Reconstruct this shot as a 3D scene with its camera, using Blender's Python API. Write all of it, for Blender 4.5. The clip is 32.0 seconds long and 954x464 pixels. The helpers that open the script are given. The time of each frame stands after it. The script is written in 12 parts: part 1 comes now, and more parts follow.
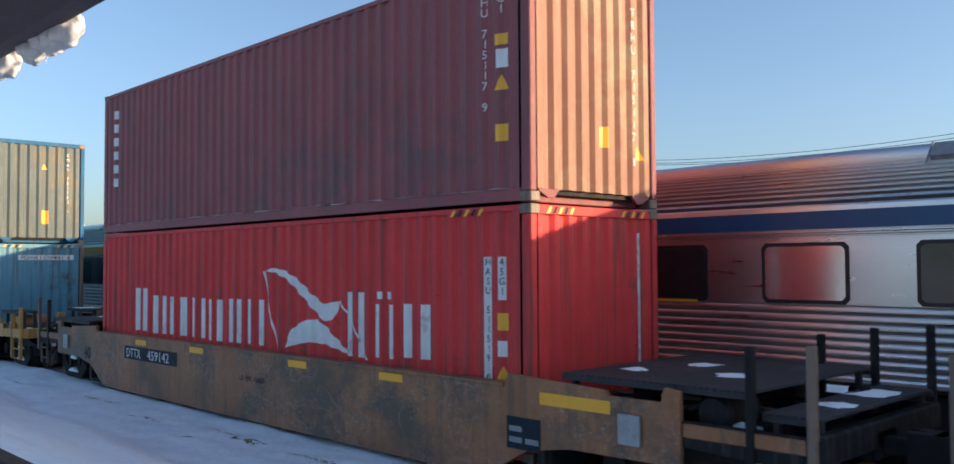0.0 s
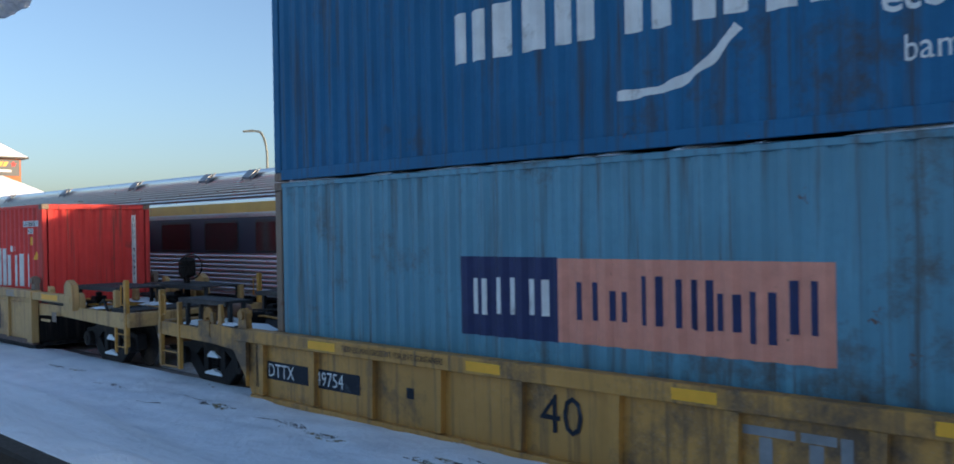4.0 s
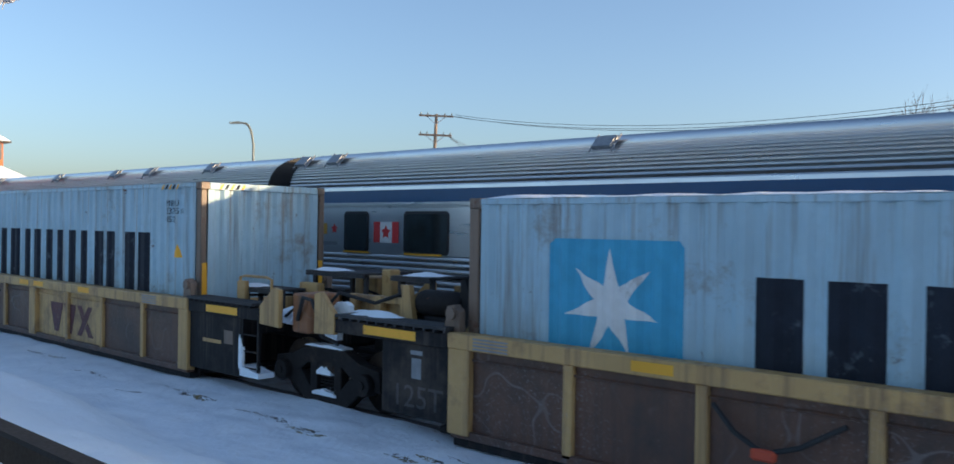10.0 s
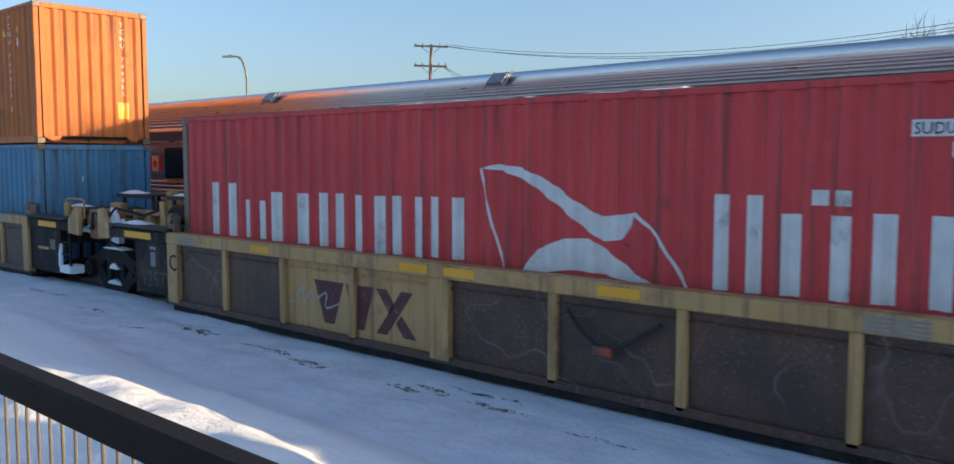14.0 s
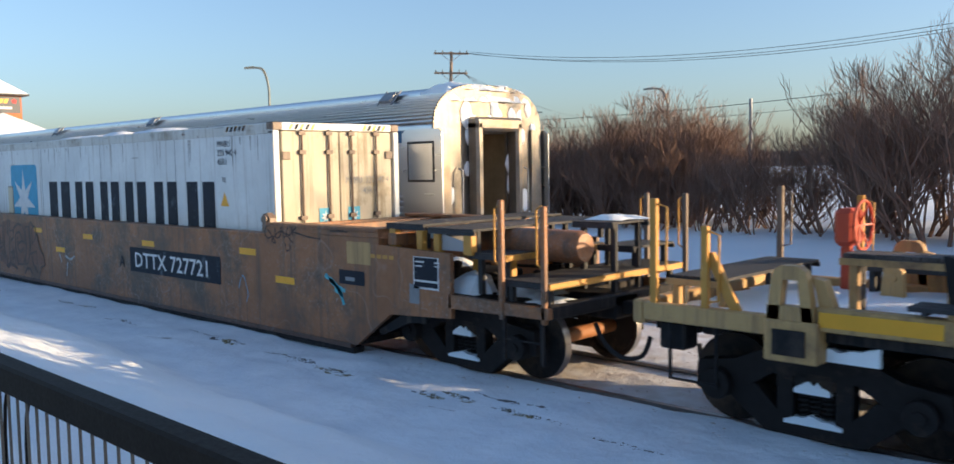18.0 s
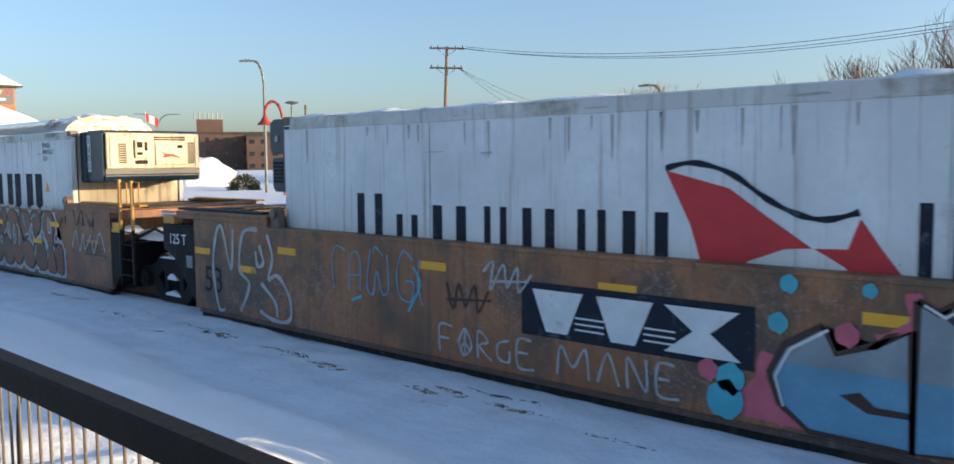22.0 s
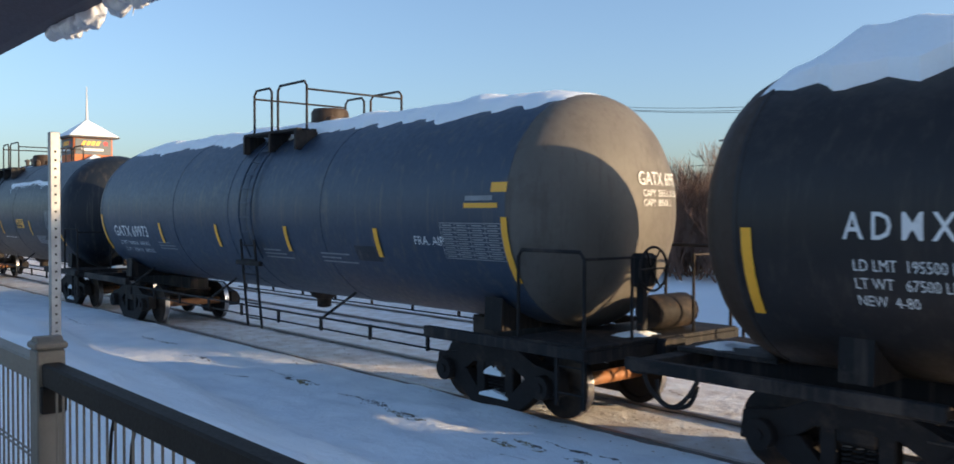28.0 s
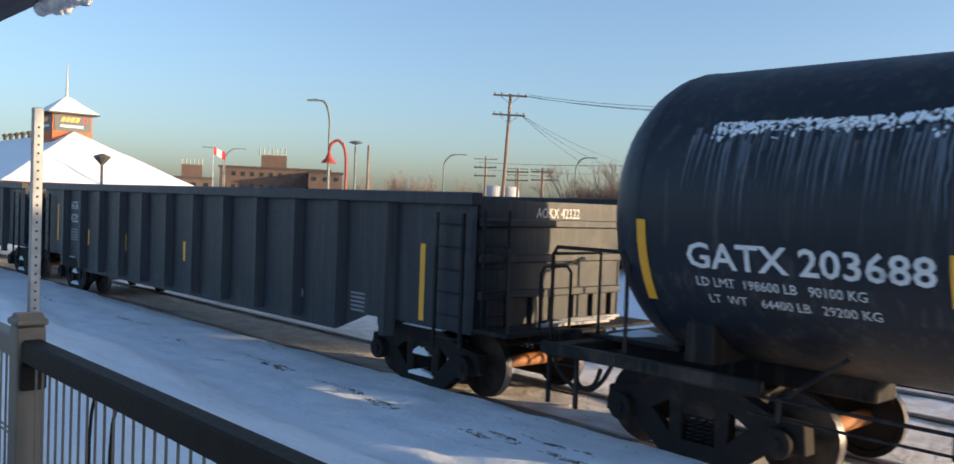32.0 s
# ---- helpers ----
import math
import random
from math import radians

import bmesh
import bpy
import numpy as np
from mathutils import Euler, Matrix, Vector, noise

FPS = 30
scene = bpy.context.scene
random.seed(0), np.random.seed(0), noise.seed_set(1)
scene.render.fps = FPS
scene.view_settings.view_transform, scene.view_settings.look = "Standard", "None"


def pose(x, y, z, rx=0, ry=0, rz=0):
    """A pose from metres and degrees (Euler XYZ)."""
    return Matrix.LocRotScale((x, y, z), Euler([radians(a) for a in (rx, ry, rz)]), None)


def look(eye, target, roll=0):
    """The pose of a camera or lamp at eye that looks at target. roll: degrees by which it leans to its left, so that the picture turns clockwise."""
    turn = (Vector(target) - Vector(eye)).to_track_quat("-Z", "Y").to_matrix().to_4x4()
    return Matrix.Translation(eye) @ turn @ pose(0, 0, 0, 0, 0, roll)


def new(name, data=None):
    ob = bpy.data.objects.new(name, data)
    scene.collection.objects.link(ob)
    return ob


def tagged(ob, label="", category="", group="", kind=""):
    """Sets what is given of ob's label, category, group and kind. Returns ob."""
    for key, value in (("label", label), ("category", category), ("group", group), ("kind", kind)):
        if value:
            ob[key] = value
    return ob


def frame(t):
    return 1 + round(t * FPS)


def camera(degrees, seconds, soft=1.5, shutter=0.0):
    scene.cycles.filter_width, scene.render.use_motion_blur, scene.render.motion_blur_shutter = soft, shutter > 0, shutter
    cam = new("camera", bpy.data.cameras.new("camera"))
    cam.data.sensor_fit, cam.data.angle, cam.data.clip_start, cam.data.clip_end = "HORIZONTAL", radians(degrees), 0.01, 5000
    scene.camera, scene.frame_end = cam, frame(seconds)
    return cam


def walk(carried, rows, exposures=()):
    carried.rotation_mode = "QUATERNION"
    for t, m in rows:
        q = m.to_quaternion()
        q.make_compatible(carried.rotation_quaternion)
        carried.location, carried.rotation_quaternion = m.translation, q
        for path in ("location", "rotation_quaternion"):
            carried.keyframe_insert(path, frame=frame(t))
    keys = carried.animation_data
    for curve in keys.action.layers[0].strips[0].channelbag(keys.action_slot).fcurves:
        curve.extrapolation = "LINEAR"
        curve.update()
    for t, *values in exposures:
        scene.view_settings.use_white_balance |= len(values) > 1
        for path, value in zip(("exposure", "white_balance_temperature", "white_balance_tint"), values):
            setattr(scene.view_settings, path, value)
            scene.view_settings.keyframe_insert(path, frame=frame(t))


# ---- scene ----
# ---- the camera and its walk: rows of seconds, yaw, pitch, lean ----
cam = camera(56.6, 32.0, soft=1.6, shutter=0.1)
EYE_ROWS = ((0, 0.06), (4.5, 0.06), (6.5, 0.0), (25.5, 0.0), (27.5, -0.09), (29.5, -0.09), (31, -0.115), (32, -0.12))   # seconds, y of the eye
EYE_Z = 2.50
VIEW = [
    (0, 46.02, 2.19, -0.34), (0.5, 45.93, 2.28, -0.50), (1, 45.39, 2.39, -0.73), (1.5, 45.09, 2.39, -1.06),
    (2, 44.60, 2.43, -1.30), (2.5, 44.15, 2.16, -1.78), (3, 44.00, 1.18, -1.49), (3.5, 43.70, 0.64, -1.87),
    (4, 43.91, -0.29, -1.02), (4.5, 46.05, -0.28, -0.08), (6.5, 45.22, -0.18, 1.62), (7, 44.85, -0.14, 1.64),
    (7.5, 44.49, -0.08, 1.55), (8, 44.11, -0.13, 1.29), (8.5, 43.82, -0.17, 0.85), (9, 43.49, -0.09, 0.89),
    (9.5, 43.25, -0.02, 1.03), (10, 42.86, -0.30, 0.89), (10.5, 42.50, -1.03, 0.72), (11, 42.10, -1.52, -0.09),
    (11.5, 41.62, -4.67, -0.92), (12, 41.26, -4.87, -0.80), (12.5, 41.10, -4.87, -0.85), (13, 43.03, -4.80, -0.59),
    (13.5, 43.03, -4.70, 0.04), (14, 42.68, -4.71, 0.03), (14.5, 42.16, -4.68, 0.03), (15, 41.68, -4.59, -0.08),
    (15.5, 41.61, -4.51, -0.07), (17.5, 44.29, -4.36, -0.82), (18, 44.16, -4.30, -1.00), (18.5, 43.96, -4.21, -0.96),
    (19, 43.81, -4.24, -0.90), (19.5, 43.50, -4.25, -0.55), (20, 43.33, -4.25, -0.37), (20.5, 43.75, -4.28, -0.30),
    (21, 43.74, -4.36, -0.38), (21.5, 44.02, -4.46, -0.52), (22, 43.79, -4.61, -0.54), (22.5, 44.08, -4.69, -0.52),
    (23, 44.09, -4.65, -0.70), (23.5, 43.93, -4.62, -0.93), (24, 43.89, -4.16, -1.21), (24.5, 44.46, -3.80, -1.42),
    (25, 44.56, -3.55, -1.66), (25.4, 46.71, -2.82, -0.63), (25.5, 48.11, -2.72, -1.71), (27.5, 48.97, -1.15, 0.47),
    (28, 48.65, -1.19, 0.13), (28.5, 48.53, -1.05, -0.56), (29, 48.40, -1.25, -0.20), (29.5, 48.10, -1.28, -0.04),
    (30, 48.05, -1.32, 1.50), (30.5, 48.47, -1.37, 2.42), (31, 48.12, -1.54, 2.14), (31.5, 47.69, -1.59, 2.10),
    (32, 47.35, -1.71, 2.16),
]
FREIGHT = [
    (0, -0.00), (0.5, 3.44), (1, 6.86), (1.5, 10.26), (2, 13.73), (2.5, 17.22), (3, 20.68), (3.5, 24.21),
    (4, 27.74), (4.5, 31.30), (6.5, 45.66), (7, 49.29), (7.5, 52.89), (8, 56.46), (8.5, 60.12), (9, 63.84),
    (9.5, 67.50), (10, 71.15), (10.5, 74.84), (11, 78.50), (11.5, 82.21), (12, 85.92), (12.5, 89.65), (13, 93.39),
    (13.5, 97.14), (14, 100.92), (14.5, 104.74), (15, 108.58), (15.5, 112.38), (17.5, 128.11), (18, 132.16), (18.5, 136.26),
    (19, 140.29), (19.5, 144.29), (20, 148.24), (20.5, 152.27), (21, 156.30), (21.5, 160.36), (22, 164.42), (22.5, 168.52),
    (23, 172.66), (23.5, 176.77), (24, 180.90), (24.5, 185.00), (25, 189.16), (25.5, 193.32), (27.5, 209.80), (28, 213.84),
    (28.5, 217.98), (29, 222.21), (29.5, 226.49), (30, 230.78), (30.5, 235.07), (31, 239.37), (31.5, 243.66), (32, 247.98),
]


def aim(t, yaw, pitch, lean):
    y, p = radians(yaw), radians(pitch)
    eye = Vector((0, float(np.interp(t, [r[0] for r in EYE_ROWS], [r[1] for r in EYE_ROWS])), EYE_Z))
    ahead = Vector((-math.sin(y) * math.cos(p), math.cos(y) * math.cos(p), math.sin(p)))
    return look(eye, eye + ahead, lean)


walk(cam, [(t, aim(t, a, b, c)) for t, a, b, c in VIEW], exposures=[(0.0, 2.0, 5600, 11), (32.0, 2.0, 5600, 11)])

# ---- light ----
SUN_TURN, SUN_HEIGHT = 34.5, 8.5   # degrees from +x towards +y, and above the horizon
world = bpy.data.worlds.new("winter_sky")
scene.world = world
world.use_nodes = True
wn = world.node_tree.nodes
sky = wn.new("ShaderNodeTexSky")
sky.sky_type = "NISHITA"
sky.sun_disc = False
sky.sun_elevation = radians(SUN_HEIGHT)
sky.sun_rotation = radians(90 - SUN_TURN)
sky.air_density, sky.dust_density, sky.ozone_density = 0.9, 1.7, 1.9
wn["Background"].inputs["Strength"].default_value = 0.066
soft_sky = wn.new("ShaderNodeHueSaturation")
soft_sky.inputs["Saturation"].default_value = 0.86
world.node_tree.links.new(sky.outputs[0], soft_sky.inputs["Color"])
world.node_tree.links.new(soft_sky.outputs[0], wn["Background"].inputs["Color"])
sun = new("sun", bpy.data.lights.new("sun", "SUN"))
sun.data.energy, sun.data.angle, sun.data.color = 2.15, radians(0.6), (1.0, 0.67, 0.33)
sd = Vector((math.cos(radians(SUN_TURN)) * math.cos(radians(SUN_HEIGHT)),
             math.sin(radians(SUN_TURN)) * math.cos(radians(SUN_HEIGHT)), math.sin(radians(SUN_HEIGHT))))
sun.matrix_world = look(sd * 300, (0, 0, 0))

# ---- plan, in metres: x along the tracks, rail tops at z = 0 ----
NEAR = 7.343                # near side of the containers
YC = NEAR + 1.219           # middle of the freight track
VIA_NEAR = 11.195           # near side of the coaches
YV = VIA_NEAR + 1.525       # middle of the second track
MOVERS = []                 # (thing, x at the start, "freight" or "coach")


# ---- materials ----
def mat(name, color, rough=0.6, metal=0.0, vary=0.15, scale=3.0, dirt=None, dirt_amount=0.0, streak=0.0,
        bump=0.0, bump_scale=40.0, rust=0.0, spec=0.5, islands=0.0, stretch=(1, 1, 1), ghost=0.0, flecks=0.0):
    """A painted, cast or woven surface: colour varied at two scales, dirt, vertical streaks, rust spots and fine relief."""
    m = bpy.data.materials.new(name)
    m.use_nodes = True
    nt = m.node_tree
    n, l = nt.nodes, nt.links
    b = n["Principled BSDF"]
    b.inputs["Metallic"].default_value = metal
    b.inputs["Specular IOR Level"].default_value = spec
    tc = n.new("ShaderNodeTexCoord")
    mp = n.new("ShaderNodeMapping")
    mp.inputs["Scale"].default_value = stretch
    l.new(tc.outputs["Object"], mp.inputs["Vector"])

    def noise_at(s, detail=4.0, vec=None, r=0.6):
        q = n.new("ShaderNodeTexNoise")
        q.inputs["Scale"].default_value, q.inputs["Detail"].default_value, q.inputs["Roughness"].default_value = s, detail, r
        l.new(vec or mp.outputs[0], q.inputs["Vector"])
        return q.outputs["Fac"]

    def ramp(fac, a, c):
        q = n.new("ShaderNodeMapRange")
        q.inputs["From Min"].default_value, q.inputs["From Max"].default_value = a, c
        l.new(fac, q.inputs["Value"])
        return q.outputs[0]

    def mix(fac, a, c):
        q = n.new("ShaderNodeMix")
        q.data_type = "RGBA"
        l.new(fac, q.inputs["Factor"])
        for k, v in (("A", a), ("B", c)):
            s = [i for i in q.inputs if i.name == k and i.type == "RGBA"][0]
            if isinstance(v, tuple):
                s.default_value = (*v, 1)
            else:
                l.new(v, s)
        return [o for o in q.outputs if o.type == "RGBA"][0]

    dark = tuple(c * (1 - vary) for c in color)
    light = tuple(min(1, c * (1 + vary * 0.8) + vary * 0.01) for c in color)
    col = mix(ramp(noise_at(scale), 0.3, 0.7), dark, light)
    fine = noise_at(scale * 14, 3.0)
    col = mix(ramp(fine, 0.45, 0.95), col, tuple(c * (1 - vary * 0.7) for c in color))
    if islands:
        g = n.new("ShaderNodeNewGeometry")
        col = mix(ramp(g.outputs["Random Per Island"], 1 - islands, 1.4), col, dark)
    if streak:
        m2 = n.new("ShaderNodeMapping")
        m2.inputs["Scale"].default_value = (9.0, 9.0, 0.35)
        l.new(tc.outputs["Object"], m2.inputs["Vector"])
        s = ramp(noise_at(1.0, 5.0, m2.outputs[0], 0.65), 0.56 - 0.10 * streak, 0.74)
        col = mix(s, col, dirt or dark)
    if dirt_amount:
        col = mix(ramp(noise_at(scale * 0.7, 7.0, None, 0.72), 0.62 - 0.22 * dirt_amount, 0.75 - 0.22 * dirt_amount), col, dirt or dark)
    if rust:
        spots = ramp(noise_at(scale * 3.1, 6.0, None, 0.75), 0.70 - 0.13 * rust, 0.74 - 0.12 * rust)
        col = mix(spots, col, (0.13, 0.055, 0.028))
    if ghost:
        # faint old spray lines: thin bands along the level lines of a slow noise
        d = n.new("ShaderNodeMath")
        d.operation = "SUBTRACT"
        d.inputs[1].default_value = 0.5
        l.new(noise_at(1.7, 0.6), d.inputs[0])
        a = n.new("ShaderNodeMath")
        a.operation = "ABSOLUTE"
        l.new(d.outputs[0], a.inputs[0])
        f = n.new("ShaderNodeMath")
        f.operation = "MULTIPLY"
        l.new(ramp(a.outputs[0], 0.012, 0.004), f.inputs[0])
        l.new(ramp(noise_at(0.8, 3.0), 0.42, 0.42 + 0.16 / ghost), f.inputs[1])
        col = mix(f.outputs[0], col, tuple(0.6 * c + 0.16 for c in color))
    if flecks:
        f = n.new("ShaderNodeMath")
        f.operation = "MULTIPLY"
        l.new(ramp(noise_at(30.0, 4.0, None, 0.7), 0.56, 0.66), f.inputs[0])
        l.new(ramp(noise_at(0.9, 4.0), 0.42, 0.42 + 0.14 / flecks), f.inputs[1])
        col = mix(f.outputs[0], col, tuple(0.5 * c + 0.18 for c in color))
    l.new(col, b.inputs["Base Color"])
    r = n.new("ShaderNodeMapRange")
    r.inputs["To Min"].default_value, r.inputs["To Max"].default_value = max(0.02, rough - 0.12), min(1, rough + 0.15)
    l.new(fine, r.inputs["Value"])
    l.new(r.outputs[0], b.inputs["Roughness"])
    if bump:
        q = n.new("ShaderNodeBump")
        q.inputs["Strength"].default_value, q.inputs["Distance"].default_value = bump, 0.02
        l.new(noise_at(bump_scale, 4.0), q.inputs["Height"])
        l.new(q.outputs[0], b.inputs["Normal"])
    return m


GRIME = (0.075, 0.062, 0.05)
M = {}


def paint(name, color, rough=0.5, **k):
    k = {"vary": 0.14, "scale": 0.9, "dirt": GRIME, "dirt_amount": 0.35, "streak": 0.5, "bump": 0.12, "bump_scale": 18, "rust": 0.25, **k}
    M[name] = mat(name, color, rough, **k)


paint("maroon", (0.27, 0.078, 0.085), 0.6, spec=0.35, streak=0.8, dirt=(0.15, 0.085, 0.085), dirt_amount=0.4)
paint("red_box", (0.62, 0.046, 0.046), 0.6, spec=0.3, dirt_amount=0.2)
paint("red_bright", (0.70, 0.055, 0.046), 0.6, spec=0.3, dirt_amount=0.15, streak=0.3)
paint("red_faded", (0.62, 0.075, 0.075), 0.6, spec=0.3, dirt_amount=0.15, streak=0.35)
paint("cream_panel", (0.66, 0.58, 0.40), 0.5, rust=0.3, dirt=(0.2, 0.15, 0.09), dirt_amount=0.3)
paint("blue_box", (0.030, 0.135, 0.28), 0.65, spec=0.22, dirt_amount=0.2)
paint("blue_grey", (0.11, 0.275, 0.38), rust=0.35)
paint("blue_light", (0.07, 0.22, 0.38), rust=0.3)
paint("grey_box", (0.38, 0.535, 0.62), rust=0.35, dirt=(0.2, 0.16, 0.12))
paint("pale_box", (0.50, 0.55, 0.58), rust=0.45, dirt=(0.2, 0.15, 0.1))
paint("orange_box", (0.52, 0.16, 0.038), 0.6, spec=0.3, rust=0.1, dirt_amount=0.15)
paint("reefer_white", (0.74, 0.76, 0.75), 0.45, rust=0.12, dirt=(0.34, 0.3, 0.25), streak=0.12, dirt_amount=0.12, bump=0.03)
paint("reefer_door", (0.52, 0.47, 0.36), 0.55, spec=0.3, rust=0.25, dirt=(0.22, 0.17, 0.1), dirt_amount=0.35, streak=0.4)
paint("post_rust", (0.20, 0.14, 0.10), rust=0.9, streak=1.0)
paint("car_yellow", (0.51, 0.265, 0.055), flecks=0.3, rust=0.25, dirt=(0.13, 0.08, 0.04), dirt_amount=0.45)
paint("car_tan", (0.52, 0.325, 0.12), flecks=0.3, rust=0.25, dirt=(0.19, 0.11, 0.055), dirt_amount=0.35)
paint("car_brown", (0.32, 0.135, 0.05), 0.5, ghost=0.32, flecks=0.8, rust=0.25, dirt=(0.11, 0.075, 0.05), dirt_amount=0.65, streak=0.6, vary=0.3)
paint("car_panel", (0.115, 0.056, 0.033), ghost=0.35, flecks=0.5, rust=0.5, dirt=(0.06, 0.036, 0.026), dirt_amount=0.6, streak=1.0)
# sun-facing end walls: dusty paint with the sun's warm tan put into the colour
paint("maroon_sunlit_end", (0.27, 0.115, 0.07), 0.6, rust=0.3, dirt=(0.30, 0.20, 0.12), dirt_amount=0.6, streak=0.3)
paint("blue_sunlit_end", (0.105, 0.135, 0.14), 0.6, rust=0.35, dirt=(0.17, 0.145, 0.10), dirt_amount=0.5, streak=0.4)
paint("car_black", (0.015, 0.0145, 0.0155), 0.68, spec=0.2, rust=0.2, dirt=(0.07, 0.055, 0.045))
paint("deck", (0.04, 0.04, 0.042), 0.65, spec=0.35, rust=0.3, dirt=(0.12, 0.1, 0.09), streak=0, bump=0.4, bump_scale=60)
paint("cast_iron", (0.019, 0.016, 0.015), 0.7, spec=0.2, rust=0.35, dirt=(0.09, 0.06, 0.04), dirt_amount=0.5, bump=0.3, streak=0)
paint("axle_rust", (0.30, 0.12, 0.035), 0.65, rust=0.5, streak=0)
paint("tank_black", (0.007, 0.012, 0.021), 0.45, spec=0.42, rust=0.0, dirt=(0.06, 0.055, 0.05), dirt_amount=0.1, streak=0.3, bump=0.05)
paint("tank_grey", (0.021, 0.038, 0.070), 0.45, spec=0.5, rust=0.0, dirt=(0.08, 0.078, 0.075), dirt_amount=0.15, streak=0.3, bump=0.05)
# head paint: grey dust, lightened and warmed in colour to look sunlit
paint("tank_sunlit_dust", (0.115, 0.105, 0.092), 0.6, spec=0.4, rust=0.0, dirt=(0.08, 0.07, 0.06), dirt_amount=0.3, streak=0.3, bump=0.05)
paint("tank_dark", (0.014, 0.012, 0.012), 0.45, spec=0.4, rust=0.03, dirt=(0.04, 0.032, 0.026), dirt_amount=0.25, streak=0.4, bump=0.05)
# brown of manways; on heads it paints in sunlight the dark shell lacks
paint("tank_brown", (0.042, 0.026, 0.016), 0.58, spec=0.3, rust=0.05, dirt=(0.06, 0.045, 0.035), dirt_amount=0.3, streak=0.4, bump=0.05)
paint("gondola", (0.015, 0.020, 0.029), 0.48, spec=0.42, rust=0.05, dirt=(0.05, 0.048, 0.046), dirt_amount=0.2)
paint("safety_yellow", (0.86, 0.43, 0.02), 0.45, rust=0.12, streak=0.0, dirt_amount=0.05)
paint("handrail_yellow", (0.55, 0.28, 0.045), 0.5, rust=0.3, streak=0)
paint("brake_red", (0.5, 0.07, 0.025), 0.5, streak=0)
M["wheel_tread"] = mat("wheel_tread", (0.42, 0.40, 0.38), 0.28, 1.0, 0.1, 8)
M["rail_top"] = mat("rail_top", (0.30, 0.27, 0.25), 0.35, 0.9, 0.2, 4)
M["galvanized"] = mat("galvanized", (0.34, 0.35, 0.36), 0.5, 0.5, 0.22, 12)
M["white_mark"] = mat("white_mark", (0.72, 0.73, 0.72), 0.6, vary=0.12, scale=4, rust=0.12, dirt=(0.35, 0.33, 0.3), dirt_amount=0.2)
M["black_mark"] = mat("black_mark", (0.014, 0.019, 0.031), 0.65, spec=0.25, vary=0.2, scale=5, dirt=(0.12, 0.14, 0.16), dirt_amount=0.2)
M["navy_mark"] = mat("navy_mark", (0.012, 0.022, 0.10), 0.6, vary=0.2, scale=5)
M["sky_mark"] = mat("sky_mark", (0.075, 0.365, 0.57), 0.6, vary=0.12, scale=5, rust=0.1)
M["salmon_mark"] = mat("salmon_mark", (0.70, 0.29, 0.20), 0.6, vary=0.12, scale=5, rust=0.25)
M["plum_mark"] = mat("plum_mark", (0.10, 0.025, 0.03), 0.6, vary=0.3, scale=5, rust=0.5, flecks=0.8, dirt=(0.26, 0.15, 0.06), dirt_amount=0.3)
M["red_mark"] = mat("red_mark", (0.55, 0.03, 0.035), 0.55, vary=0.1, scale=5)
M["grey_mark"] = mat("grey_mark", (0.25, 0.26, 0.27), 0.6, vary=0.2, scale=6)
M["graffiti_black"] = mat("graffiti_black", (0.05, 0.026, 0.018), 0.5, vary=0.2)
M["graffiti_umber"] = mat("graffiti_umber", (0.085, 0.045, 0.028), 0.5, vary=0.3, scale=2)
M["graffiti_grey"] = mat("graffiti_grey", (0.27, 0.31, 0.33), 0.5, vary=0.25, scale=2)
M["graffiti_silver"] = mat("graffiti_silver", (0.42, 0.43, 0.43), 0.4, 0.2, 0.25, 5)
M["frost_thin"] = mat("frost_thin", (0.12, 0.14, 0.17), 0.6, vary=0.3, scale=4)
M["graffiti_rust"] = mat("graffiti_rust", (0.21, 0.085, 0.04), 0.5, vary=0.35, scale=1.5, flecks=0.5, dirt=(0.08, 0.05, 0.035), dirt_amount=0.4)
M["graffiti_blue"] = mat("graffiti_blue", (0.16, 0.33, 0.46), 0.5, vary=0.2, scale=2)
M["graffiti_teal"] = mat("graffiti_teal", (0.10, 0.42, 0.50), 0.5, vary=0.2)
M["graffiti_pink"] = mat("graffiti_pink", (0.55, 0.12, 0.16), 0.5, vary=0.2)
M["rubber"] = mat("rubber", (0.02, 0.02, 0.02), 0.7, bump=0.2)
M["stainless"] = mat("stainless", (0.60, 0.61, 0.62), 0.30, 1.0, 0.07, 0.7, dirt=(0.42, 0.41, 0.40), dirt_amount=0.2, stretch=(0.12, 1, 1))
M["stainless_end"] = mat("stainless_end", (0.26, 0.24, 0.21), 0.45, 0.6, 0.3, 1.6, dirt=(0.30, 0.22, 0.14), dirt_amount=0.5, streak=0.6, bump=0.2)
M["coach_blue"] = mat("coach_blue", (0.003, 0.06, 0.17), 0.35, vary=0.12, scale=1.5, dirt_amount=0.15)
M["coach_yellow"] = mat("coach_yellow", (0.60, 0.33, 0.05), 0.4, vary=0.12, scale=1.5, dirt_amount=0.15, dirt=(0.3, 0.2, 0.1))
M["coach_teal"] = mat("coach_teal", (0.010, 0.028, 0.050), 0.35, vary=0.15, scale=1.5)
M["window_glass"] = mat("window_glass", (0.012, 0.02, 0.022), 0.06, 0.0, 0.1, 2, spec=0.8)
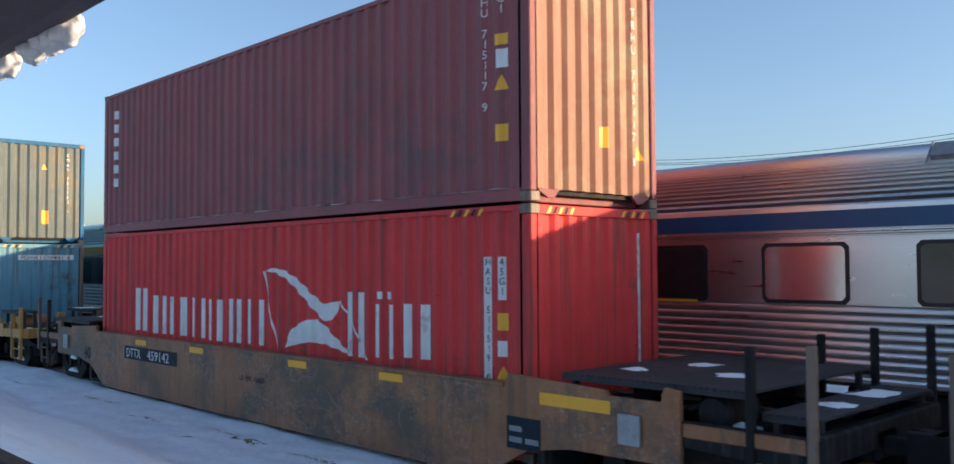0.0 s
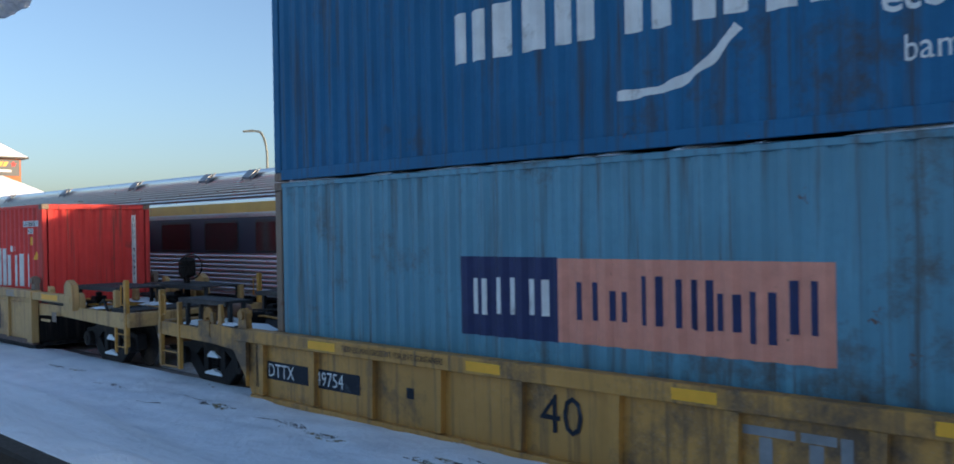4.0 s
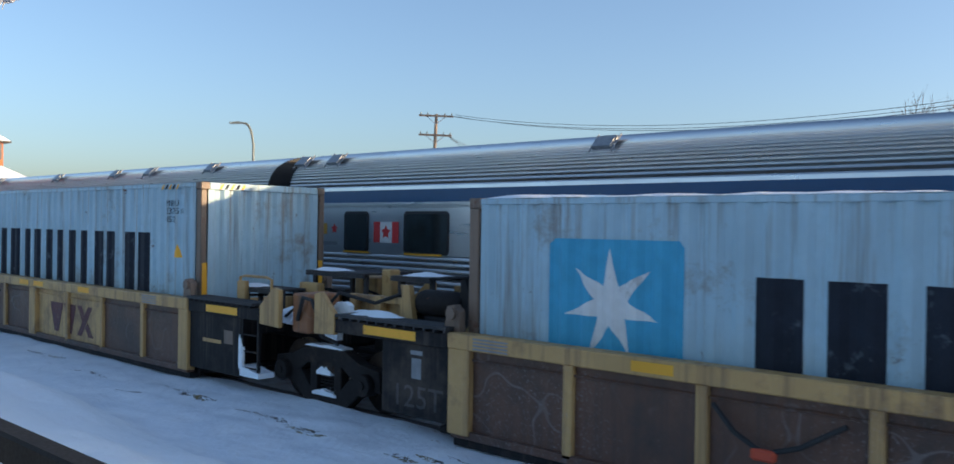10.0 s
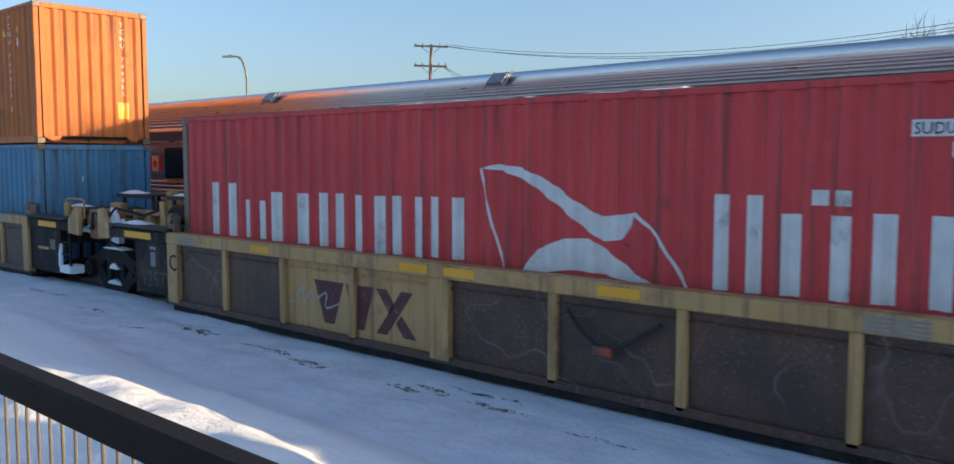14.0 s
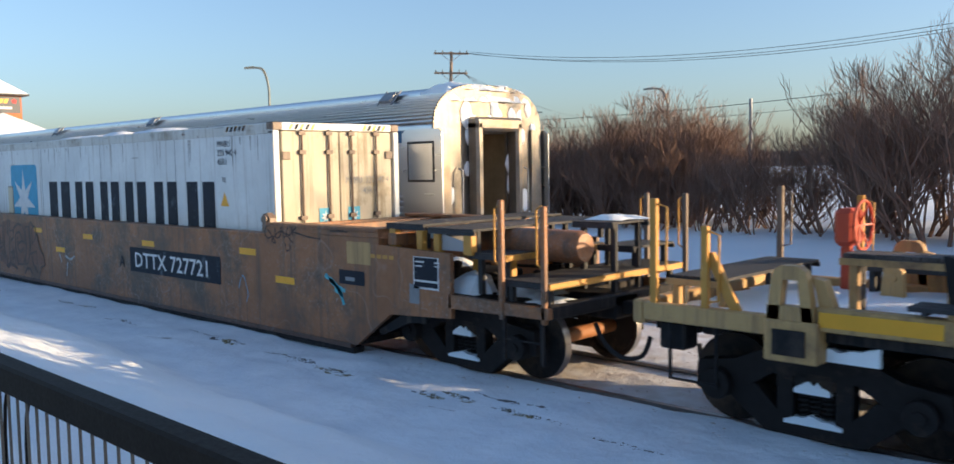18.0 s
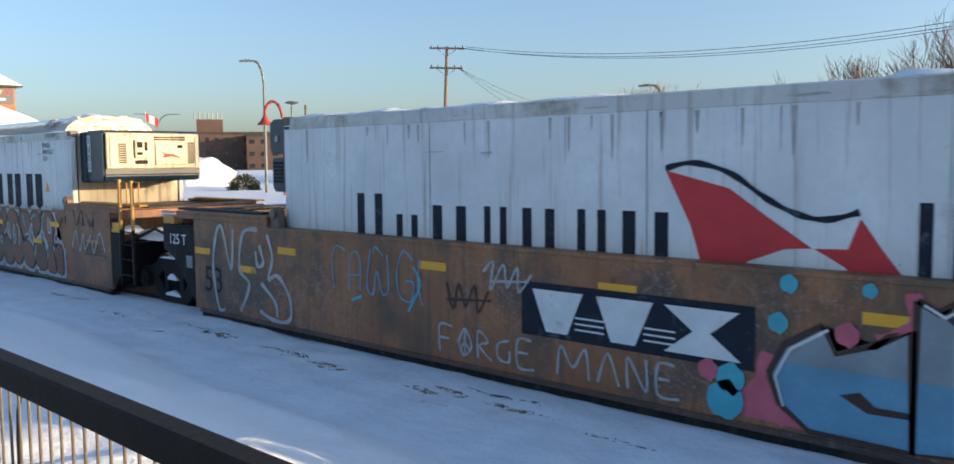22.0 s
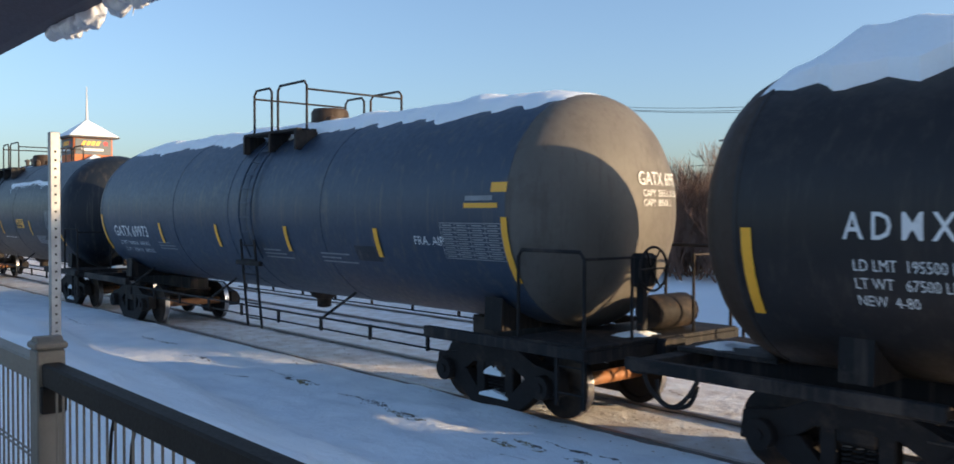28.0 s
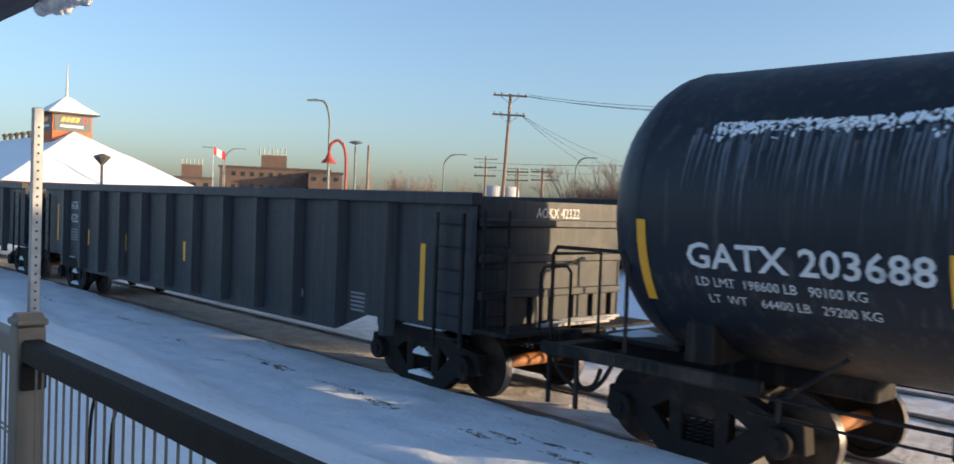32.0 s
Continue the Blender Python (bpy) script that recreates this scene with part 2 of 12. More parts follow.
M["window_blind"] = mat("window_blind", (0.60, 0.61, 0.62), 0.16, 1.0, vary=0.06, scale=3)
M["window_seal"] = mat("window_seal", (0.012, 0.012, 0.014), 0.5)
M["interior"] = mat("interior", (0.30, 0.24, 0.15), 0.6, vary=0.2)
M["rail_brown"] = mat("rail_brown", (0.021, 0.017, 0.014), 0.62, 0.0, 0.15, 6, bump=0.05, spec=0.15)
M["post_tan"] = mat("post_tan", (0.17, 0.145, 0.115), 0.5, 0.1, 0.12, 6, dirt=(0.1, 0.085, 0.07), dirt_amount=0.3, bump=0.08)
M["eave_purple"] = mat("eave_purple", (0.07, 0.05, 0.06), 0.6, vary=0.15, scale=4)
M["ice"] = mat("ice", (0.66, 0.68, 0.72), 0.22, vary=0.12, scale=9, bump=0.6, bump_scale=22)
M["concrete"] = mat("concrete", (0.36, 0.35, 0.34), 0.85, vary=0.15, scale=1.5, bump=0.3)
M["wood_pole"] = mat("wood_pole", (0.20, 0.15, 0.11), 0.8, vary=0.3, scale=2, stretch=(6, 6, 0.5), bump=0.3)
M["wire"] = mat("wire", (0.015, 0.015, 0.016), 0.6)
M["lamp_grey"] = mat("lamp_grey", (0.17, 0.19, 0.18), 0.5, 0.3, 0.15)
M["lamp_red"] = mat("lamp_red", (0.33, 0.05, 0.03), 0.5, vary=0.2)
paint("reefer_rail", (0.62, 0.62, 0.58), 0.5, rust=0.5, dirt=(0.26, 0.21, 0.15), dirt_amount=0.5, streak=0.3, flecks=0.6)
M["grime_drip"] = mat("grime_drip", (0.42, 0.42, 0.40), 0.6, vary=0.3, scale=6)
M["bark"] = mat("bark", (0.24, 0.145, 0.10), 0.85, vary=0.35, scale=1.2, islands=0.5)
M["far_wood"] = mat("far_wood", (0.14, 0.105, 0.095), 0.9, vary=0.3, scale=0.05, islands=0.6)
M["brick_orange"] = mat("brick_orange", (0.42, 0.13, 0.045), 0.8, vary=0.2, scale=3, bump=0.2)
M["brick_far"] = mat("brick_far", (0.12, 0.078, 0.062), 0.85, vary=0.2, scale=0.5)
M["roof_dark"] = mat("roof_dark", (0.06, 0.055, 0.05), 0.8, vary=0.2)
M["sign_grey"] = mat("sign_grey", (0.055, 0.065, 0.08), 0.5, vary=0.1)
M["sign_blue"] = mat("sign_blue", (0.05, 0.12, 0.25), 0.5, vary=0.1)
M["far_pale"] = mat("far_pale", (0.45, 0.45, 0.46), 0.8, vary=0.2, scale=0.5)
M["flag_red"] = mat("flag_red", (0.55, 0.04, 0.04), 0.7, vary=0.1)


def snow_material(name, low, high, size=0.6):
    """Snow between two tones: clean drifts, or a bed where stones and dirt show through."""
    m = bpy.data.materials.new(name)
    m.use_nodes = True
    n, l = m.node_tree.nodes, m.node_tree.links
    b = n["Principled BSDF"]
    b.inputs["Roughness"].default_value = 0.65
    tc = n.new("ShaderNodeTexCoord")
    big, fine, grit = (n.new("ShaderNodeTexNoise") for _ in range(3))
    for q, s, d in ((big, size, 5), (fine, 9.0, 6), (grit, 60.0, 3)):
        q.inputs["Scale"].default_value, q.inputs["Detail"].default_value = s, d
        l.new(tc.outputs["Object"], q.inputs["Vector"])
    cr = n.new("ShaderNodeValToRGB")
    cr.color_ramp.elements[0].color, cr.color_ramp.elements[0].position = (*low, 1), 0.3
    cr.color_ramp.elements[1].color, cr.color_ramp.elements[1].position = (*high, 1), 0.65
    l.new(big.outputs["Fac"], cr.inputs[0])
    l.new(cr.outputs[0], b.inputs["Base Color"])
    add = n.new("ShaderNodeMath")
    add.operation = "MULTIPLY_ADD"
    add.inputs[1].default_value = 0.25
    l.new(grit.outputs["Fac"], add.inputs[0])
    l.new(fine.outputs["Fac"], add.inputs[2])
    bp = n.new("ShaderNodeBump")
    bp.inputs["Strength"].default_value, bp.inputs["Distance"].default_value = 0.55, 0.05
    l.new(add.outputs[0], bp.inputs["Height"])
    l.new(bp.outputs[0], b.inputs["Normal"])
    return m


M["snow"] = snow_material("snow", (0.85, 0.91, 0.95), (0.92, 0.96, 0.98))
M["trodden_snow"] = snow_material("trodden_snow", (0.74, 0.80, 0.86), (0.87, 0.92, 0.96), 1.6)
M["track_snow"] = snow_material("track_snow", (0.64, 0.58, 0.52), (0.88, 0.88, 0.88), 3.0)


# ---- mesh helpers ----
def box(bm, x0, x1, y0, y1, z0, z1, bevel=0.0):
    vs = [bm.verts.new((x, y, z)) for x in (x0, x1) for y in (y0, y1) for z in (z0, z1)]
    fs = [bm.faces.new([vs[i] for i in q]) for q in
          ((0, 1, 3, 2), (4, 6, 7, 5), (0, 4, 5, 1), (2, 3, 7, 6), (0, 2, 6, 4), (1, 5, 7, 3))]
    if bevel:
        bmesh.ops.bevel(bm, geom=list({e for f in fs for e in f.edges}), offset=bevel, segments=1, affect="EDGES")
    return bm


def prism(bm, pts, axis, a0, a1):
    """A polygon pushed along an axis. pts are (x, z) for axis y, (y, z) for axis x, (x, y) for axis z."""
    put = {"x": lambda p, a: (a, p[0], p[1]), "y": lambda p, a: (p[0], a, p[1]), "z": lambda p, a: (p[0], p[1], a)}[axis]
    lo, hi = [bm.verts.new(put(p, a0)) for p in pts], [bm.verts.new(put(p, a1)) for p in pts]
    n = len(pts)
    for i in range(n):
        bm.faces.new((lo[i], lo[(i + 1) % n], hi[(i + 1) % n], hi[i]))
    bm.faces.new(lo[::-1])
    bm.faces.new(hi)
    return bm


def tube(bm, pts, r, seg=8, r2=None):
    """A round bar along a bent line; r2: the radius at its far end."""
    pts = [Vector(p) for p in pts]
    rings = []
    n = len(pts)
    side = None
    for i, p in enumerate(pts):
        d = (pts[min(i + 1, n - 1)] - pts[max(i - 1, 0)]).normalized()
        if side is None:
            side = d.orthogonal().normalized()
        side = (side - d * side.dot(d)).normalized()
        up = d.cross(side)
        q = r if r2 is None else r + (r2 - r) * i / (n - 1)
        rings.append([bm.verts.new(p + (side * math.cos(a) + up * math.sin(a)) * q) for a in (2 * math.pi * k / seg for k in range(seg))])
    for a, b in zip(rings, rings[1:]):
        for k in range(seg):
            bm.faces.new((a[k], a[(k + 1) % seg], b[(k + 1) % seg], b[k]))
    bm.faces.new(rings[0][::-1])
    bm.faces.new(rings[-1])
    return bm


def lathe(bm, profile, axis="y", seg=24, centre=(0, 0, 0)):
    """A profile of (radius, along) turned round an axis."""
    rings = []
    c = Vector(centre)
    for r, a in profile:
        ring = []
        for k in range(seg):
            u, v = r * math.cos(2 * math.pi * k / seg), r * math.sin(2 * math.pi * k / seg)
            ring.append(bm.verts.new(c + Vector({"x": (a, u, v), "y": (u, a, v), "z": (u, v, a)}[axis])))
        rings.append(ring)
    for a, b in zip(rings, rings[1:]):
        for k in range(seg):
            bm.faces.new((a[k], a[(k + 1) % seg], b[(k + 1) % seg], b[k]))
    for ring in (rings[0], rings[-1]):
        bm.faces.new(ring)
    return bm


def mesh_of(name, bm, material, smooth=False):
    bmesh.ops.recalc_face_normals(bm, faces=bm.faces)
    me = bpy.data.meshes.new(name)
    bm.to_mesh(me)
    bm.free()
    me.materials.append(M[material] if isinstance(material, str) else material)
    if smooth:
        me.shade_smooth()
        me.set_sharp_from_angle(angle=radians(35))
    return me


def part(name, bm, material, parent, label="", smooth=False, at=None):
    """Links a bmesh, or a finished mesh, as one object under a thing or a part."""
    me = bm if isinstance(bm, bpy.types.Mesh) else mesh_of(name, bm, material, smooth)
    ob = new(name, me)
    ob.parent = parent
    if at is not None:
        ob.matrix_basis = at
    if label:
        tagged(ob, label)
    return ob


def thing(name, label, category, group="", at=None):
    ob = new(name)
    ob.empty_display_size = 0.2
    if at is not None:
        ob.matrix_basis = at
    return tagged(ob, label, category, group)


def solid(name, bm, material, label, category, group="", kind="", smooth=False, at=None):
    """A thing that is one mesh."""
    ob = new(name, mesh_of(name, bm, material, smooth))
    if at is not None:
        ob.matrix_basis = at
    return tagged(ob, label, category, group, kind)


def freight(ob, x, y=None, z=0.0):
    ob.matrix_basis = pose(x, YC if y is None else y, z)
    MOVERS.append((ob, x, "freight"))
    return ob


# ---- flat marks, laid on flat or ribbed sides ----
def text_shape(words, height, bold=0.0, squeeze=1.0, spacing=1.0):
    """The outline of some words as a mesh in x and y; the capitals are as high as asked."""
    cu = bpy.data.curves.new("words", "FONT")
    cu.body, cu.size, cu.offset, cu.resolution_u, cu.space_character = words, height / 0.69, bold, 2, spacing
    ob = bpy.data.objects.new("words", cu)
    me = ob.to_mesh()
    bm = bmesh.new()
    bm.from_mesh(me)
    ob.to_mesh_clear()
    bpy.data.objects.remove(ob)
    bpy.data.curves.remove(cu)
    for v in bm.verts:
        v.co = (v.co.x * squeeze, v.co.y, 0)
    return bm


def bars_shape(widths, height, gap, fill=1.0):
    bm = bmesh.new()
    x = 0.0
    for w in widths:
        if w > 0:
            quad(bm, x, x + w * fill, 0, height)
        x += abs(w) + gap
    return bm


def quad(bm, x0, x1, z0, z1):
    return bm.faces.new([bm.verts.new((x, z, 0)) for x, z in ((x0, z0), (x1, z0), (x1, z1), (x0, z1))])


def poly_shape(*polys):
    bm = bmesh.new()
    for p in polys:
        f = bm.faces.new([bm.verts.new((x, z, 0)) for x, z in p])
        bmesh.ops.triangulate(bm, faces=[f])
    return bm


def ribbon_shape(lines, width, bend=True):
    """Brush strokes: flat strips along smooth or straight lines."""
    bm = bmesh.new()
    for pts in lines:
        pts = smooth_line(pts) if bend else [Vector((*p, 0)) for p in pts]
        n = len(pts)
        edge = []
        for i, p in enumerate(pts):
            d = (pts[min(i + 1, n - 1)] - pts[max(i - 1, 0)]).normalized()
            s = Vector((-d.y, d.x, 0)) * width * (0.5 + 0.12 * math.sin(i * 1.3))
            edge.append((bm.verts.new(p + s), bm.verts.new(p - s)))
        for a, b in zip(edge, edge[1:]):
            bm.faces.new((a[0], a[1], b[1], b[0]))
    return bm


def smooth_line(pts, steps=5):
    v = [Vector((*p, 0)) if len(p) == 2 else Vector(p) for p in pts]
    out = []
    for i in range(len(v) - 1):
        a, b, c, d = v[max(i - 1, 0)], v[i], v[i + 1], v[min(i + 2, len(v) - 1)]
        for k in range(steps):
            t = k / steps
            out.append(0.5 * (2 * b + (c - a) * t + (2 * a - 5 * b + 4 * c - d) * t * t + (3 * b - a - 3 * c + d) * t ** 3))
    return out + [v[-1]]


def waves(length, pitch=0.278, depth=0.036):
    """Breaks of a ribbed sheet: (distance, depth below its outer face), symmetric about 0."""
    n = int(length / pitch)
    x, out = -n * pitch / 2, []
    out.append((-length / 2, 0.0))
    for i in range(n):
        out += [(x + pitch * f, depth * d) for f, d in ((0.13, 0), (0.37, 1), (0.63, 1), (0.87, 0))]
        x += pitch
    out.append((length / 2, 0.0))
    return out


def depth_at(breaks, x):
    for (a, p), (b, q) in zip(breaks, breaks[1:]):
        if a <= x <= b:
            return p + (q - p) * (x - a) / max(b - a, 1e-6)
    return 0.0


def islands(shape):
    """The separate pieces of a flat shape, each as a mesh of its own."""
    left = set(shape.verts)
    out = []
    while left:
        todo, group = [left.pop()], []
        while todo:
            v = todo.pop()
            group.append(v)
            for e in v.link_edges:
                o = e.other_vert(v)
                if o in left:
                    left.remove(o)
                    todo.append(o)
        bm = bmesh.new()
        new_of = {v: bm.verts.new(v.co) for v in group}
        for f in {f for v in group for f in v.link_faces}:
            bm.faces.new([new_of[v] for v in f.verts])
        out.append(bm)
    shape.free()
    return out


def mark(parent, shape, material, x, z, y, breaks=None, facing="near", lift=0.004, label="", name="marking"):
    """Lays a flat shape (x right, y up) on a side that faces the camera's side (-y) or on an end (+x). y: the side's outer face."""
    for v in shape.verts:
        v.co = (v.co.x + x, v.co.y + z, 0)
    if breaks:
        lo, hi = min(v.co.x for v in shape.verts), max(v.co.x for v in shape.verts)
        for bx, _ in breaks:
            if lo < bx < hi:
                bmesh.ops.bisect_plane(shape, geom=shape.verts[:] + shape.edges[:] + shape.faces[:], plane_co=(bx, 0, 0), plane_no=(1, 0, 0))
    for v in shape.verts:
        u, w = v.co.x, v.co.y
        d = depth_at(breaks, u) if breaks else 0.0
        v.co = (u, y + d - lift, w) if facing == "near" else (y - d + lift, u, w)
    me = bpy.data.meshes.new(name)
    shape.to_mesh(me)
    shape.free()
    me.materials.append(M[material])
    return part(name, me, None, parent, label)

# ---- the ground: one sheet of snow from the platform to the horizon ----
def ground_height(x, y):
    """Snow bank beside the deck, trodden strip along the rails, track beds and the field beyond."""
    def step(a, b, v):
        t = max(0.0, min(1.0, (v - a) / (b - a)))
        return t * t * (3 - 2 * t)
    z = 0.42
    edge = 4.75 + 0.05 * (-x - 8) + 0.10 * math.sin(x * 0.9)
    if -60 < x < 30:
        z += 0.05 * noise.noise((x * 0.5, y * 0.7, 0)) + 0.03 * noise.noise((x * 2.1, y * 2.3, 3)) + 0.02 * noise.noise((x * 5.5, y * 5.5, 7))
    z += (0.36 + 0.10 * noise.noise((x * 0.8, y * 1.3, 21)) + 0.05 * noise.noise((x * 2.6, y * 3.1, 24))) * (1 - step(edge - 2.0, edge - 0.7, y)) * step(-60, -30, x) * (1 - step(8, 30, x))
    z += (0.05 - z) * step(edge - 0.8, edge + 0.35, y)
    lump = (0.040 * noise.noise((x * 1.1, y * 2.6, 5)) + 0.016 * noise.noise((x * 3.1, y * 5.0, 8))) if -60 < x < 30 else 0
    z += lump
    z += (-0.055 + 0.5 * lump - z) * step(7.50, 7.72, y)
    z += (0.02 - z) * step(15.2, 16.5, y)
    z += (0.55 + 0.12 * noise.noise((x * 0.25, y * 0.3, 9)) - z) * step(16.3, 20.5, y)
    return z


def steps_of(spans):
    out = []
    for a, b, n in spans:
        out += [a + (b - a) * i / n for i in range(n)]
    return out + [spans[-1][1]]


def ground():
    xs = steps_of([(-3000, -200, 10), (-200, -60, 14), (-60, -25, 60), (-25, -11, 80), (-11, 0, 130), (0, 4, 16), (4, 30, 20), (30, 200, 8), (200, 3000, 8)])
    ys = steps_of([(-3000, -100, 6), (-100, 1, 6), (1, 6.8, 58), (6.8, 7.45, 6), (7.45, 7.8, 8), (7.8, 10.2, 20), (10.2, 15, 14), (15, 26, 30), (26, 100, 16), (100, 3000, 10)])
    verts = [(x, y, ground_height(x, y)) for y in ys for x in xs]
    w = len(xs)
    faces = [(j * w + i, j * w + i + 1, (j + 1) * w + i + 1, (j + 1) * w + i) for j in range(len(ys) - 1) for i in range(w - 1)]
    me = bpy.data.meshes.new("ground")
    me.from_pydata(verts, [], faces)
    me.materials.append(M["snow"])
    me.materials.append(M["track_snow"])
    me.materials.append(M["trodden_snow"])
    for p in me.polygons:
        edge = 4.75 + 0.05 * (-p.center.x - 8) + 0.10 * math.sin(p.center.x * 0.9)
        if edge + 0.05 < p.center.y < 7.45:
            p.material_index = 2
        if 7.60 < p.center.y < 15.0:
            p.material_index = 1
    me.shade_smooth()
    tagged(new("ground", me), "trodden and drifted snow over the whole yard", "ground", kind="structure")


ground()


def gravel_patch(cx, cy, rx, ry, seed, n, material, name, label):
    """Crumbs of ballast, dead grass and dirt that show through the snow."""
    rnd = random.Random(seed)
    bm = bmesh.new()
    blots = [(cx + rx * rnd.uniform(-0.9, 0.9), cy + ry * rnd.uniform(-0.9, 0.9), rx * rnd.uniform(0.06, 0.26), ry * rnd.uniform(0.10, 0.35)) for _ in range(max(4, int(n / 22)))]
    for _ in range(int(n * 1.1)):
        blot = rnd.choice(blots)
        x, y = blot[0] + rnd.gauss(0, blot[2]), blot[1] + rnd.gauss(0, blot[3])
        s = rnd.uniform(0.006, 0.026)
        z = ground_height(x, y)
        t = rnd.random() * 3
        vs = [bm.verts.new((x + s * math.cos(t + k * 2.09) * rnd.uniform(0.8, 3.2), y + s * math.sin(t + k * 2.09), z - 0.004)) for k in range(3)]
        top = bm.verts.new((x, y, z + s * 0.16))
        for k in range(3):
            bm.faces.new((vs[k], vs[(k + 1) % 3], top))
    solid(name, bm, material, label, "ground cover", kind="stuff")


M["grit"] = mat("grit", (0.095, 0.09, 0.085), 0.9, vary=0.4, scale=8, islands=0.6)
M["dead_grass"] = mat("dead_grass", (0.22, 0.17, 0.06), 0.9, vary=0.35, scale=8, islands=0.5)
M["ballast"] = mat("ballast", (0.40, 0.32, 0.24), 0.9, vary=0.4, scale=8, islands=0.7)
for i, (px, py, rx, ry, n) in enumerate(((-16.9, 6.47, 0.9, 0.10, 130), (-14.2, 6.3, 0.8, 0.07, 90), (-12.5, 5.95, 0.45, 0.05, 80), (-12.2, 6.64, 0.7, 0.06, 140), (-11.4, 6.49, 0.4, 0.08, 130),
                                         (-10.0, 6.42, 0.35, 0.05, 50), (-9.1, 6.41, 0.55, 0.10, 260), (-8.5, 6.37, 0.3, 0.05, 70), (-6.95, 6.36, 0.25, 0.06, 60), (-6.55, 6.5, 0.3, 0.05, 60), (-6.6, 6.05, 0.3, 0.03, 40),
                                         (-6.1, 6.65, 0.45, 0.05, 120), (-5.4, 6.45, 0.6, 0.06, 140), (-4.3, 6.3, 0.5, 0.05, 90), (-20.0, 6.3, 1.6, 0.08, 90), (-3.4, 6.4, 0.4, 0.04, 50))):
    gravel_patch(px, py, rx, ry, i, n, "grit", "grit_patch", "dark grit showing through the trodden snow")
for i, (px, py) in enumerate(((-11.3, 6.47), (-8.85, 6.4), (-8.45, 6.3), (-6.95, 6.34), (-6.6, 6.45), (-5.7, 6.4), (-16.5, 6.5))):
    gravel_patch(px, py, 0.22, 0.06, 50 + i, 130, "dead_grass", "grass_patch", "tuft of flattened straw-coloured grass in the snow")
for i, (py, n) in enumerate(((YC - 0.2, 900), (YC + 0.45, 700), (YC + 1.6, 500), (YC - 1.1, 350))):
    gravel_patch(-14.0, py, 13.0, 0.38, 80 + i, n, "ballast", "ballast", "brown ballast stones between the rails")


# ---- tracks ----
def track(yc, name):
    for k, y in enumerate((yc - 0.7525, yc + 0.7525)):
        bm = bmesh.new()
        p = [(-0.035, 0), (0.035, 0), (0.036, -0.035), (0.009, -0.05), (0.009, -0.12), (0.07, -0.14), (0.07, -0.155), (-0.07, -0.155), (-0.07, -0.14), (-0.009, -0.12), (-0.009, -0.05), (-0.036, -0.035)]
        prism(bm, [(y + a, b) for a, b in p], "x", -260, 60)
        solid(f"rail_{name}_{k + 1}", bm, "rail_top", "worn steel rail half sunk in snow", "rail", kind="structure")


track(YC, "near")
track(YV, "far")

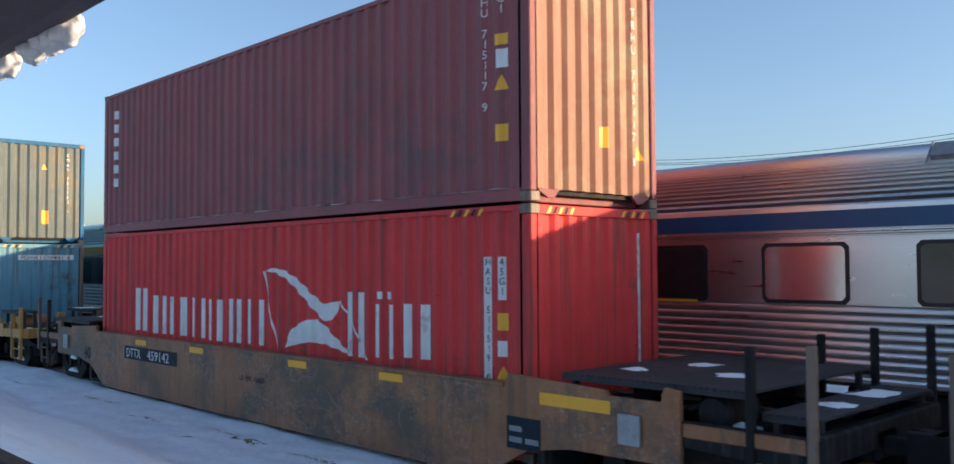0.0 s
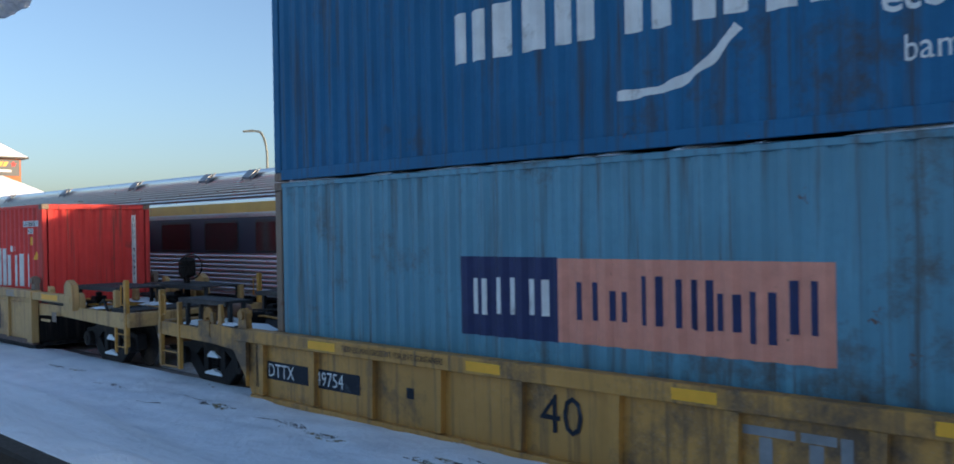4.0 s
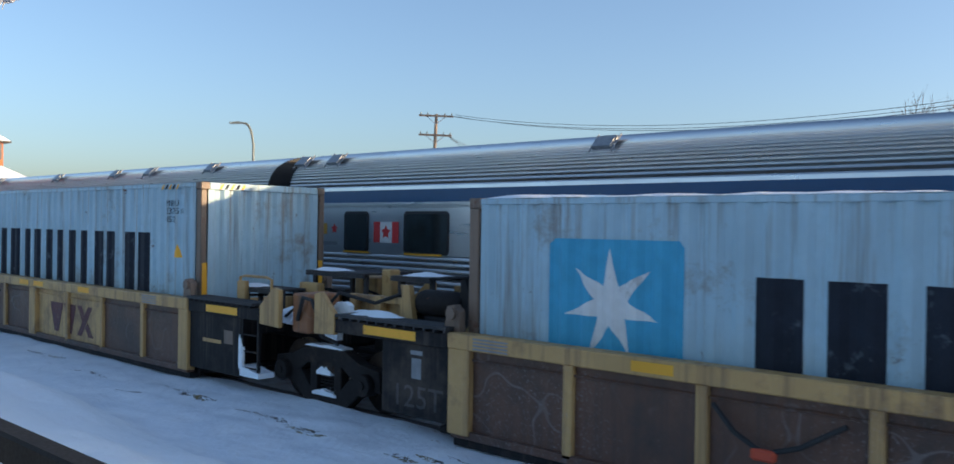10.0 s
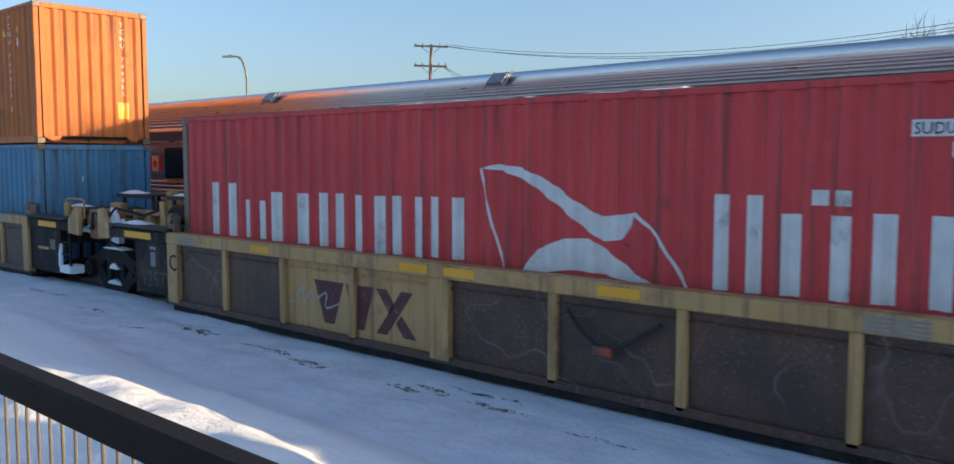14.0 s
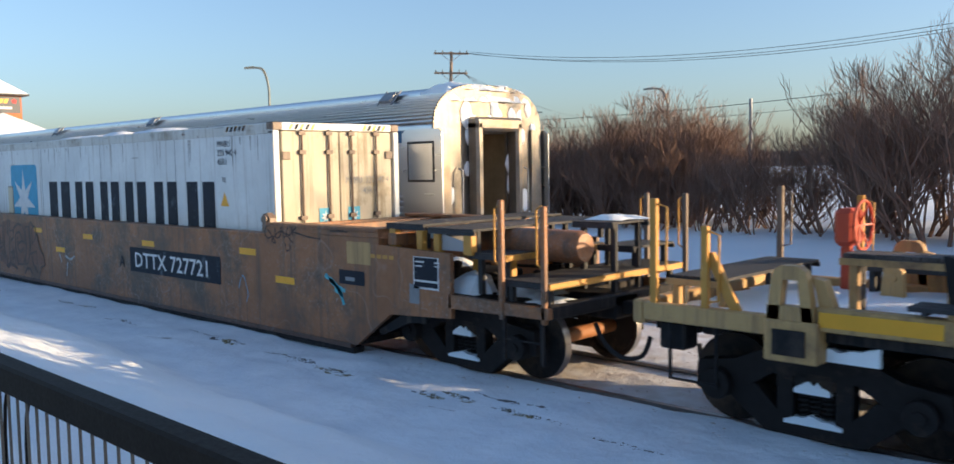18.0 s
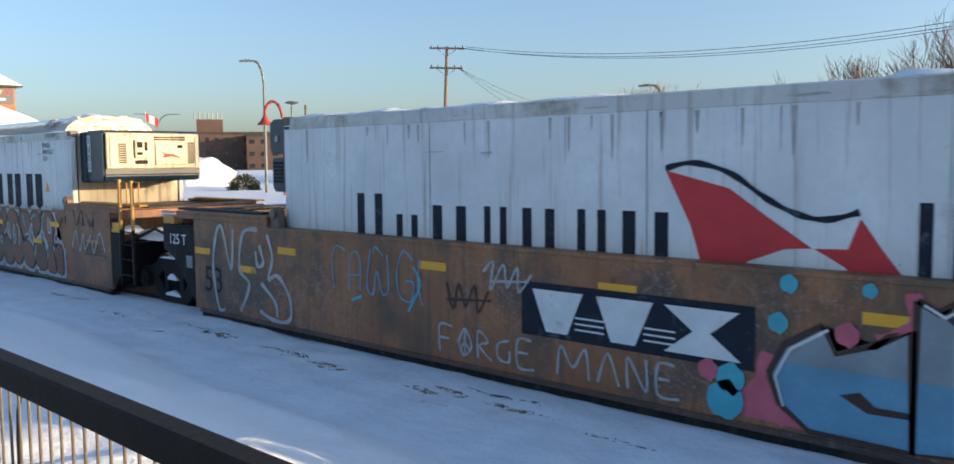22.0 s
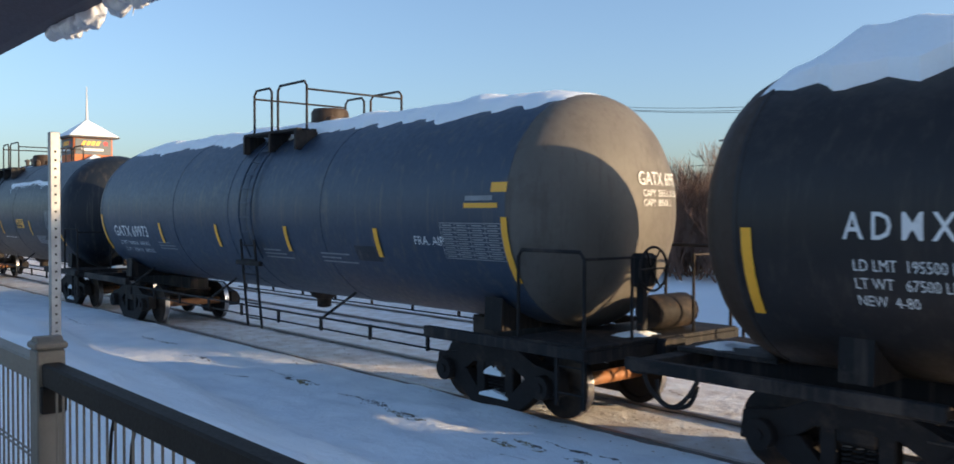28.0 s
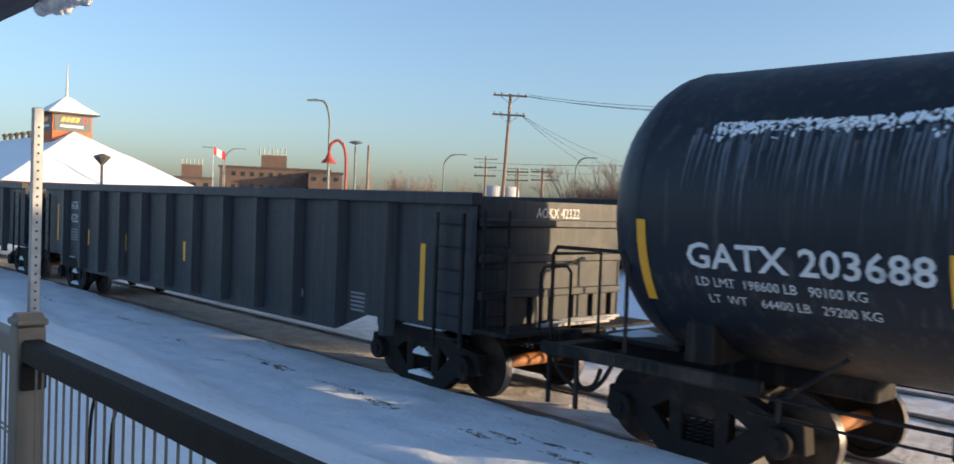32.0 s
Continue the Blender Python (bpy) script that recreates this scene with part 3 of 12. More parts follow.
# ---- bogies ----
def bogie_meshes():
    out = {}
    bm = bmesh.new()
    lathe(bm, [(0.09, -0.80), (0.09, -0.79), (0.42, -0.765), (0.425, -0.70), (0.425, -0.66), (0.36, -0.675), (0.34, -0.71), (0.12, -0.72), (0.085, -0.70), (0.085, 0.70),
               (0.12, 0.72), (0.34, 0.71), (0.36, 0.675), (0.425, 0.66), (0.425, 0.70), (0.42, 0.765), (0.09, 0.79), (0.09, 0.80)], "y", 28)
    for k in range(2):
        box(bm, 0.20, 0.36, (-0.802, 0.79)[k], (-0.79, 0.802)[k], -0.012, 0.012)
    me = mesh_of("wheelset", bm, "cast_iron", True)
    me.materials.append(M["axle_rust"])
    me.materials.append(M["wheel_tread"])
    for p in me.polygons:
        c = p.center
        r = math.hypot(c.x, c.z)
        if r < 0.11 and abs(c.y) < 0.66:
            p.material_index = 1
        elif r > 0.40 and abs(p.normal.y) < 0.8:
            p.material_index = 2
    out["wheelset"] = me
    # cast side frame with two window openings: an outer band and a middle spring pocket
    bm = bmesh.new()
    top = [(-1.15, 0.34), (-1.12, 0.62), (-0.74, 0.66), (-0.42, 0.82), (0.42, 0.82), (0.74, 0.66), (1.12, 0.62), (1.15, 0.34)]
    low = [(0.80, 0.34), (0.74, 0.44), (0.58, 0.45), (0.38, 0.60), (-0.38, 0.60), (-0.58, 0.45), (-0.74, 0.44), (-0.80, 0.34)]
    prism(bm, top + low, "y", -0.09, 0.09)
    prism(bm, [(-0.92, 0.42), (-0.54, 0.47), (-0.28, 0.20), (0.28, 0.20), (0.54, 0.47), (0.92, 0.42), (0.44, 0.04), (-0.44, 0.04)], "y", -0.085, 0.085)
    box(bm, -0.34, -0.19, -0.08, 0.08, 0.10, 0.72)
    box(bm, 0.19, 0.34, -0.08, 0.08, 0.10, 0.72)
    box(bm, -0.19, 0.19, 0.03, 0.06, 0.18, 0.40)
    for x in (-0.90, 0.90):
        lathe(bm, [(0.14, -0.19), (0.15, -0.17), (0.15, 0.02)], "y", 16, (x, 0, 0.425))
        lathe(bm, [(0.06, -0.21), (0.06, -0.18)], "y", 8, (x, 0, 0.425))
    bmesh.ops.bevel(bm, geom=[e for e in bm.edges if e.calc_length() > 0.1], offset=0.012, segments=1, affect="EDGES")
    out["side_frame"] = mesh_of("side_frame", bm, "cast_iron")
    bm = bmesh.new()
    pts = [(0.055 * math.cos(a * 0.9), 0.055 * math.sin(a * 0.9), 0.17 + a * 0.0062) for a in range(48)]
    tube(bm, pts, 0.014, 5)
    out["spring"] = mesh_of("spring", bm, "cast_iron")
    bm = bmesh.new()
    box(bm, -0.19, 0.19, -1.08, 1.08, 0.47, 0.66, 0.03)
    box(bm, -0.28, 0.28, -0.30, 0.30, 0.64, 0.74, 0.03)
    for x in (-0.5, 0.5):
        box(bm, x - 0.06, x + 0.06, -0.85, 0.85, 0.30, 0.40, 0.02)
        for y in (-0.72, 0.72):
            box(bm, x * 0.95 - 0.05, x * 0.95 + 0.05, y - 0.06, y + 0.06, 0.26, 0.56, 0.02)
    out["bolster"] = mesh_of("bolster", bm, "cast_iron")
    for name, x0, x1, z0, h in (("snow_top", -0.42, 0.40, 0.82, 0.05), ("snow_low", -0.26, 0.26, 0.165, 0.10), ("snow_mid", -0.17, 0.15, 0.45, 0.13)):
        bm = bmesh.new()
        n = 9
        edge = [(x0 + (x1 - x0) * i / n, z0 + h * (0.35 + 0.65 * math.sin(math.pi * (i + 0.3) / (n + 0.6))) * (0.75 + 0.45 * noise.noise((i * 0.9, z0 * 7, 1)))) for i in range(n + 1)]
        prism(bm, [(x1, z0), (x0, z0)] + edge, "y", -0.105, 0.08)
        out[name] = mesh_of("snow_clump", bm, "snow", True)
    return out


BOGIE = bogie_meshes()
WHEELS = []   # (wheelset, x on its bogie)


def bogie(parent, x, snowy=True):
    b = part("bogie", BOGIE["bolster"], None, parent, "dark cast-iron bogie with snow caught on it", at=pose(x, 0, 0))
    for dx in (-0.90, 0.90):
        w = part("wheelset", BOGIE["wheelset"], None, b, at=pose(dx, 0, 0.425))
        WHEELS.append((w, dx))
    for y in (-0.99, 0.99):
        part("side_frame", BOGIE["side_frame"], None, b, at=pose(0, y, 0, 0, 0, 0 if y < 0 else 180))
        for sx in (-0.11, 0.0, 0.11):
            part("spring", BOGIE["spring"], None, b, at=pose(sx, y * 0.99, 0))
    if snowy:
        for nm in ("snow_top", "snow_low", "snow_mid"):
            part("snow_clump", BOGIE[nm], None, b, "snow packed on the side frame", at=pose(0, -0.99, 0))
    return b


def coupler(parent, x, d):
    """Knuckle coupler that points along d (+1 or -1), with its hose."""
    bm = bmesh.new()
    box(bm, min(x, x + d * 0.75), max(x, x + d * 0.75), -0.09, 0.09, 0.74, 0.90, 0.02)
    prism(bm, [(x + d * 0.70, -0.16), (x + d * 1.0, -0.20), (x + d * 1.05, -0.06), (x + d * 0.9, 0.0), (x + d * 1.05, 0.08), (x + d * 0.98, 0.18), (x + d * 0.70, 0.14)], "z", 0.66, 0.98)
    part("coupler", bm, "cast_iron", parent)
    bm = bmesh.new()
    tube(bm, smooth_line([(x, -0.35, 0.66), (x + d * 0.12, -0.36, 0.46), (x + d * 0.34, -0.33, 0.30), (x + d * 0.58, -0.27, 0.34), (x + d * 0.66, -0.22, 0.56)]), 0.028, 7)
    part("air_hose", bm, "rubber", parent, smooth=True)


def brake_wheel(parent, x, y, z, material="cast_iron"):
    bm = bmesh.new()
    ring = [(x, y + 0.26 * math.cos(a), z + 0.26 * math.sin(a)) for a in (k * math.pi / 12 for k in range(25))]
    tube(bm, ring, 0.016, 6)
    rim = part("brake_wheel", bm, material, parent)
    for k in range(6):
        a = k * math.pi / 3
        part("spoke", tube(bmesh.new(), [(x - 0.04, y, z), (x, y + 0.26 * math.cos(a), z + 0.26 * math.sin(a))], 0.012, 5), material, rim)
    bm = bmesh.new()
    box(bm, x - 0.26, x - 0.04, y - 0.16, y + 0.16, z - 0.22, z + 0.18, 0.05)
    box(bm, x - 0.22, x - 0.12, y - 0.05, y + 0.05, z - 0.75, z - 0.2, 0.01)
    part("brake_housing", bm, material, parent)


def snow_cap(parent, x0, x1, y0, y1, z, height, seed, name="snow_cap", label="wind-packed snow lying on top"):
    """A ragged slab of snow with a rounded, uneven edge."""
    rnd = random.Random(seed)
    nx, ny = max(4, int((x1 - x0) / 0.12)), max(4, int((y1 - y0) / 0.12))
    bm = bmesh.new()
    grid = []
    for i in range(nx + 1):
        row = []
        for j in range(ny + 1):
            u, v = i / nx, j / ny
            e = min(u, 1 - u) * (x1 - x0), min(v, 1 - v) * (y1 - y0)
            r = noise.noise((x0 + u * (x1 - x0) * 1.7 + seed, v * (y1 - y0) * 1.9, seed))
            h = height * (0.65 + 0.6 * r) * min(1, (min(e) / 0.22) ** 0.5 if min(e) > 0 else 0)
            jx = 0.05 * noise.noise((u * 40, v * 40, seed + 7)) if 0 < i < nx else 0.09 * rnd.uniform(-1, 1)
            jy = 0.05 * rnd.uniform(-1, 1)
            row.append(bm.verts.new((x0 + u * (x1 - x0) + jx, y0 + v * (y1 - y0) + jy, z - 0.004 + max(0.0, h))))
        grid.append(row)
    for i in range(nx):
        for j in range(ny):
            bm.faces.new((grid[i][j], grid[i + 1][j], grid[i + 1][j + 1], grid[i][j + 1]))
    return part(name, bm, "snow", parent, label, smooth=True)


# ---- shipping containers ----
def ribbed_sheet(bm, breaks, z0, z1, plane, facing):
    """facing: 'near' (-y), 'far' (+y), 'right' (+x), 'left' (-x). plane: the outer face."""
    row = []
    for x, d in breaks:
        p = {"near": (x, plane + d), "far": (x, plane - d), "right": (plane - d, x), "left": (plane + d, x)}[facing]
        row.append([bm.verts.new((*p, z)) for z in (z0, z1)])
    for a, b in zip(row, row[1:]):
        bm.faces.new((a[0], b[0], b[1], a[1]))


CASTING = bmesh.new()
box(CASTING, -0.089, 0.089, -0.081, 0.081, -0.059, 0.059, 0.012)
for sy in (-1, 1):
    bmesh.ops.create_circle(CASTING, cap_ends=True, radius=0.032, segments=10, matrix=pose(0, sy * 0.083, 0, 90, 0, 0))
CASTING = mesh_of("corner_casting", CASTING, "post_rust")
SIDE40, SIDE20, END = waves(11.83), waves(5.70), waves(2.16, 0.252, 0.045)


def container(name, label, material, x0, x1, z0, height, right="ribs", left="ribs", smooth_side=False, post=None, snow=0.0, seed=1, end_wall=None):
    """A container from x0 to x1, with its floor at z0. right/left: what closes that end."""
    L = x1 - x0
    c = freight(thing(name, label, "container"), (x0 + x1) / 2, None, z0)
    h, hw, hl = height, 1.219, L / 2
    breaks = SIDE40 if L > 8 else SIDE20
    post = post or material
    for facing, plane in (("near", -hw + 0.012), ("far", hw - 0.012)):
        bm = bmesh.new()
        if smooth_side:
            if facing == "near":
                box(bm, -hl + 0.15, hl - 0.15, plane, plane + 0.05, 0.12, h - 0.09)
            else:
                box(bm, -hl + 0.15, hl - 0.15, plane - 0.05, plane, 0.12, h - 0.09)
        else:
            ribbed_sheet(bm, breaks, 0.15, h - 0.06, plane, facing)
        ob = part("side_panel", bm, material, c)
        for sz0, sz1, inset, nm in ((0.012, 0.165, 0.004, "bottom_rail"), (h - 0.075, h - 0.006, 0.006, "top_rail")):
            bm = bmesh.new()
            yy = (-hw + inset, -hw + 0.07) if facing == "near" else (hw - 0.07, hw - inset)
            box(bm, -hl + 0.16, hl - 0.16, *yy, sz0, sz1, 0.008)
            part(nm, bm, material, c)
    for d, kind in ((1, right), (-1, left)):
        xe = d * hl
        if kind in ("ribs", "unit"):
            if kind == "ribs":
                bm = bmesh.new()
                ribbed_sheet(bm, END, 0.155, h - 0.1, xe - d * 0.02, "right" if d > 0 else "left")
                # end_wall: warmer, sunlit-toned copy of the paint, on the +x end only
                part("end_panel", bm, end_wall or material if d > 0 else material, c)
            else:
                reefer_unit(c, xe, d, h, material)
        else:
            for s in (-1, 1):
                bm = bmesh.new()
                y0, y1 = (s * 0.008, s * 1.06) if s > 0 else (-1.06, -0.008)
                box(bm, xe - 0.075 if d > 0 else xe + 0.02, xe - 0.02 if d > 0 else xe + 0.075, y0, y1, 0.17, h - 0.13, 0.012)
                leaf = part("door_leaf", bm, "reefer_door" if material == "reefer_white" else material, c)
                for yb in (0.22, 0.72):
                    bm = bmesh.new()
                    xb = xe + d * 0.012
                    tube(bm, [(xb, s * yb, 0.13), (xb, s * yb, h - 0.1)], 0.017, 6)
                    for zz in (0.18, 0.45, h * 0.5, h - 0.45, h - 0.16):
                        box(bm, xb - 0.03, xb + 0.02, s * yb - 0.06, s * yb + 0.06, zz - 0.03, zz + 0.03, 0.004)
                    box(bm, xb - 0.005, xb + 0.022, s * yb - (0.36 if yb > 0.5 else 0.02), s * yb + (0.02 if yb > 0.5 else 0.30), 1.02, 1.055)
                    part("lock_rod", bm, "post_rust" if right == "doors" else "galvanized", leaf)
                for zz in (0.45, 1.25, h - 0.5):
                    bm = bmesh.new()
                    box(bm, xe - 0.02 if d > 0 else xe - 0.012, xe + 0.012 if d > 0 else xe + 0.02, s * 1.0 - 0.07, s * 1.0 + 0.07, zz - 0.06, zz + 0.06, 0.005)
                    part("hinge", bm, "post_rust", leaf)
        for zz0, zz1, nm in ((0.012, 0.15, "end_sill"), (h - 0.12, h - 0.006, "end_header")):
            bm = bmesh.new()
            inset = 0.22 if nm == "end_sill" else 0.004
            box(bm, xe - 0.30 if d > 0 else xe + inset, xe - inset if d > 0 else xe + 0.30, -hw + 0.16, hw - 0.16, zz0, zz1, 0.008)
            part(nm, bm, material, c)
            if nm == "end_sill":
                for q in (-1, 1):
                    bm = bmesh.new()
                    prism(bm, [(q * 1.06, 0.15), (q * 0.70, 0.15), (q * 0.80, 0.05), (q * 0.90, 0.05), (q * 1.06, 0.13)], "x", *sorted((xe - d * 0.02, xe - d * 0.06)))
                    part("gusset", bm, material, c)
        for y in (-1, 1):
            bm = bmesh.new()
            box(bm, xe - 0.15 if d > 0 else xe + 0.002, xe - 0.002 if d > 0 else xe + 0.15, y * hw - (0.11 if y > 0 else -0.002), y * hw + (0.11 if y < 0 else -0.002), 0.12, h - 0.12, 0.012)
            part("corner_post", bm, post, c)
            for z in (0.059, h - 0.059):
                part("corner_casting", CASTING, None, c, at=pose(xe - d * 0.087, y * (hw - 0.079), z))
    bm = bmesh.new()
    box(bm, -hl + 0.1, hl - 0.1, -hw + 0.06, hw - 0.06, h - 0.035, h - 0.012)
    part("roof_sheet", bm, material, c)
    bm = bmesh.new()
    box(bm, -hl + 0.1, hl - 0.1, -hw + 0.07, hw - 0.07, 0.10, 0.15)
    part("floor_pan", bm, "car_black", c)
    if snow:
        rnd = random.Random(seed)
        x = -hl + 0.3
        while x < hl - 1:
            w = rnd.uniform(0.6, 3.2)
            if rnd.random() < 0.72:
                snow_cap(c, x, min(hl - 0.15, x + w), -hw + 0.02, -hw + rnd.uniform(0.5, 1.6), h, snow * rnd.uniform(0.5, 1.2), seed + int(x * 3), "roof_snow")
            x += w + rnd.uniform(0, 0.8)
    return c, breaks


def reefer_unit(c, xe, d, h, material):
    """The cooling machinery in a refrigerated container's end."""
    x0, x1 = sorted((xe - d * 0.05, xe - d * 0.20))
    bm = bmesh.new()
    box(bm, x0, x1, -1.06, 1.06, 0.14, h - 0.12, 0.01)
    part("machinery_panel", bm, "cream_panel", c)
    xf = xe - d * 0.03
    for y0, y1, z0, z1, m in ((-0.95, -0.35, 0.35, 0.85, "car_black"), (-0.25, 0.35, 0.35, 1.0, "car_black"), (0.45, 0.95, 0.3, 1.1, "cast_iron"), (-0.95, 0.0, 1.15, 1.35, "reefer_white"), (0.1, 0.95, 1.25, 1.42, "reefer_white")):
        bm = bmesh.new()
        box(bm, min(xf, xf - d * 0.1), max(xf, xf - d * 0.1), y0, y1, z0, z1, 0.02)
        part("machinery_bay", bm, m, c)
    bm = bmesh.new()
    box(bm, min(xf, xf + d * 0.015), max(xf, xf + d * 0.015), -1.08, 1.08, 0.12, 1.95, 0.006)
    sill = part("lower_panel", bm, "cream_panel", c, "cream steel panel under the cooling unit")
    for y0, y1, z0, z1 in ((-0.9, -0.3, 0.25, 0.6), (-0.15, 0.5, 0.25, 0.75), (0.6, 1.0, 0.25, 0.7)):
        bm = bmesh.new()
        xp = xf + d * 0.017
        box(bm, min(xp, xp + d * 0.03), max(xp, xp + d * 0.03), y0, y1, z0, z1, 0.008)
        part("access_cover", bm, "cream_panel", sill)


def bars(c, boxes, material, breaks, style="stems", lift=0.004, y=None):
    """A maker's or owner's name as plain bars: one box (x0, x1, z0, z1) for each character, filled whole or by two upright bars."""
    for x0, x1, z0, z1 in boxes:
        w = x1 - x0
        spans = ((0.06, 0.30), (0.64, 0.88)) if style == "stems" else ((0.04, 0.40), (0.56, 0.94)) if style == "bold" else ((0.05, 0.92),)
        for a, b in spans:
            bm = bmesh.new()
            quad(bm, x0 + w * a, x0 + w * b, z0, z1)
            mark(c, bm, material, 0, 0, SIDE_Y if y is None else y, breaks, lift=lift)


def star_shape(cx, cz, r, points=7, inner=0.36):
    pts = []
    for k in range(points * 2):
        a = math.pi / 2 + k * math.pi / points
        q = r if k % 2 == 0 else r * inner
        pts.append((cx + q * math.cos(a), cz + q * math.sin(a)))
    bm = bmesh.new()
    mid = bm.verts.new((cx, cz, 0))
    vs = [bm.verts.new((x, z, 0)) for x, z in pts]
    for k in range(len(vs)):
        bm.faces.new((mid, vs[k], vs[(k + 1) % len(vs)]))
    return bm


PENNANT_TOP = [(0.0, 0.0), (0.27, 0.05), (0.58, 0.02), (0.98, -0.12), (1.36, -0.34), (1.67, -0.47), (2.05, -0.42), (2.01, -0.54), (1.90, -0.69), (1.68, -0.72), (1.37, -0.55), (1.08, -0.36), (0.69, -0.13), (0.33, -0.02)]
PENNANT_LOW = [(0.58, -1.17), (0.83, -0.86), (1.18, -0.72), (1.52, -0.70), (1.80, -0.84), (2.05, -1.00), (2.40, -1.17), (1.98, -1.10), (1.70, -1.05), (1.28, -1.04), (0.92, -1.10)]


def pennant(c, br, x, z, material="white_mark"):
    """A pennant of two curved blades with two thin cords."""
    for p in (PENNANT_TOP, PENNANT_LOW):
        mark(c, poly_shape([(x + a, z + b) for a, b in p]), material, 0, 0, SIDE_Y, br, label="painted pennant")
    for p in ([(0, 0), (0.13, -0.41), (0.27, -0.84), (0.42, -1.2)], [(2.05, -0.42), (2.3, -0.64), (2.5, -0.91), (2.71, -1.2)]):
        mark(c, ribbon_shape([[(x + a, z + b) for a, b in p]], 0.035), material, 0, 0, SIDE_Y, br)


def blocks(parent, items, material, x, z, y, breaks):
    """Flat blocks (dx, dz, w, h) on a side, each a marking of its own."""
    for dx, dz, w, h in items:
        bm = bmesh.new()
        quad(bm, dx, dx + w, dz, dz + h)
        mark(parent, bm, material, x, z, y, breaks)


def triangle(parent, x, z, s, y, breaks, facing="near"):
    mark(parent, poly_shape([(0, 0), (s, 0), (s / 2, s * 0.9)]), "safety_yellow", x, z, y, breaks, facing, label="yellow warning triangle")


SIDE_Y = -1.219 + 0.012


def words(parent, text, height, x, z, material="white_mark", breaks=None, y=SIDE_Y, facing="near", squeeze=1.0, bold=0.0, lift=0.005):
    shape = text_shape(text, height, bold, squeeze)
    if height < 0.15:
        return tagged(mark(parent, shape, material, x, z, y, breaks, facing, lift, name="small_print"), kind="stuff")
    for piece in islands(shape):
        mark(parent, piece, material, x, z, y, breaks, facing, lift, name="letter")


def stacked(parent, text, height, pitch, x, z, material="white_mark", breaks=None, y=SIDE_Y, facing="near", lift=0.006):
    """Characters one below the other."""
    bm = bmesh.new()
    for i, ch in enumerate(text):
        if ch == " ":
            continue
        s = text_shape(ch, height, 0, 0.9)
        w = max((v.co.x for v in s.verts), default=0) * 0.5
        for v in s.verts:
            v.co = (v.co.x - w, v.co.y - i * pitch, 0)
        me = bpy.data.meshes.new("t")
        s.to_mesh(me)
        s.free()
        bm.from_mesh(me)
        bpy.data.meshes.remove(me)
    return tagged(mark(parent, bm, material, x, z, y, breaks, facing, lift, name="small_print"), kind="stuff")


def name_star(c, br, square, letters, material="black_mark"):
    """Owner's mark: a sky-blue square with a white star, and six plain blocks."""
    x0, x1, z0, z1 = square
    w, h = x1 - x0, z1 - z0
    mark(c, poly_shape([(0.06, 0), (w - 0.06, 0), (w, 0.06), (w, h - 0.06), (w - 0.06, h), (0.06, h), (0, h - 0.06), (0, 0.06)]), "sky_mark", x0, z0, SIDE_Y, br, label="sky-blue painted square")
    mark(c, star_shape(w / 2 - 0.03, h * 0.46, min(w, h) * 0.47), "white_mark", x0, z0, SIDE_Y, br, lift=0.007, label="white seven-pointed star")
    bars(c, letters, material, br, "bold")

# ---- well cars ----
def plate(bm, pts, y0, y1):
    prism(bm, pts, "y", y0, y1)


def strip(parent, x0, x1, z0, z1, y, material="safety_yellow", label="yellow reflective strip", facing="near"):
    bm = bmesh.new()
    quad(bm, x0, x1, z0, z1)
    return mark(parent, bm, material, 0, 0, y, None, facing, 0.004, label, "reflector")


def grab(parent, pts, material="handrail_yellow", r=0.016, name="handrail"):
    bm = bmesh.new()
    tube(bm, pts, r, 7)
    return part(name, bm, material, parent, smooth=True)


def ladder(parent, x0, x1, y, z0, z1, rungs, material="car_black"):
    for x in (x0, x1):
        part("ladder_rail", box(bmesh.new(), x - 0.02, x + 0.02, y - 0.02, y + 0.02, z0, z1), material, parent)
    for k in range(rungs):
        z = z0 + (z1 - z0) * (k + 0.5) / rungs
        part("ladder_rung", tube(bmesh.new(), [(x0, y, z), (x1, y, z)], 0.012, 6), material, parent)


def deck_plate(car, x0, x1, y0, y1, z, legs=1.0, name="deck_plate", material="deck"):
    """A grating deck on stub legs, its slats side by side, with an angle-iron edge."""
    a, b = sorted((x0, x1))
    bm = bmesh.new()
    n = max(3, int((b - a) / 0.07))
    for i in range(n):
        u = a + (b - a) * i / n
        box(bm, u, u + (b - a) / n * 0.84, y0, y1, z - 0.028, z)
    for y in (y0, y1 - 0.03):
        box(bm, a, b, y, y + 0.03, z - 0.075, z - 0.03)
    for u in (a + 0.05, b - 0.11):
        for y in (y0 + 0.1, y1 - 0.16):
            box(bm, u, u + 0.06, y, y + 0.06, legs, z - 0.03)
    tagged(part(name, bm, material, car, "dark steel grating deck"), kind="stuff")


def deck_boards(x0, x1, y0, y1, z):
    """Long dark boards side by side with cleats below."""
    bm = bmesh.new()
    n = max(2, int((y1 - y0) / 0.09))
    for i in range(n):
        v = y0 + (y1 - y0) * i / n
        box(bm, x0, x1, v, v + (y1 - y0) / n * 0.88, z - 0.035, z)
    for u in (x0 + 0.1, (x0 + x1) / 2, x1 - 0.14):
        box(bm, u, u + 0.04, y0, y1, z - 0.06, z - 0.036)
    return bm


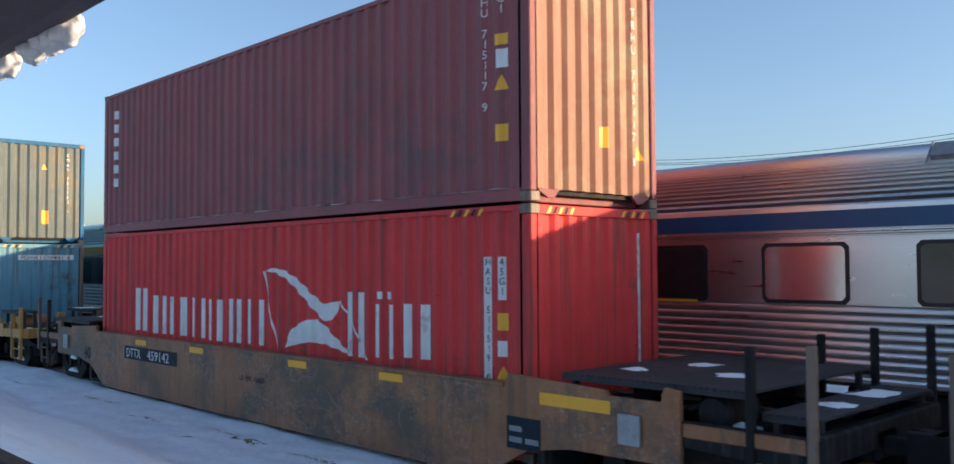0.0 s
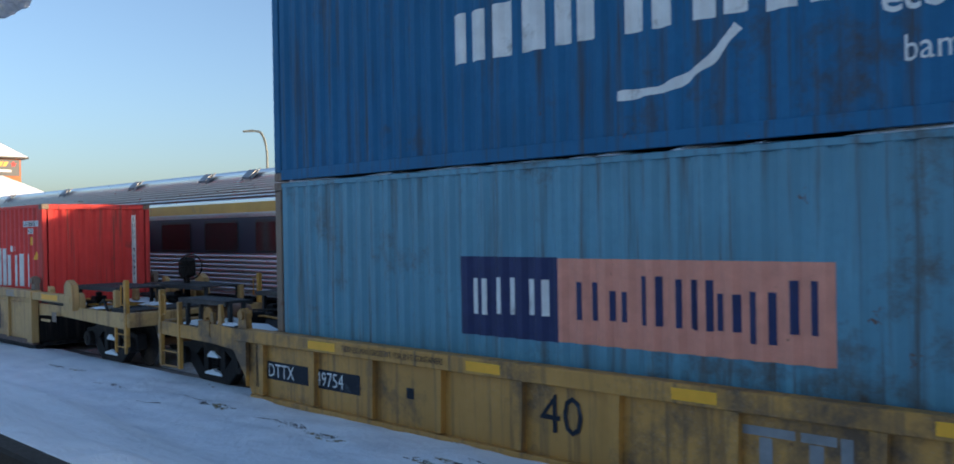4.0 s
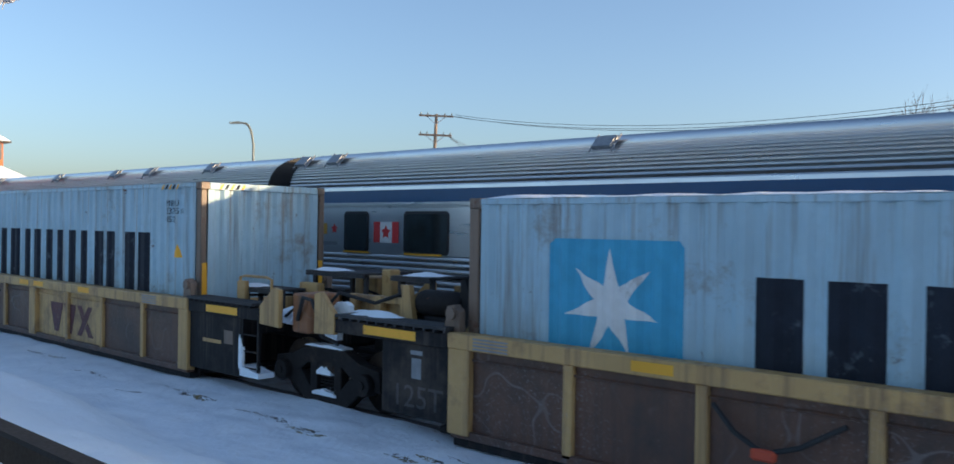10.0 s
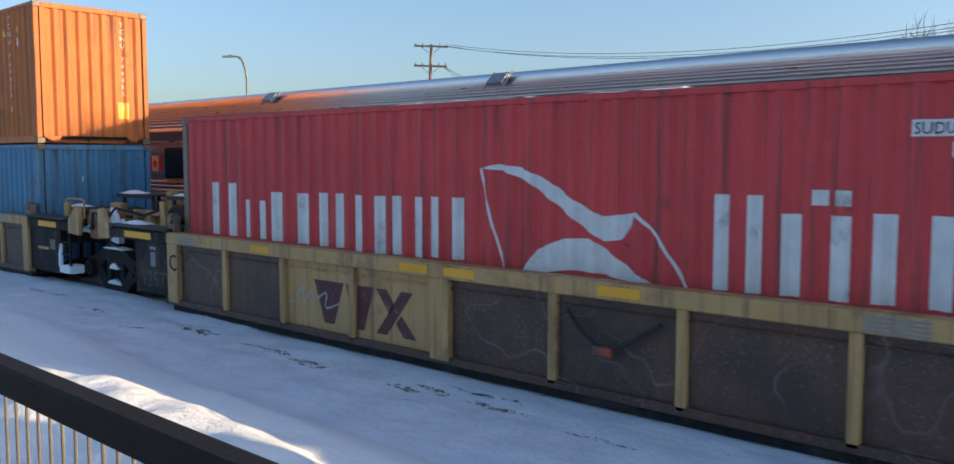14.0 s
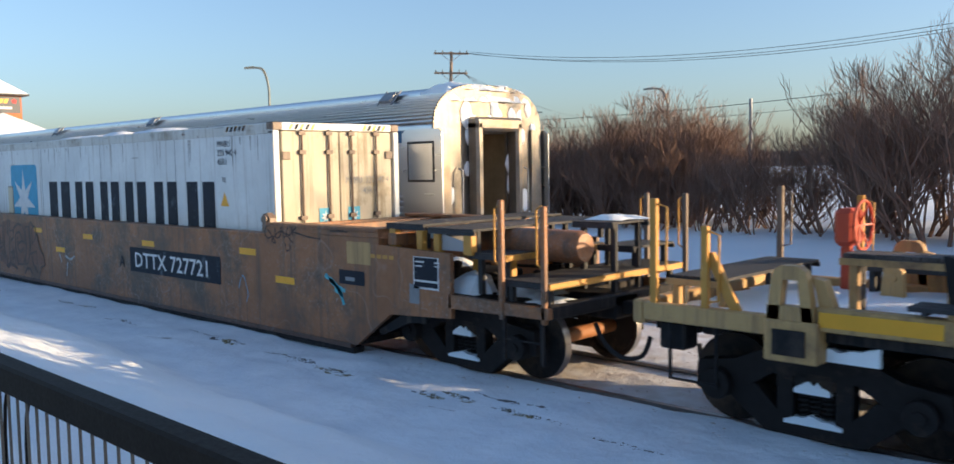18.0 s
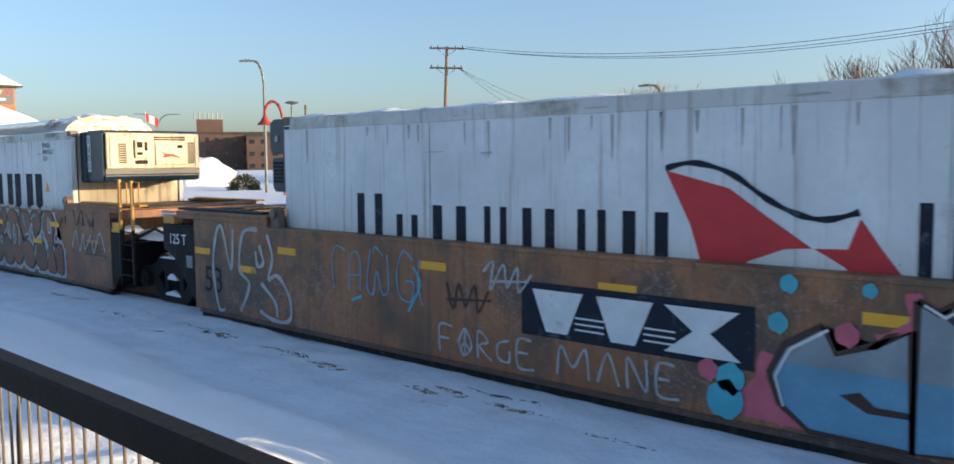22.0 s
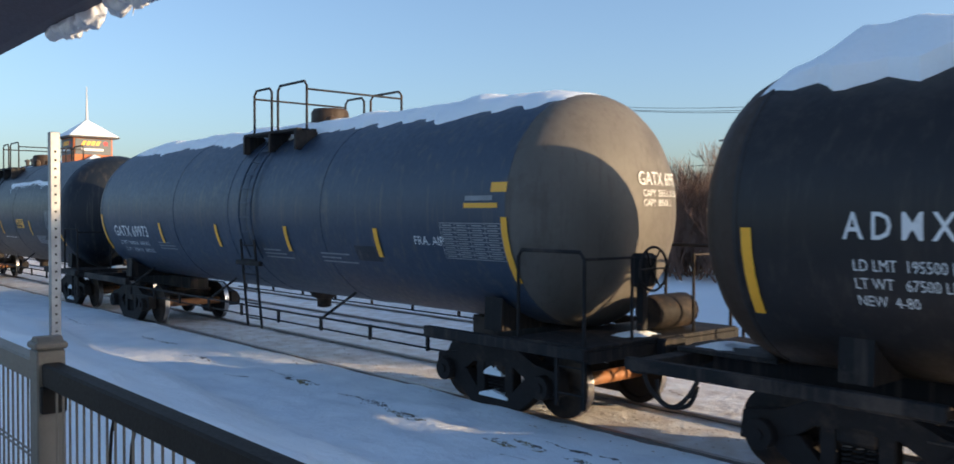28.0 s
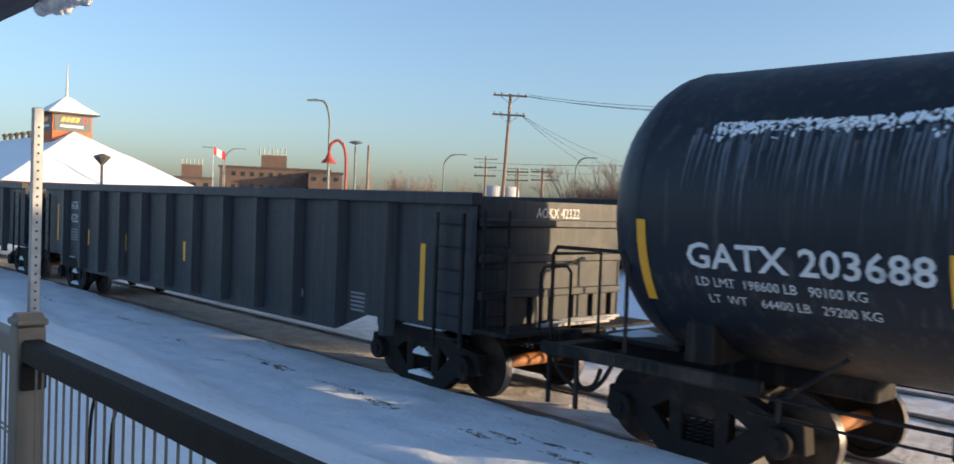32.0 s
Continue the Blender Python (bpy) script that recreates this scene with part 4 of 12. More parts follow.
def upright(car, x, y, z0, z1, w, material, name="upright_plate"):
    """A bracket plate with a sloped shoulder and a round hole boss."""
    bm = bmesh.new()
    prism(bm, [(x - w, z0), (x + w, z0), (x + w * 0.8, z1 - w * 0.5), (x + w * 0.2, z1), (x - w * 0.7, z1)], "y", y - 0.05, y + 0.05)
    bmesh.ops.bevel(bm, geom=bm.edges[:], offset=0.008, segments=1, affect="EDGES")
    lathe(bm, [(w * 0.35, -0.07), (w * 0.35, 0.07)], "y", 10, (x, y, z0 + (z1 - z0) * 0.65))
    part(name, bm, material, car)


def end_platform(car, xa, xb, material, posts="handrail_yellow", wheel=False, wheel_material="cast_iron", flat=False):
    """Decks, sills, steps, posts and bracing between a well and the coupler; xa is at the well."""
    d = 1 if xb > xa else -1
    lo, hi = sorted((xa, xb))

    def at(f):
        return xa + (xb - xa) * f
    dark = "car_black" if flat else material
    for nm, y0, y1, z0, z1, m in (("centre_sill", -0.24, 0.24, 0.70, 0.98, "car_black"),):
        bm = bmesh.new()
        box(bm, lo, hi, y0, y1, z0, z1, 0.02)
        part(nm, bm, m, car)
    bm = bmesh.new()
    box(bm, *sorted((xb - d * 0.14, xb)), -1.40, 1.40, 0.80, 1.06, 0.02)
    part("end_sill", bm, dark, car)
    for f in (0.12, 0.40, 0.68):
        bm = bmesh.new()
        box(bm, *sorted((at(f), at(f) + d * 0.16)), -1.34, 1.34, 0.84, 1.0, 0.015)
        part("cross_beam", bm, dark, car)
    if flat:
        deck_plate(car, d * 6.6, d * 8.78, -1.30, 1.30, 1.37)
        deck_plate(car, d * 8.88, d * 9.42, -1.28, 1.28, 1.20)
        for y in (-1.40, 1.40):
            part("side_beam", box(bmesh.new(), *sorted((d * 8.14, d * 9.42)), *sorted((y, y * 0.965)), 0.90, 1.03, 0.012), "car_brown", car)
        for x, y, z1, m in ((8.83, -1.38, 1.78, "car_black"), (9.40, -1.40, 1.82, posts), (9.38, 1.36, 1.85, "car_black"), (8.80, 1.36, 1.80, "car_black"), (8.2, 1.36, 1.7, "car_black")):
            part("end_post", box(bmesh.new(), d * x - 0.04, d * x + 0.04, y - 0.035, y + 0.035, 0.62, z1, 0.008), m, car)
        part("reservoir", lathe(bmesh.new(), [(0.03, 0), (0.15, 0.02), (0.17, 0.07), (0.17, 0.60), (0.15, 0.65), (0.03, 0.67)], "y", 16, (d * 8.38, -1.28, 1.12)), "car_black", car, smooth=True)
    else:
        deck_plate(car, at(0.02), at(0.36), -1.36, -0.80, 1.14)
        deck_plate(car, at(0.02), at(0.36), 0.80, 1.36, 1.14)
        deck_plate(car, at(0.26), at(0.74), -1.12, -0.10, 1.46)
        deck_plate(car, at(0.34), at(0.92), 0.25, 1.20, 1.44)
        deck_plate(car, at(0.74), at(0.97), -1.22, 1.22, 1.10)
        for f, y, z1, w in ((0.10, -1.28, 1.42, 0.10), (0.30, -1.22, 1.40, 0.13), (0.46, -1.30, 1.34, 0.15), (0.10, 1.28, 1.5, 0.12), (0.40, 1.22, 1.44, 0.12), (0.20, 0.35, 1.38, 0.1), (0.55, 0.2, 1.36, 0.12)):
            upright(car, at(f), y, 1.04, z1, w, material)
        for f, y in ((0.745, -1.12), (0.265, -1.12), (0.92, 1.1), (0.5, 0.24)):
            bm = bmesh.new()
            box(bm, at(f) - 0.05, at(f) + 0.05, y - 0.05, y + 0.05, 1.0, 1.428, 0.01)
            part("stand", bm, material, car)
        for y in (-1.38, 1.38):
            x = xb - d * 0.10
            bm = bmesh.new()
            box(bm, x - 0.045, x + 0.045, y - 0.04, y + 0.04, 0.45, 1.66, 0.008)
            part("end_post", bm, posts, car)
    for y in (-1.38, 1.38):
        x = xb - d * 0.10
        if not flat:
            grab(car, [(x, y, 1.2), (x - d * 0.22, y, 1.2), (x - d * 0.22, y, 1.55), (x, y, 1.55)], posts)
        ladder(car, min(x - d * 0.05, x - d * 0.45), max(x - d * 0.05, x - d * 0.45), y, 0.32, 0.78, 2, posts)
        bm = bmesh.new()
        plate(bm, [(xa, 0.80), (at(0.30), 0.84), (at(0.95), 0.76), (at(0.95), 1.05), (xa, 1.05)], *sorted((y, y * 0.965)))
        part("side_sill", bm, "car_black" if flat else material, car)
    # brake rigging: rods, levers, hoses and valve boxes on the deck
    for k, (f0, f1, y0, y1, z) in enumerate(((0.05, 0.9, -0.45, -0.62, 1.09), (0.2, 0.7, 0.5, 0.2, 1.12), (0.35, 0.8, -0.95, -0.35, 1.06), (0.1, 0.6, 0.85, 0.95, 1.1))):
        grab(car, [(at(f0), y0, z), (at((f0 + f1) / 2), (y0 + y1) / 2 + 0.06, z + 0.03), (at(f1), y1, z)], "cast_iron" if k % 2 else posts, 0.022, "brake_rod")
    grab(car, [(at(0.5), -1.0, 1.1), (at(0.6), -1.1, 1.22), (at(0.72), -1.2, 0.9), (at(0.8), -1.1, 0.7), (at(0.9), -0.9, 0.85)], "rubber", 0.026, "air_hose")
    for f, y, w, h in ((0.22, -0.5, 0.13, 0.2), (0.6, 0.45, 0.15, 0.22), (0.5, -0.55, 0.11, 0.18), (0.85, 0.6, 0.1, 0.2)):
        bm = bmesh.new()
        box(bm, at(f) - w, at(f) + w, y - w, y + w, 0.99, 0.99 + h, 0.025)
        lathe(bm, [(w * 0.5, 0), (w * 0.5, 0.08), (w * 0.2, 0.1)], "z", 10, (at(f), y, 0.99 + h - 0.01))
        part("valve_box", bm, "cast_iron", car)
    if wheel:
        brake_wheel(car, at(0.60), 0.75, 1.78, wheel_material)
    seed = 31 + int(abs(xa * 7))
    if flat:
        for k, (a, b, y0, y1, z, h) in enumerate(((6.9, 7.15, -0.7, -0.45, 1.372, 0.06), (7.2, 7.45, 0.1, 0.5, 1.372, 0.05), (7.9, 8.3, -0.5, -0.2, 1.372, 0.05), (8.2, 8.75, -1.2, -0.9, 1.0, 0.10), (9.0, 9.35, -0.6, -0.3, 1.205, 0.05), (7.4, 7.85, -1.38, -1.20, 1.10, 0.11), (8.95, 9.3, 0.3, 0.8, 1.205, 0.05))):
            snow_cap(car, *sorted((d * a, d * b)), y0, y1, z, h, seed + k, "snow_patch", "snow caught on the end platform")
        return
    for k, (f0, f1, y0, y1, z) in enumerate(((0.03, 0.3, -1.3, -0.9, 1.145), (0.05, 0.24, -0.7, -0.2, 1.0), (0.36, 0.52, -0.9, -0.3, 1.0), (0.4, 0.6, 0.1, 0.5, 1.0), (0.7, 0.82, -0.6, -0.1, 1.11), (0.55, 0.66, -1.3, -1.0, 1.06), (0.84, 0.95, 0.2, 0.9, 1.11), (0.1, 0.3, 0.3, 0.8, 1.0))):
        snow_cap(car, *sorted((at(f0), at(f1))), y0, y1, z, 0.11, seed + k, "snow_patch", "snow caught on the end platform")


def well_floor(car, x0, x1, z=0.20):
    bm = bmesh.new()
    box(bm, x0, x1, -1.3, -1.0, z - 0.08, z)
    box(bm, x0, x1, 1.0, 1.3, z - 0.08, z)
    for k in range(5):
        u = x0 + (x1 - x0) * k / 4
        box(bm, u - 0.2, u + 0.2, -1.3, 1.3, z - 0.085, z - 0.004)
    part("well_floor", bm, "car_black", car)
    for x in (x0, x1):
        bm = bmesh.new()
        box(bm, x - 0.06, x + 0.06, -1.36, 1.36, z, 1.0, 0.01)
        part("bulkhead", bm, "car_black", car)


def lock_bracket(car, x, y, z, material="car_tan"):
    bm = bmesh.new()
    prism(bm, [(x - 0.12, z), (x + 0.12, z), (x + 0.10, z + 0.22), (x + 0.02, z + 0.30), (x - 0.08, z + 0.28)], "y", y - 0.05, y + 0.05)
    lathe(bm, [(0.07, -0.09), (0.07, 0.09)], "y", 10, (x, y, z + 0.2))
    part("lock_bracket", bm, material, car)


def car_smooth(xc, hl):
    """Brown well car with plain side sheets; local x is measured from its middle."""
    car = freight(thing("well_car", "brown-painted steel well car with plain weathered sides", "rail car", "freight train"), xc)
    for s in (-1, 1):
        bm = bmesh.new()
        f = hl - 1.05
        half = [(f - 2.9, 0.12), (f - 2.2, 0.50), (f - 1.6, 0.60), (8.13, 0.62), (8.13, 1.32), (7.96, 1.34), (7.92, 1.20), (7.30, 1.20), (7.26, 1.25), (5.92, 1.31), (5.86, 1.16)]
        plate(bm, half + [(-x, z) for x, z in half[::-1]], *sorted((s * 1.42, s * 1.36)))
        part("side_sheet", bm, "car_brown", car)
        bm = bmesh.new()
        box(bm, -5.85, 5.85, *sorted((s * 1.43, s * 1.26)), 1.155, 1.20, 0.008)
        part("top_chord", bm, "car_brown", car)
        for x in (-7.7, 7.44):
            bm = bmesh.new()
            box(bm, x, x + 0.26, *sorted((s * 1.425, s * 1.46)), 0.75, 1.05, 0.006)
            part("label_plate", bm, "galvanized", car)
    y = -1.42
    for x, w in ((-3.95, 0.48), (-1.72, 0.5), (1.43, 0.48), (3.6, 0.48)):
        strip(car, x, x + w, 1.04, 1.14, y)
    strip(car, 6.39, 7.33, 1.02, 1.15, y)
    bm = bmesh.new()
    quad(bm, 0, 2.28, 0, 0.25)
    mark(car, bm, "black_mark", -4.46, 0.75, y, label="black number panel")
    words(car, "DTTX", 0.17, -4.36, 0.79, "white_mark", None, y, lift=0.008, squeeze=1.0)
    words(car, "459142", 0.17, -3.42, 0.79, "white_mark", None, y, lift=0.008, squeeze=1.25)
    words(car, "LD LMT 158200", 0.08, 0.0, 0.72, "black_mark", None, y, lift=0.006)
    bm = bmesh.new()
    quad(bm, 0, 0.5, 0, 0.35)
    mark(car, bm, "black_mark", 5.9, 0.50, y, label="black stencil panel with white lines")
    for k in range(3):
        bm = bmesh.new()
        quad(bm, 0, 0.19, 0, 0.06)
        mark(car, bm, "grey_mark", 5.94 + 0.24 * (k % 2), 0.57 + 0.12 * (k // 2), y, None, "near", 0.008)
    words(car, "40", 0.26, -6.55, 0.60, "black_mark", None, y, lift=0.006)
    well_floor(car, -6.35, 6.35)
    for d in (-1, 1):
        bogie(car, d * (hl - 1.35))
        coupler(car, d * (hl - 0.25), d)
        end_platform(car, d * 6.5, d * hl, "car_brown", "post_rust", d < 0, flat=True)
    return car


def ragged(bm, x0, x1, z0, z1, y0, y1, seed, lean=0.0):
    """An upright slab of packed snow with an uneven top and side."""
    n = 9
    top = [(x1 + (x0 - x1) * i / n + lean, z0 + (z1 - z0) * (0.72 + 0.28 * math.sin(2.2 * i / n + seed) + 0.16 * noise.noise((i * 0.9, seed, 3)))) for i in range(n + 1)]
    return prism(bm, [(x0, z0), (x1, z0)] + top, "y", y0, y1)


def ribbed_end(car, d):
    """The coupler end of the yellow car: low and raised decks, a round reservoir, posts with hoops, steps and snow."""
    m = "car_yellow"
    part("centre_sill", box(bmesh.new(), *sorted((d * 6.5, d * 9.4)), -0.24, 0.24, 0.66, 0.94, 0.02), "car_black", car)
    part("end_sill", box(bmesh.new(), *sorted((d * 9.24, d * 9.42)), -1.37, 1.37, 0.78, 1.02, 0.02), m, car)
    for u in (7.0, 7.9, 8.6):
        part("cross_beam", box(bmesh.new(), *sorted((d * u, d * (u + 0.15))), -1.36, 1.36, 0.78, 0.94, 0.012), "car_black", car)
    part("floor_plate", box(bmesh.new(), *sorted((d * 6.55, d * 9.22)), -1.36, 1.36, 0.945, 0.965, 0.004), "car_black", car)
    deck_plate(car, d * 7.36, d * 8.86, -1.32, -0.82, 1.42, 0.965)
    deck_plate(car, d * 7.46, d * 9.08, 0.30, 1.15, 1.42, 0.965)
    deck_plate(car, d * 8.40, d * 9.20, -0.75, 0.25, 1.06, 0.965)
    for y in (-1.42, 1.42):
        k = 1 if y > 0 else -1
        part("running_board", box(bmesh.new(), *sorted((d * 6.92, d * 7.62)), *sorted((y, y - k * 0.24)), 1.045, 1.075, 0.006), "deck", car)
        for u, z in ((7.36, 1.38), (7.60, 1.24)):
            part("upright_plate", prism(bmesh.new(), [(d * (u - 0.07), 1.0), (d * (u + 0.07), 1.0), (d * (u + 0.03), z), (d * (u - 0.03), z)], "y", *sorted((y, y - k * 0.05))), m, car)
        part("pocket", prism(bmesh.new(), [(d * 7.62, 0.86), (d * 7.97, 0.86), (d * 7.97, 1.10), (d * 7.62, 1.10)], "y", *sorted((y + k * 0.03, y - k * 0.1))), m, car)
        for u, z0, z1 in ((8.63, 0.26, 1.36), (9.26, 0.26, 1.54)):
            part("end_post", box(bmesh.new(), *sorted((d * (u - 0.035), d * (u + 0.035))), *sorted((y + k * 0.035, y - k * 0.04)), z0, z1, 0.008), m, car)
        grab(car, [(d * 9.24, y, 1.12), (d * 9.12, y, 1.14), (d * 9.12, y, 1.44), (d * 9.24, y, 1.48)], m, 0.015)
        for z in (0.28, 0.52):
            part("step_rung", tube(bmesh.new(), [(d * 8.63, y, z), (d * 9.26, y, z)], 0.016, 6), m, car)
    bm = lathe(bmesh.new(), [(0.03, 0), (0.17, 0.0), (0.19, 0.03), (0.19, 0.66), (0.16, 0.72), (0.03, 0.74)], "y", 20, (d * 8.14, -1.16, 1.12))
    tank = part("air_reservoir", bm, "car_brown", car, "dark rusty round air reservoir", smooth=True)
    part("reservoir_end", lathe(bmesh.new(), [(0.02, -0.02), (0.16, -0.02), (0.17, -0.004)], "y", 20, (d * 8.14, -1.16, 1.12)), m, tank, "yellow painted end", smooth=True)
    part("reservoir_strap", box(bmesh.new(), d * 8.14 - 0.03, d * 8.14 + 0.03, -1.24, -1.19, 0.94, 1.12, 0.006), m, car)
    part("stand", box(bmesh.new(), *sorted((d * 7.30, d * 7.52)), 0.05, 0.25, 0.965, 1.30, 0.02), m, car)
    part("stand", box(bmesh.new(), *sorted((d * 9.0, d * 9.12)), 1.0, 1.12, 0.965, 1.40, 0.01), m, car)
    for k, (a, b, y0, y1, z) in enumerate(((6.7, 8.6, -0.4, -0.55, 1.06), (7.0, 9.0, 0.2, 0.05, 1.10), (6.8, 8.2, 0.7, 0.9, 1.05))):
        grab(car, [(d * a, y0, z), (d * (a + b) / 2, (y0 + y1) / 2 + 0.05, z + 0.04), (d * b, y1, z)], "cast_iron" if k else m, 0.02, "brake_rod")
    for u, y, w, h in ((7.0, -0.2, 0.12, 0.22), (8.95, 0.6, 0.10, 0.2), (7.9, -0.4, 0.1, 0.2)):
        bm = box(bmesh.new(), d * u - w, d * u + w, y - w, y + w, 0.965, 0.965 + h, 0.025)
        part("valve_box", bm, "cast_iron", car)
    if d < 0:
        brake_wheel(car, -8.3, 0.75, 1.80)
    for k, (a, b, y0, y1, z, h) in enumerate(((6.75, 7.35, -1.30, -0.75, 0.97, 0.14), (7.5, 8.0, -1.28, -0.7, 0.97, 0.16), (8.5, 8.9, -0.6, 0.0, 1.062, 0.06), (6.95, 7.55, -1.42, -1.22, 1.078, 0.05), (7.6, 8.2, 0.4, 0.9, 1.425, 0.05), (8.4, 9.1, -1.2, -0.85, 0.97, 0.10), (7.1, 7.6, -0.1, 0.7, 0.97, 0.12))):
        snow_cap(car, *sorted((d * a, d * b)), y0, y1, z, h, 41 + k, "snow_patch", "snow caught on the end platform")
    part("snow_drift", ragged(bmesh.new(), *sorted((d * 6.98, d * 7.5)), 0.74, 0.92, -1.36, -1.20, 4), "snow", car, "snow packed behind the sill", smooth=True)


def car_ribbed(xc, hl):
    """Yellow well car with upright stiffeners along its sides."""
    car = freight(thing("well_car", "yellow well car with ribbed sides and stencilled numbers", "rail car", "freight train"), xc)
    for s in (-1, 1):
        bm = bmesh.new()
        plate(bm, [(-6.55, 0.05), (6.55, 0.05), (6.85, 0.55), (6.85, 0.95), (-6.85, 0.95), (-6.85, 0.55)], *sorted((s * 1.36, s * 1.30)))
        part("side_sheet", bm, "car_yellow", car)
        bm = bmesh.new()
        plate(bm, [(-6.9, 0.86), (6.9, 0.86), (6.9, 1.05), (-6.9, 1.05)], *sorted((s * 1.46, s * 1.28)))
        bmesh.ops.bevel(bm, geom=bm.edges[:], offset=0.015, segments=1, affect="EDGES")
        part("top_chord", bm, "car_yellow", car)
        bm = bmesh.new()
        box(bm, -6.5, 6.5, *sorted((s * 1.44, s * 1.30)), 0.03, 0.10, 0.008)
        part("bottom_chord", bm, "car_yellow", car)
        for k in range(11):
            x = -6.2 + 1.24 * k
            bm = bmesh.new()
            plate(bm, [(x - 0.05, 0.12), (x + 0.05, 0.12), (x + 0.07, 0.86), (x - 0.07, 0.86)], *sorted((s * 1.44, s * 1.355)))
            part("rib", bm, "car_yellow", car)
        for x0, x1 in ((-9.5, -6.6), (6.6, 9.5)):
            d = 1 if x0 > 0 else -1
            bm = bmesh.new()
            a = 6.6 * d
            plate(bm, [(a, 0.20), (d * 6.62, 0.34), (d * 6.95, 0.72), (d * 7.60, 0.77), (d * 9.36, 0.80), (d * 9.36, 1.02), (d * 7.97, 0.98), (d * 7.97, 1.09), (d * 6.9, 1.04), (a, 1.02)], *sorted((s * 1.44, s * 1.38)))
            part("end_sheet", bm, "car_yellow", car)
    y = -1.46
    for x, w in ((-4.99, 0.6), (-1.98, 0.52), (0.66, 0.46), (2.90, 0.45), (6.2, 0.68)):
        strip(car, x, x + w, 0.90, 1.01, y)
    yp = -1.36
    bm = bmesh.new()
    quad(bm, 0, 2.2, 0, 0.26)
    mark(car, bm, "black_mark", -6.2, 0.36, yp, label="black number panel")
    words(car, "DTTX", 0.19, -6.12, 0.40, "white_mark", None, yp, lift=0.008, squeeze=0.9)
    words(car, "449754", 0.19, -5.08, 0.40, "white_mark", None, yp, lift=0.008, squeeze=0.9)
    words(car, "40", 0.40, -0.99, 0.36, "black_mark", None, yp, lift=0.008)
    words(car, "75,000 LBS. MAX. GROSS WT. FOR 20 FT. CONTAINERS", 0.075, -4.25, 0.925, "black_mark", None, y, lift=0.008, squeeze=0.72)
    blocks(car, [(0, .26, .5, .08), (0.18, 0, .12, .25), (.55, .26, .3, .08), (.62, 0, .12, .25), (.88, 0, .1, .34)], "grey_mark", 1.28, 0.41, yp, None)
    bm = bmesh.new()
    quad(bm, 0, 0.48, 0, 0.46)
    mark(car, bm, "white_mark", 3.95, 0.34, yp, label="white-bordered black stencil panel")
    for u, v in ((0.03, 0.20), (0.255, 0.20), (0.03, 0.03)):
        bm = bmesh.new()
        quad(bm, 0, 0.195 if v > 0.1 else 0.42, 0, 0.23 if v > 0.1 else 0.14)
        mark(car, bm, "black_mark", 3.95 + u, 0.34 + v, yp, None, "near", 0.008)
    for k in range(6):
        blocks(car, [(0, 0, 0.55 + 0.1 * (k % 2), 0.03)], "grey_mark", 5.25, 0.68 - 0.06 * k, yp, None)
    blocks(car, [(0, 0, .14, .13)], "black_mark", -3.1, 0.44, yp, None)
    well_floor(car, -6.4, 6.4)
    for d in (-1, 1):
        bogie(car, d * (hl - 1.28))
        coupler(car, d * (hl - 0.25), d)
        ribbed_end(car, d)
        lock_bracket(car, d * 6.75, -1.35, 1.05, "car_yellow")
        lock_bracket(car, d * 6.75, 1.35, 1.05, "car_yellow")
    return car


def owner_bars(car, x, y):
    """The owner's mark as plain plum bars."""
    for p in ([(0, 0.56), (0.62, 0.56), (0.42, 0), (0.22, 0)], [(0.66, 0.56), (1.21, 0.56), (1.02, 0), (0.82, 0)], [(1.25, 0), (1.45, 0), (1.91, 0.56), (1.71, 0.56)], [(1.75, 0), (1.97, 0), (1.71, 0.27), (1.61, 0.16)], [(1.25, 0.56), (1.45, 0.56), (1.59, 0.38), (1.49, 0.26)]):
        mark(car, poly_shape(p), "plum_mark", x, 0.35, y)


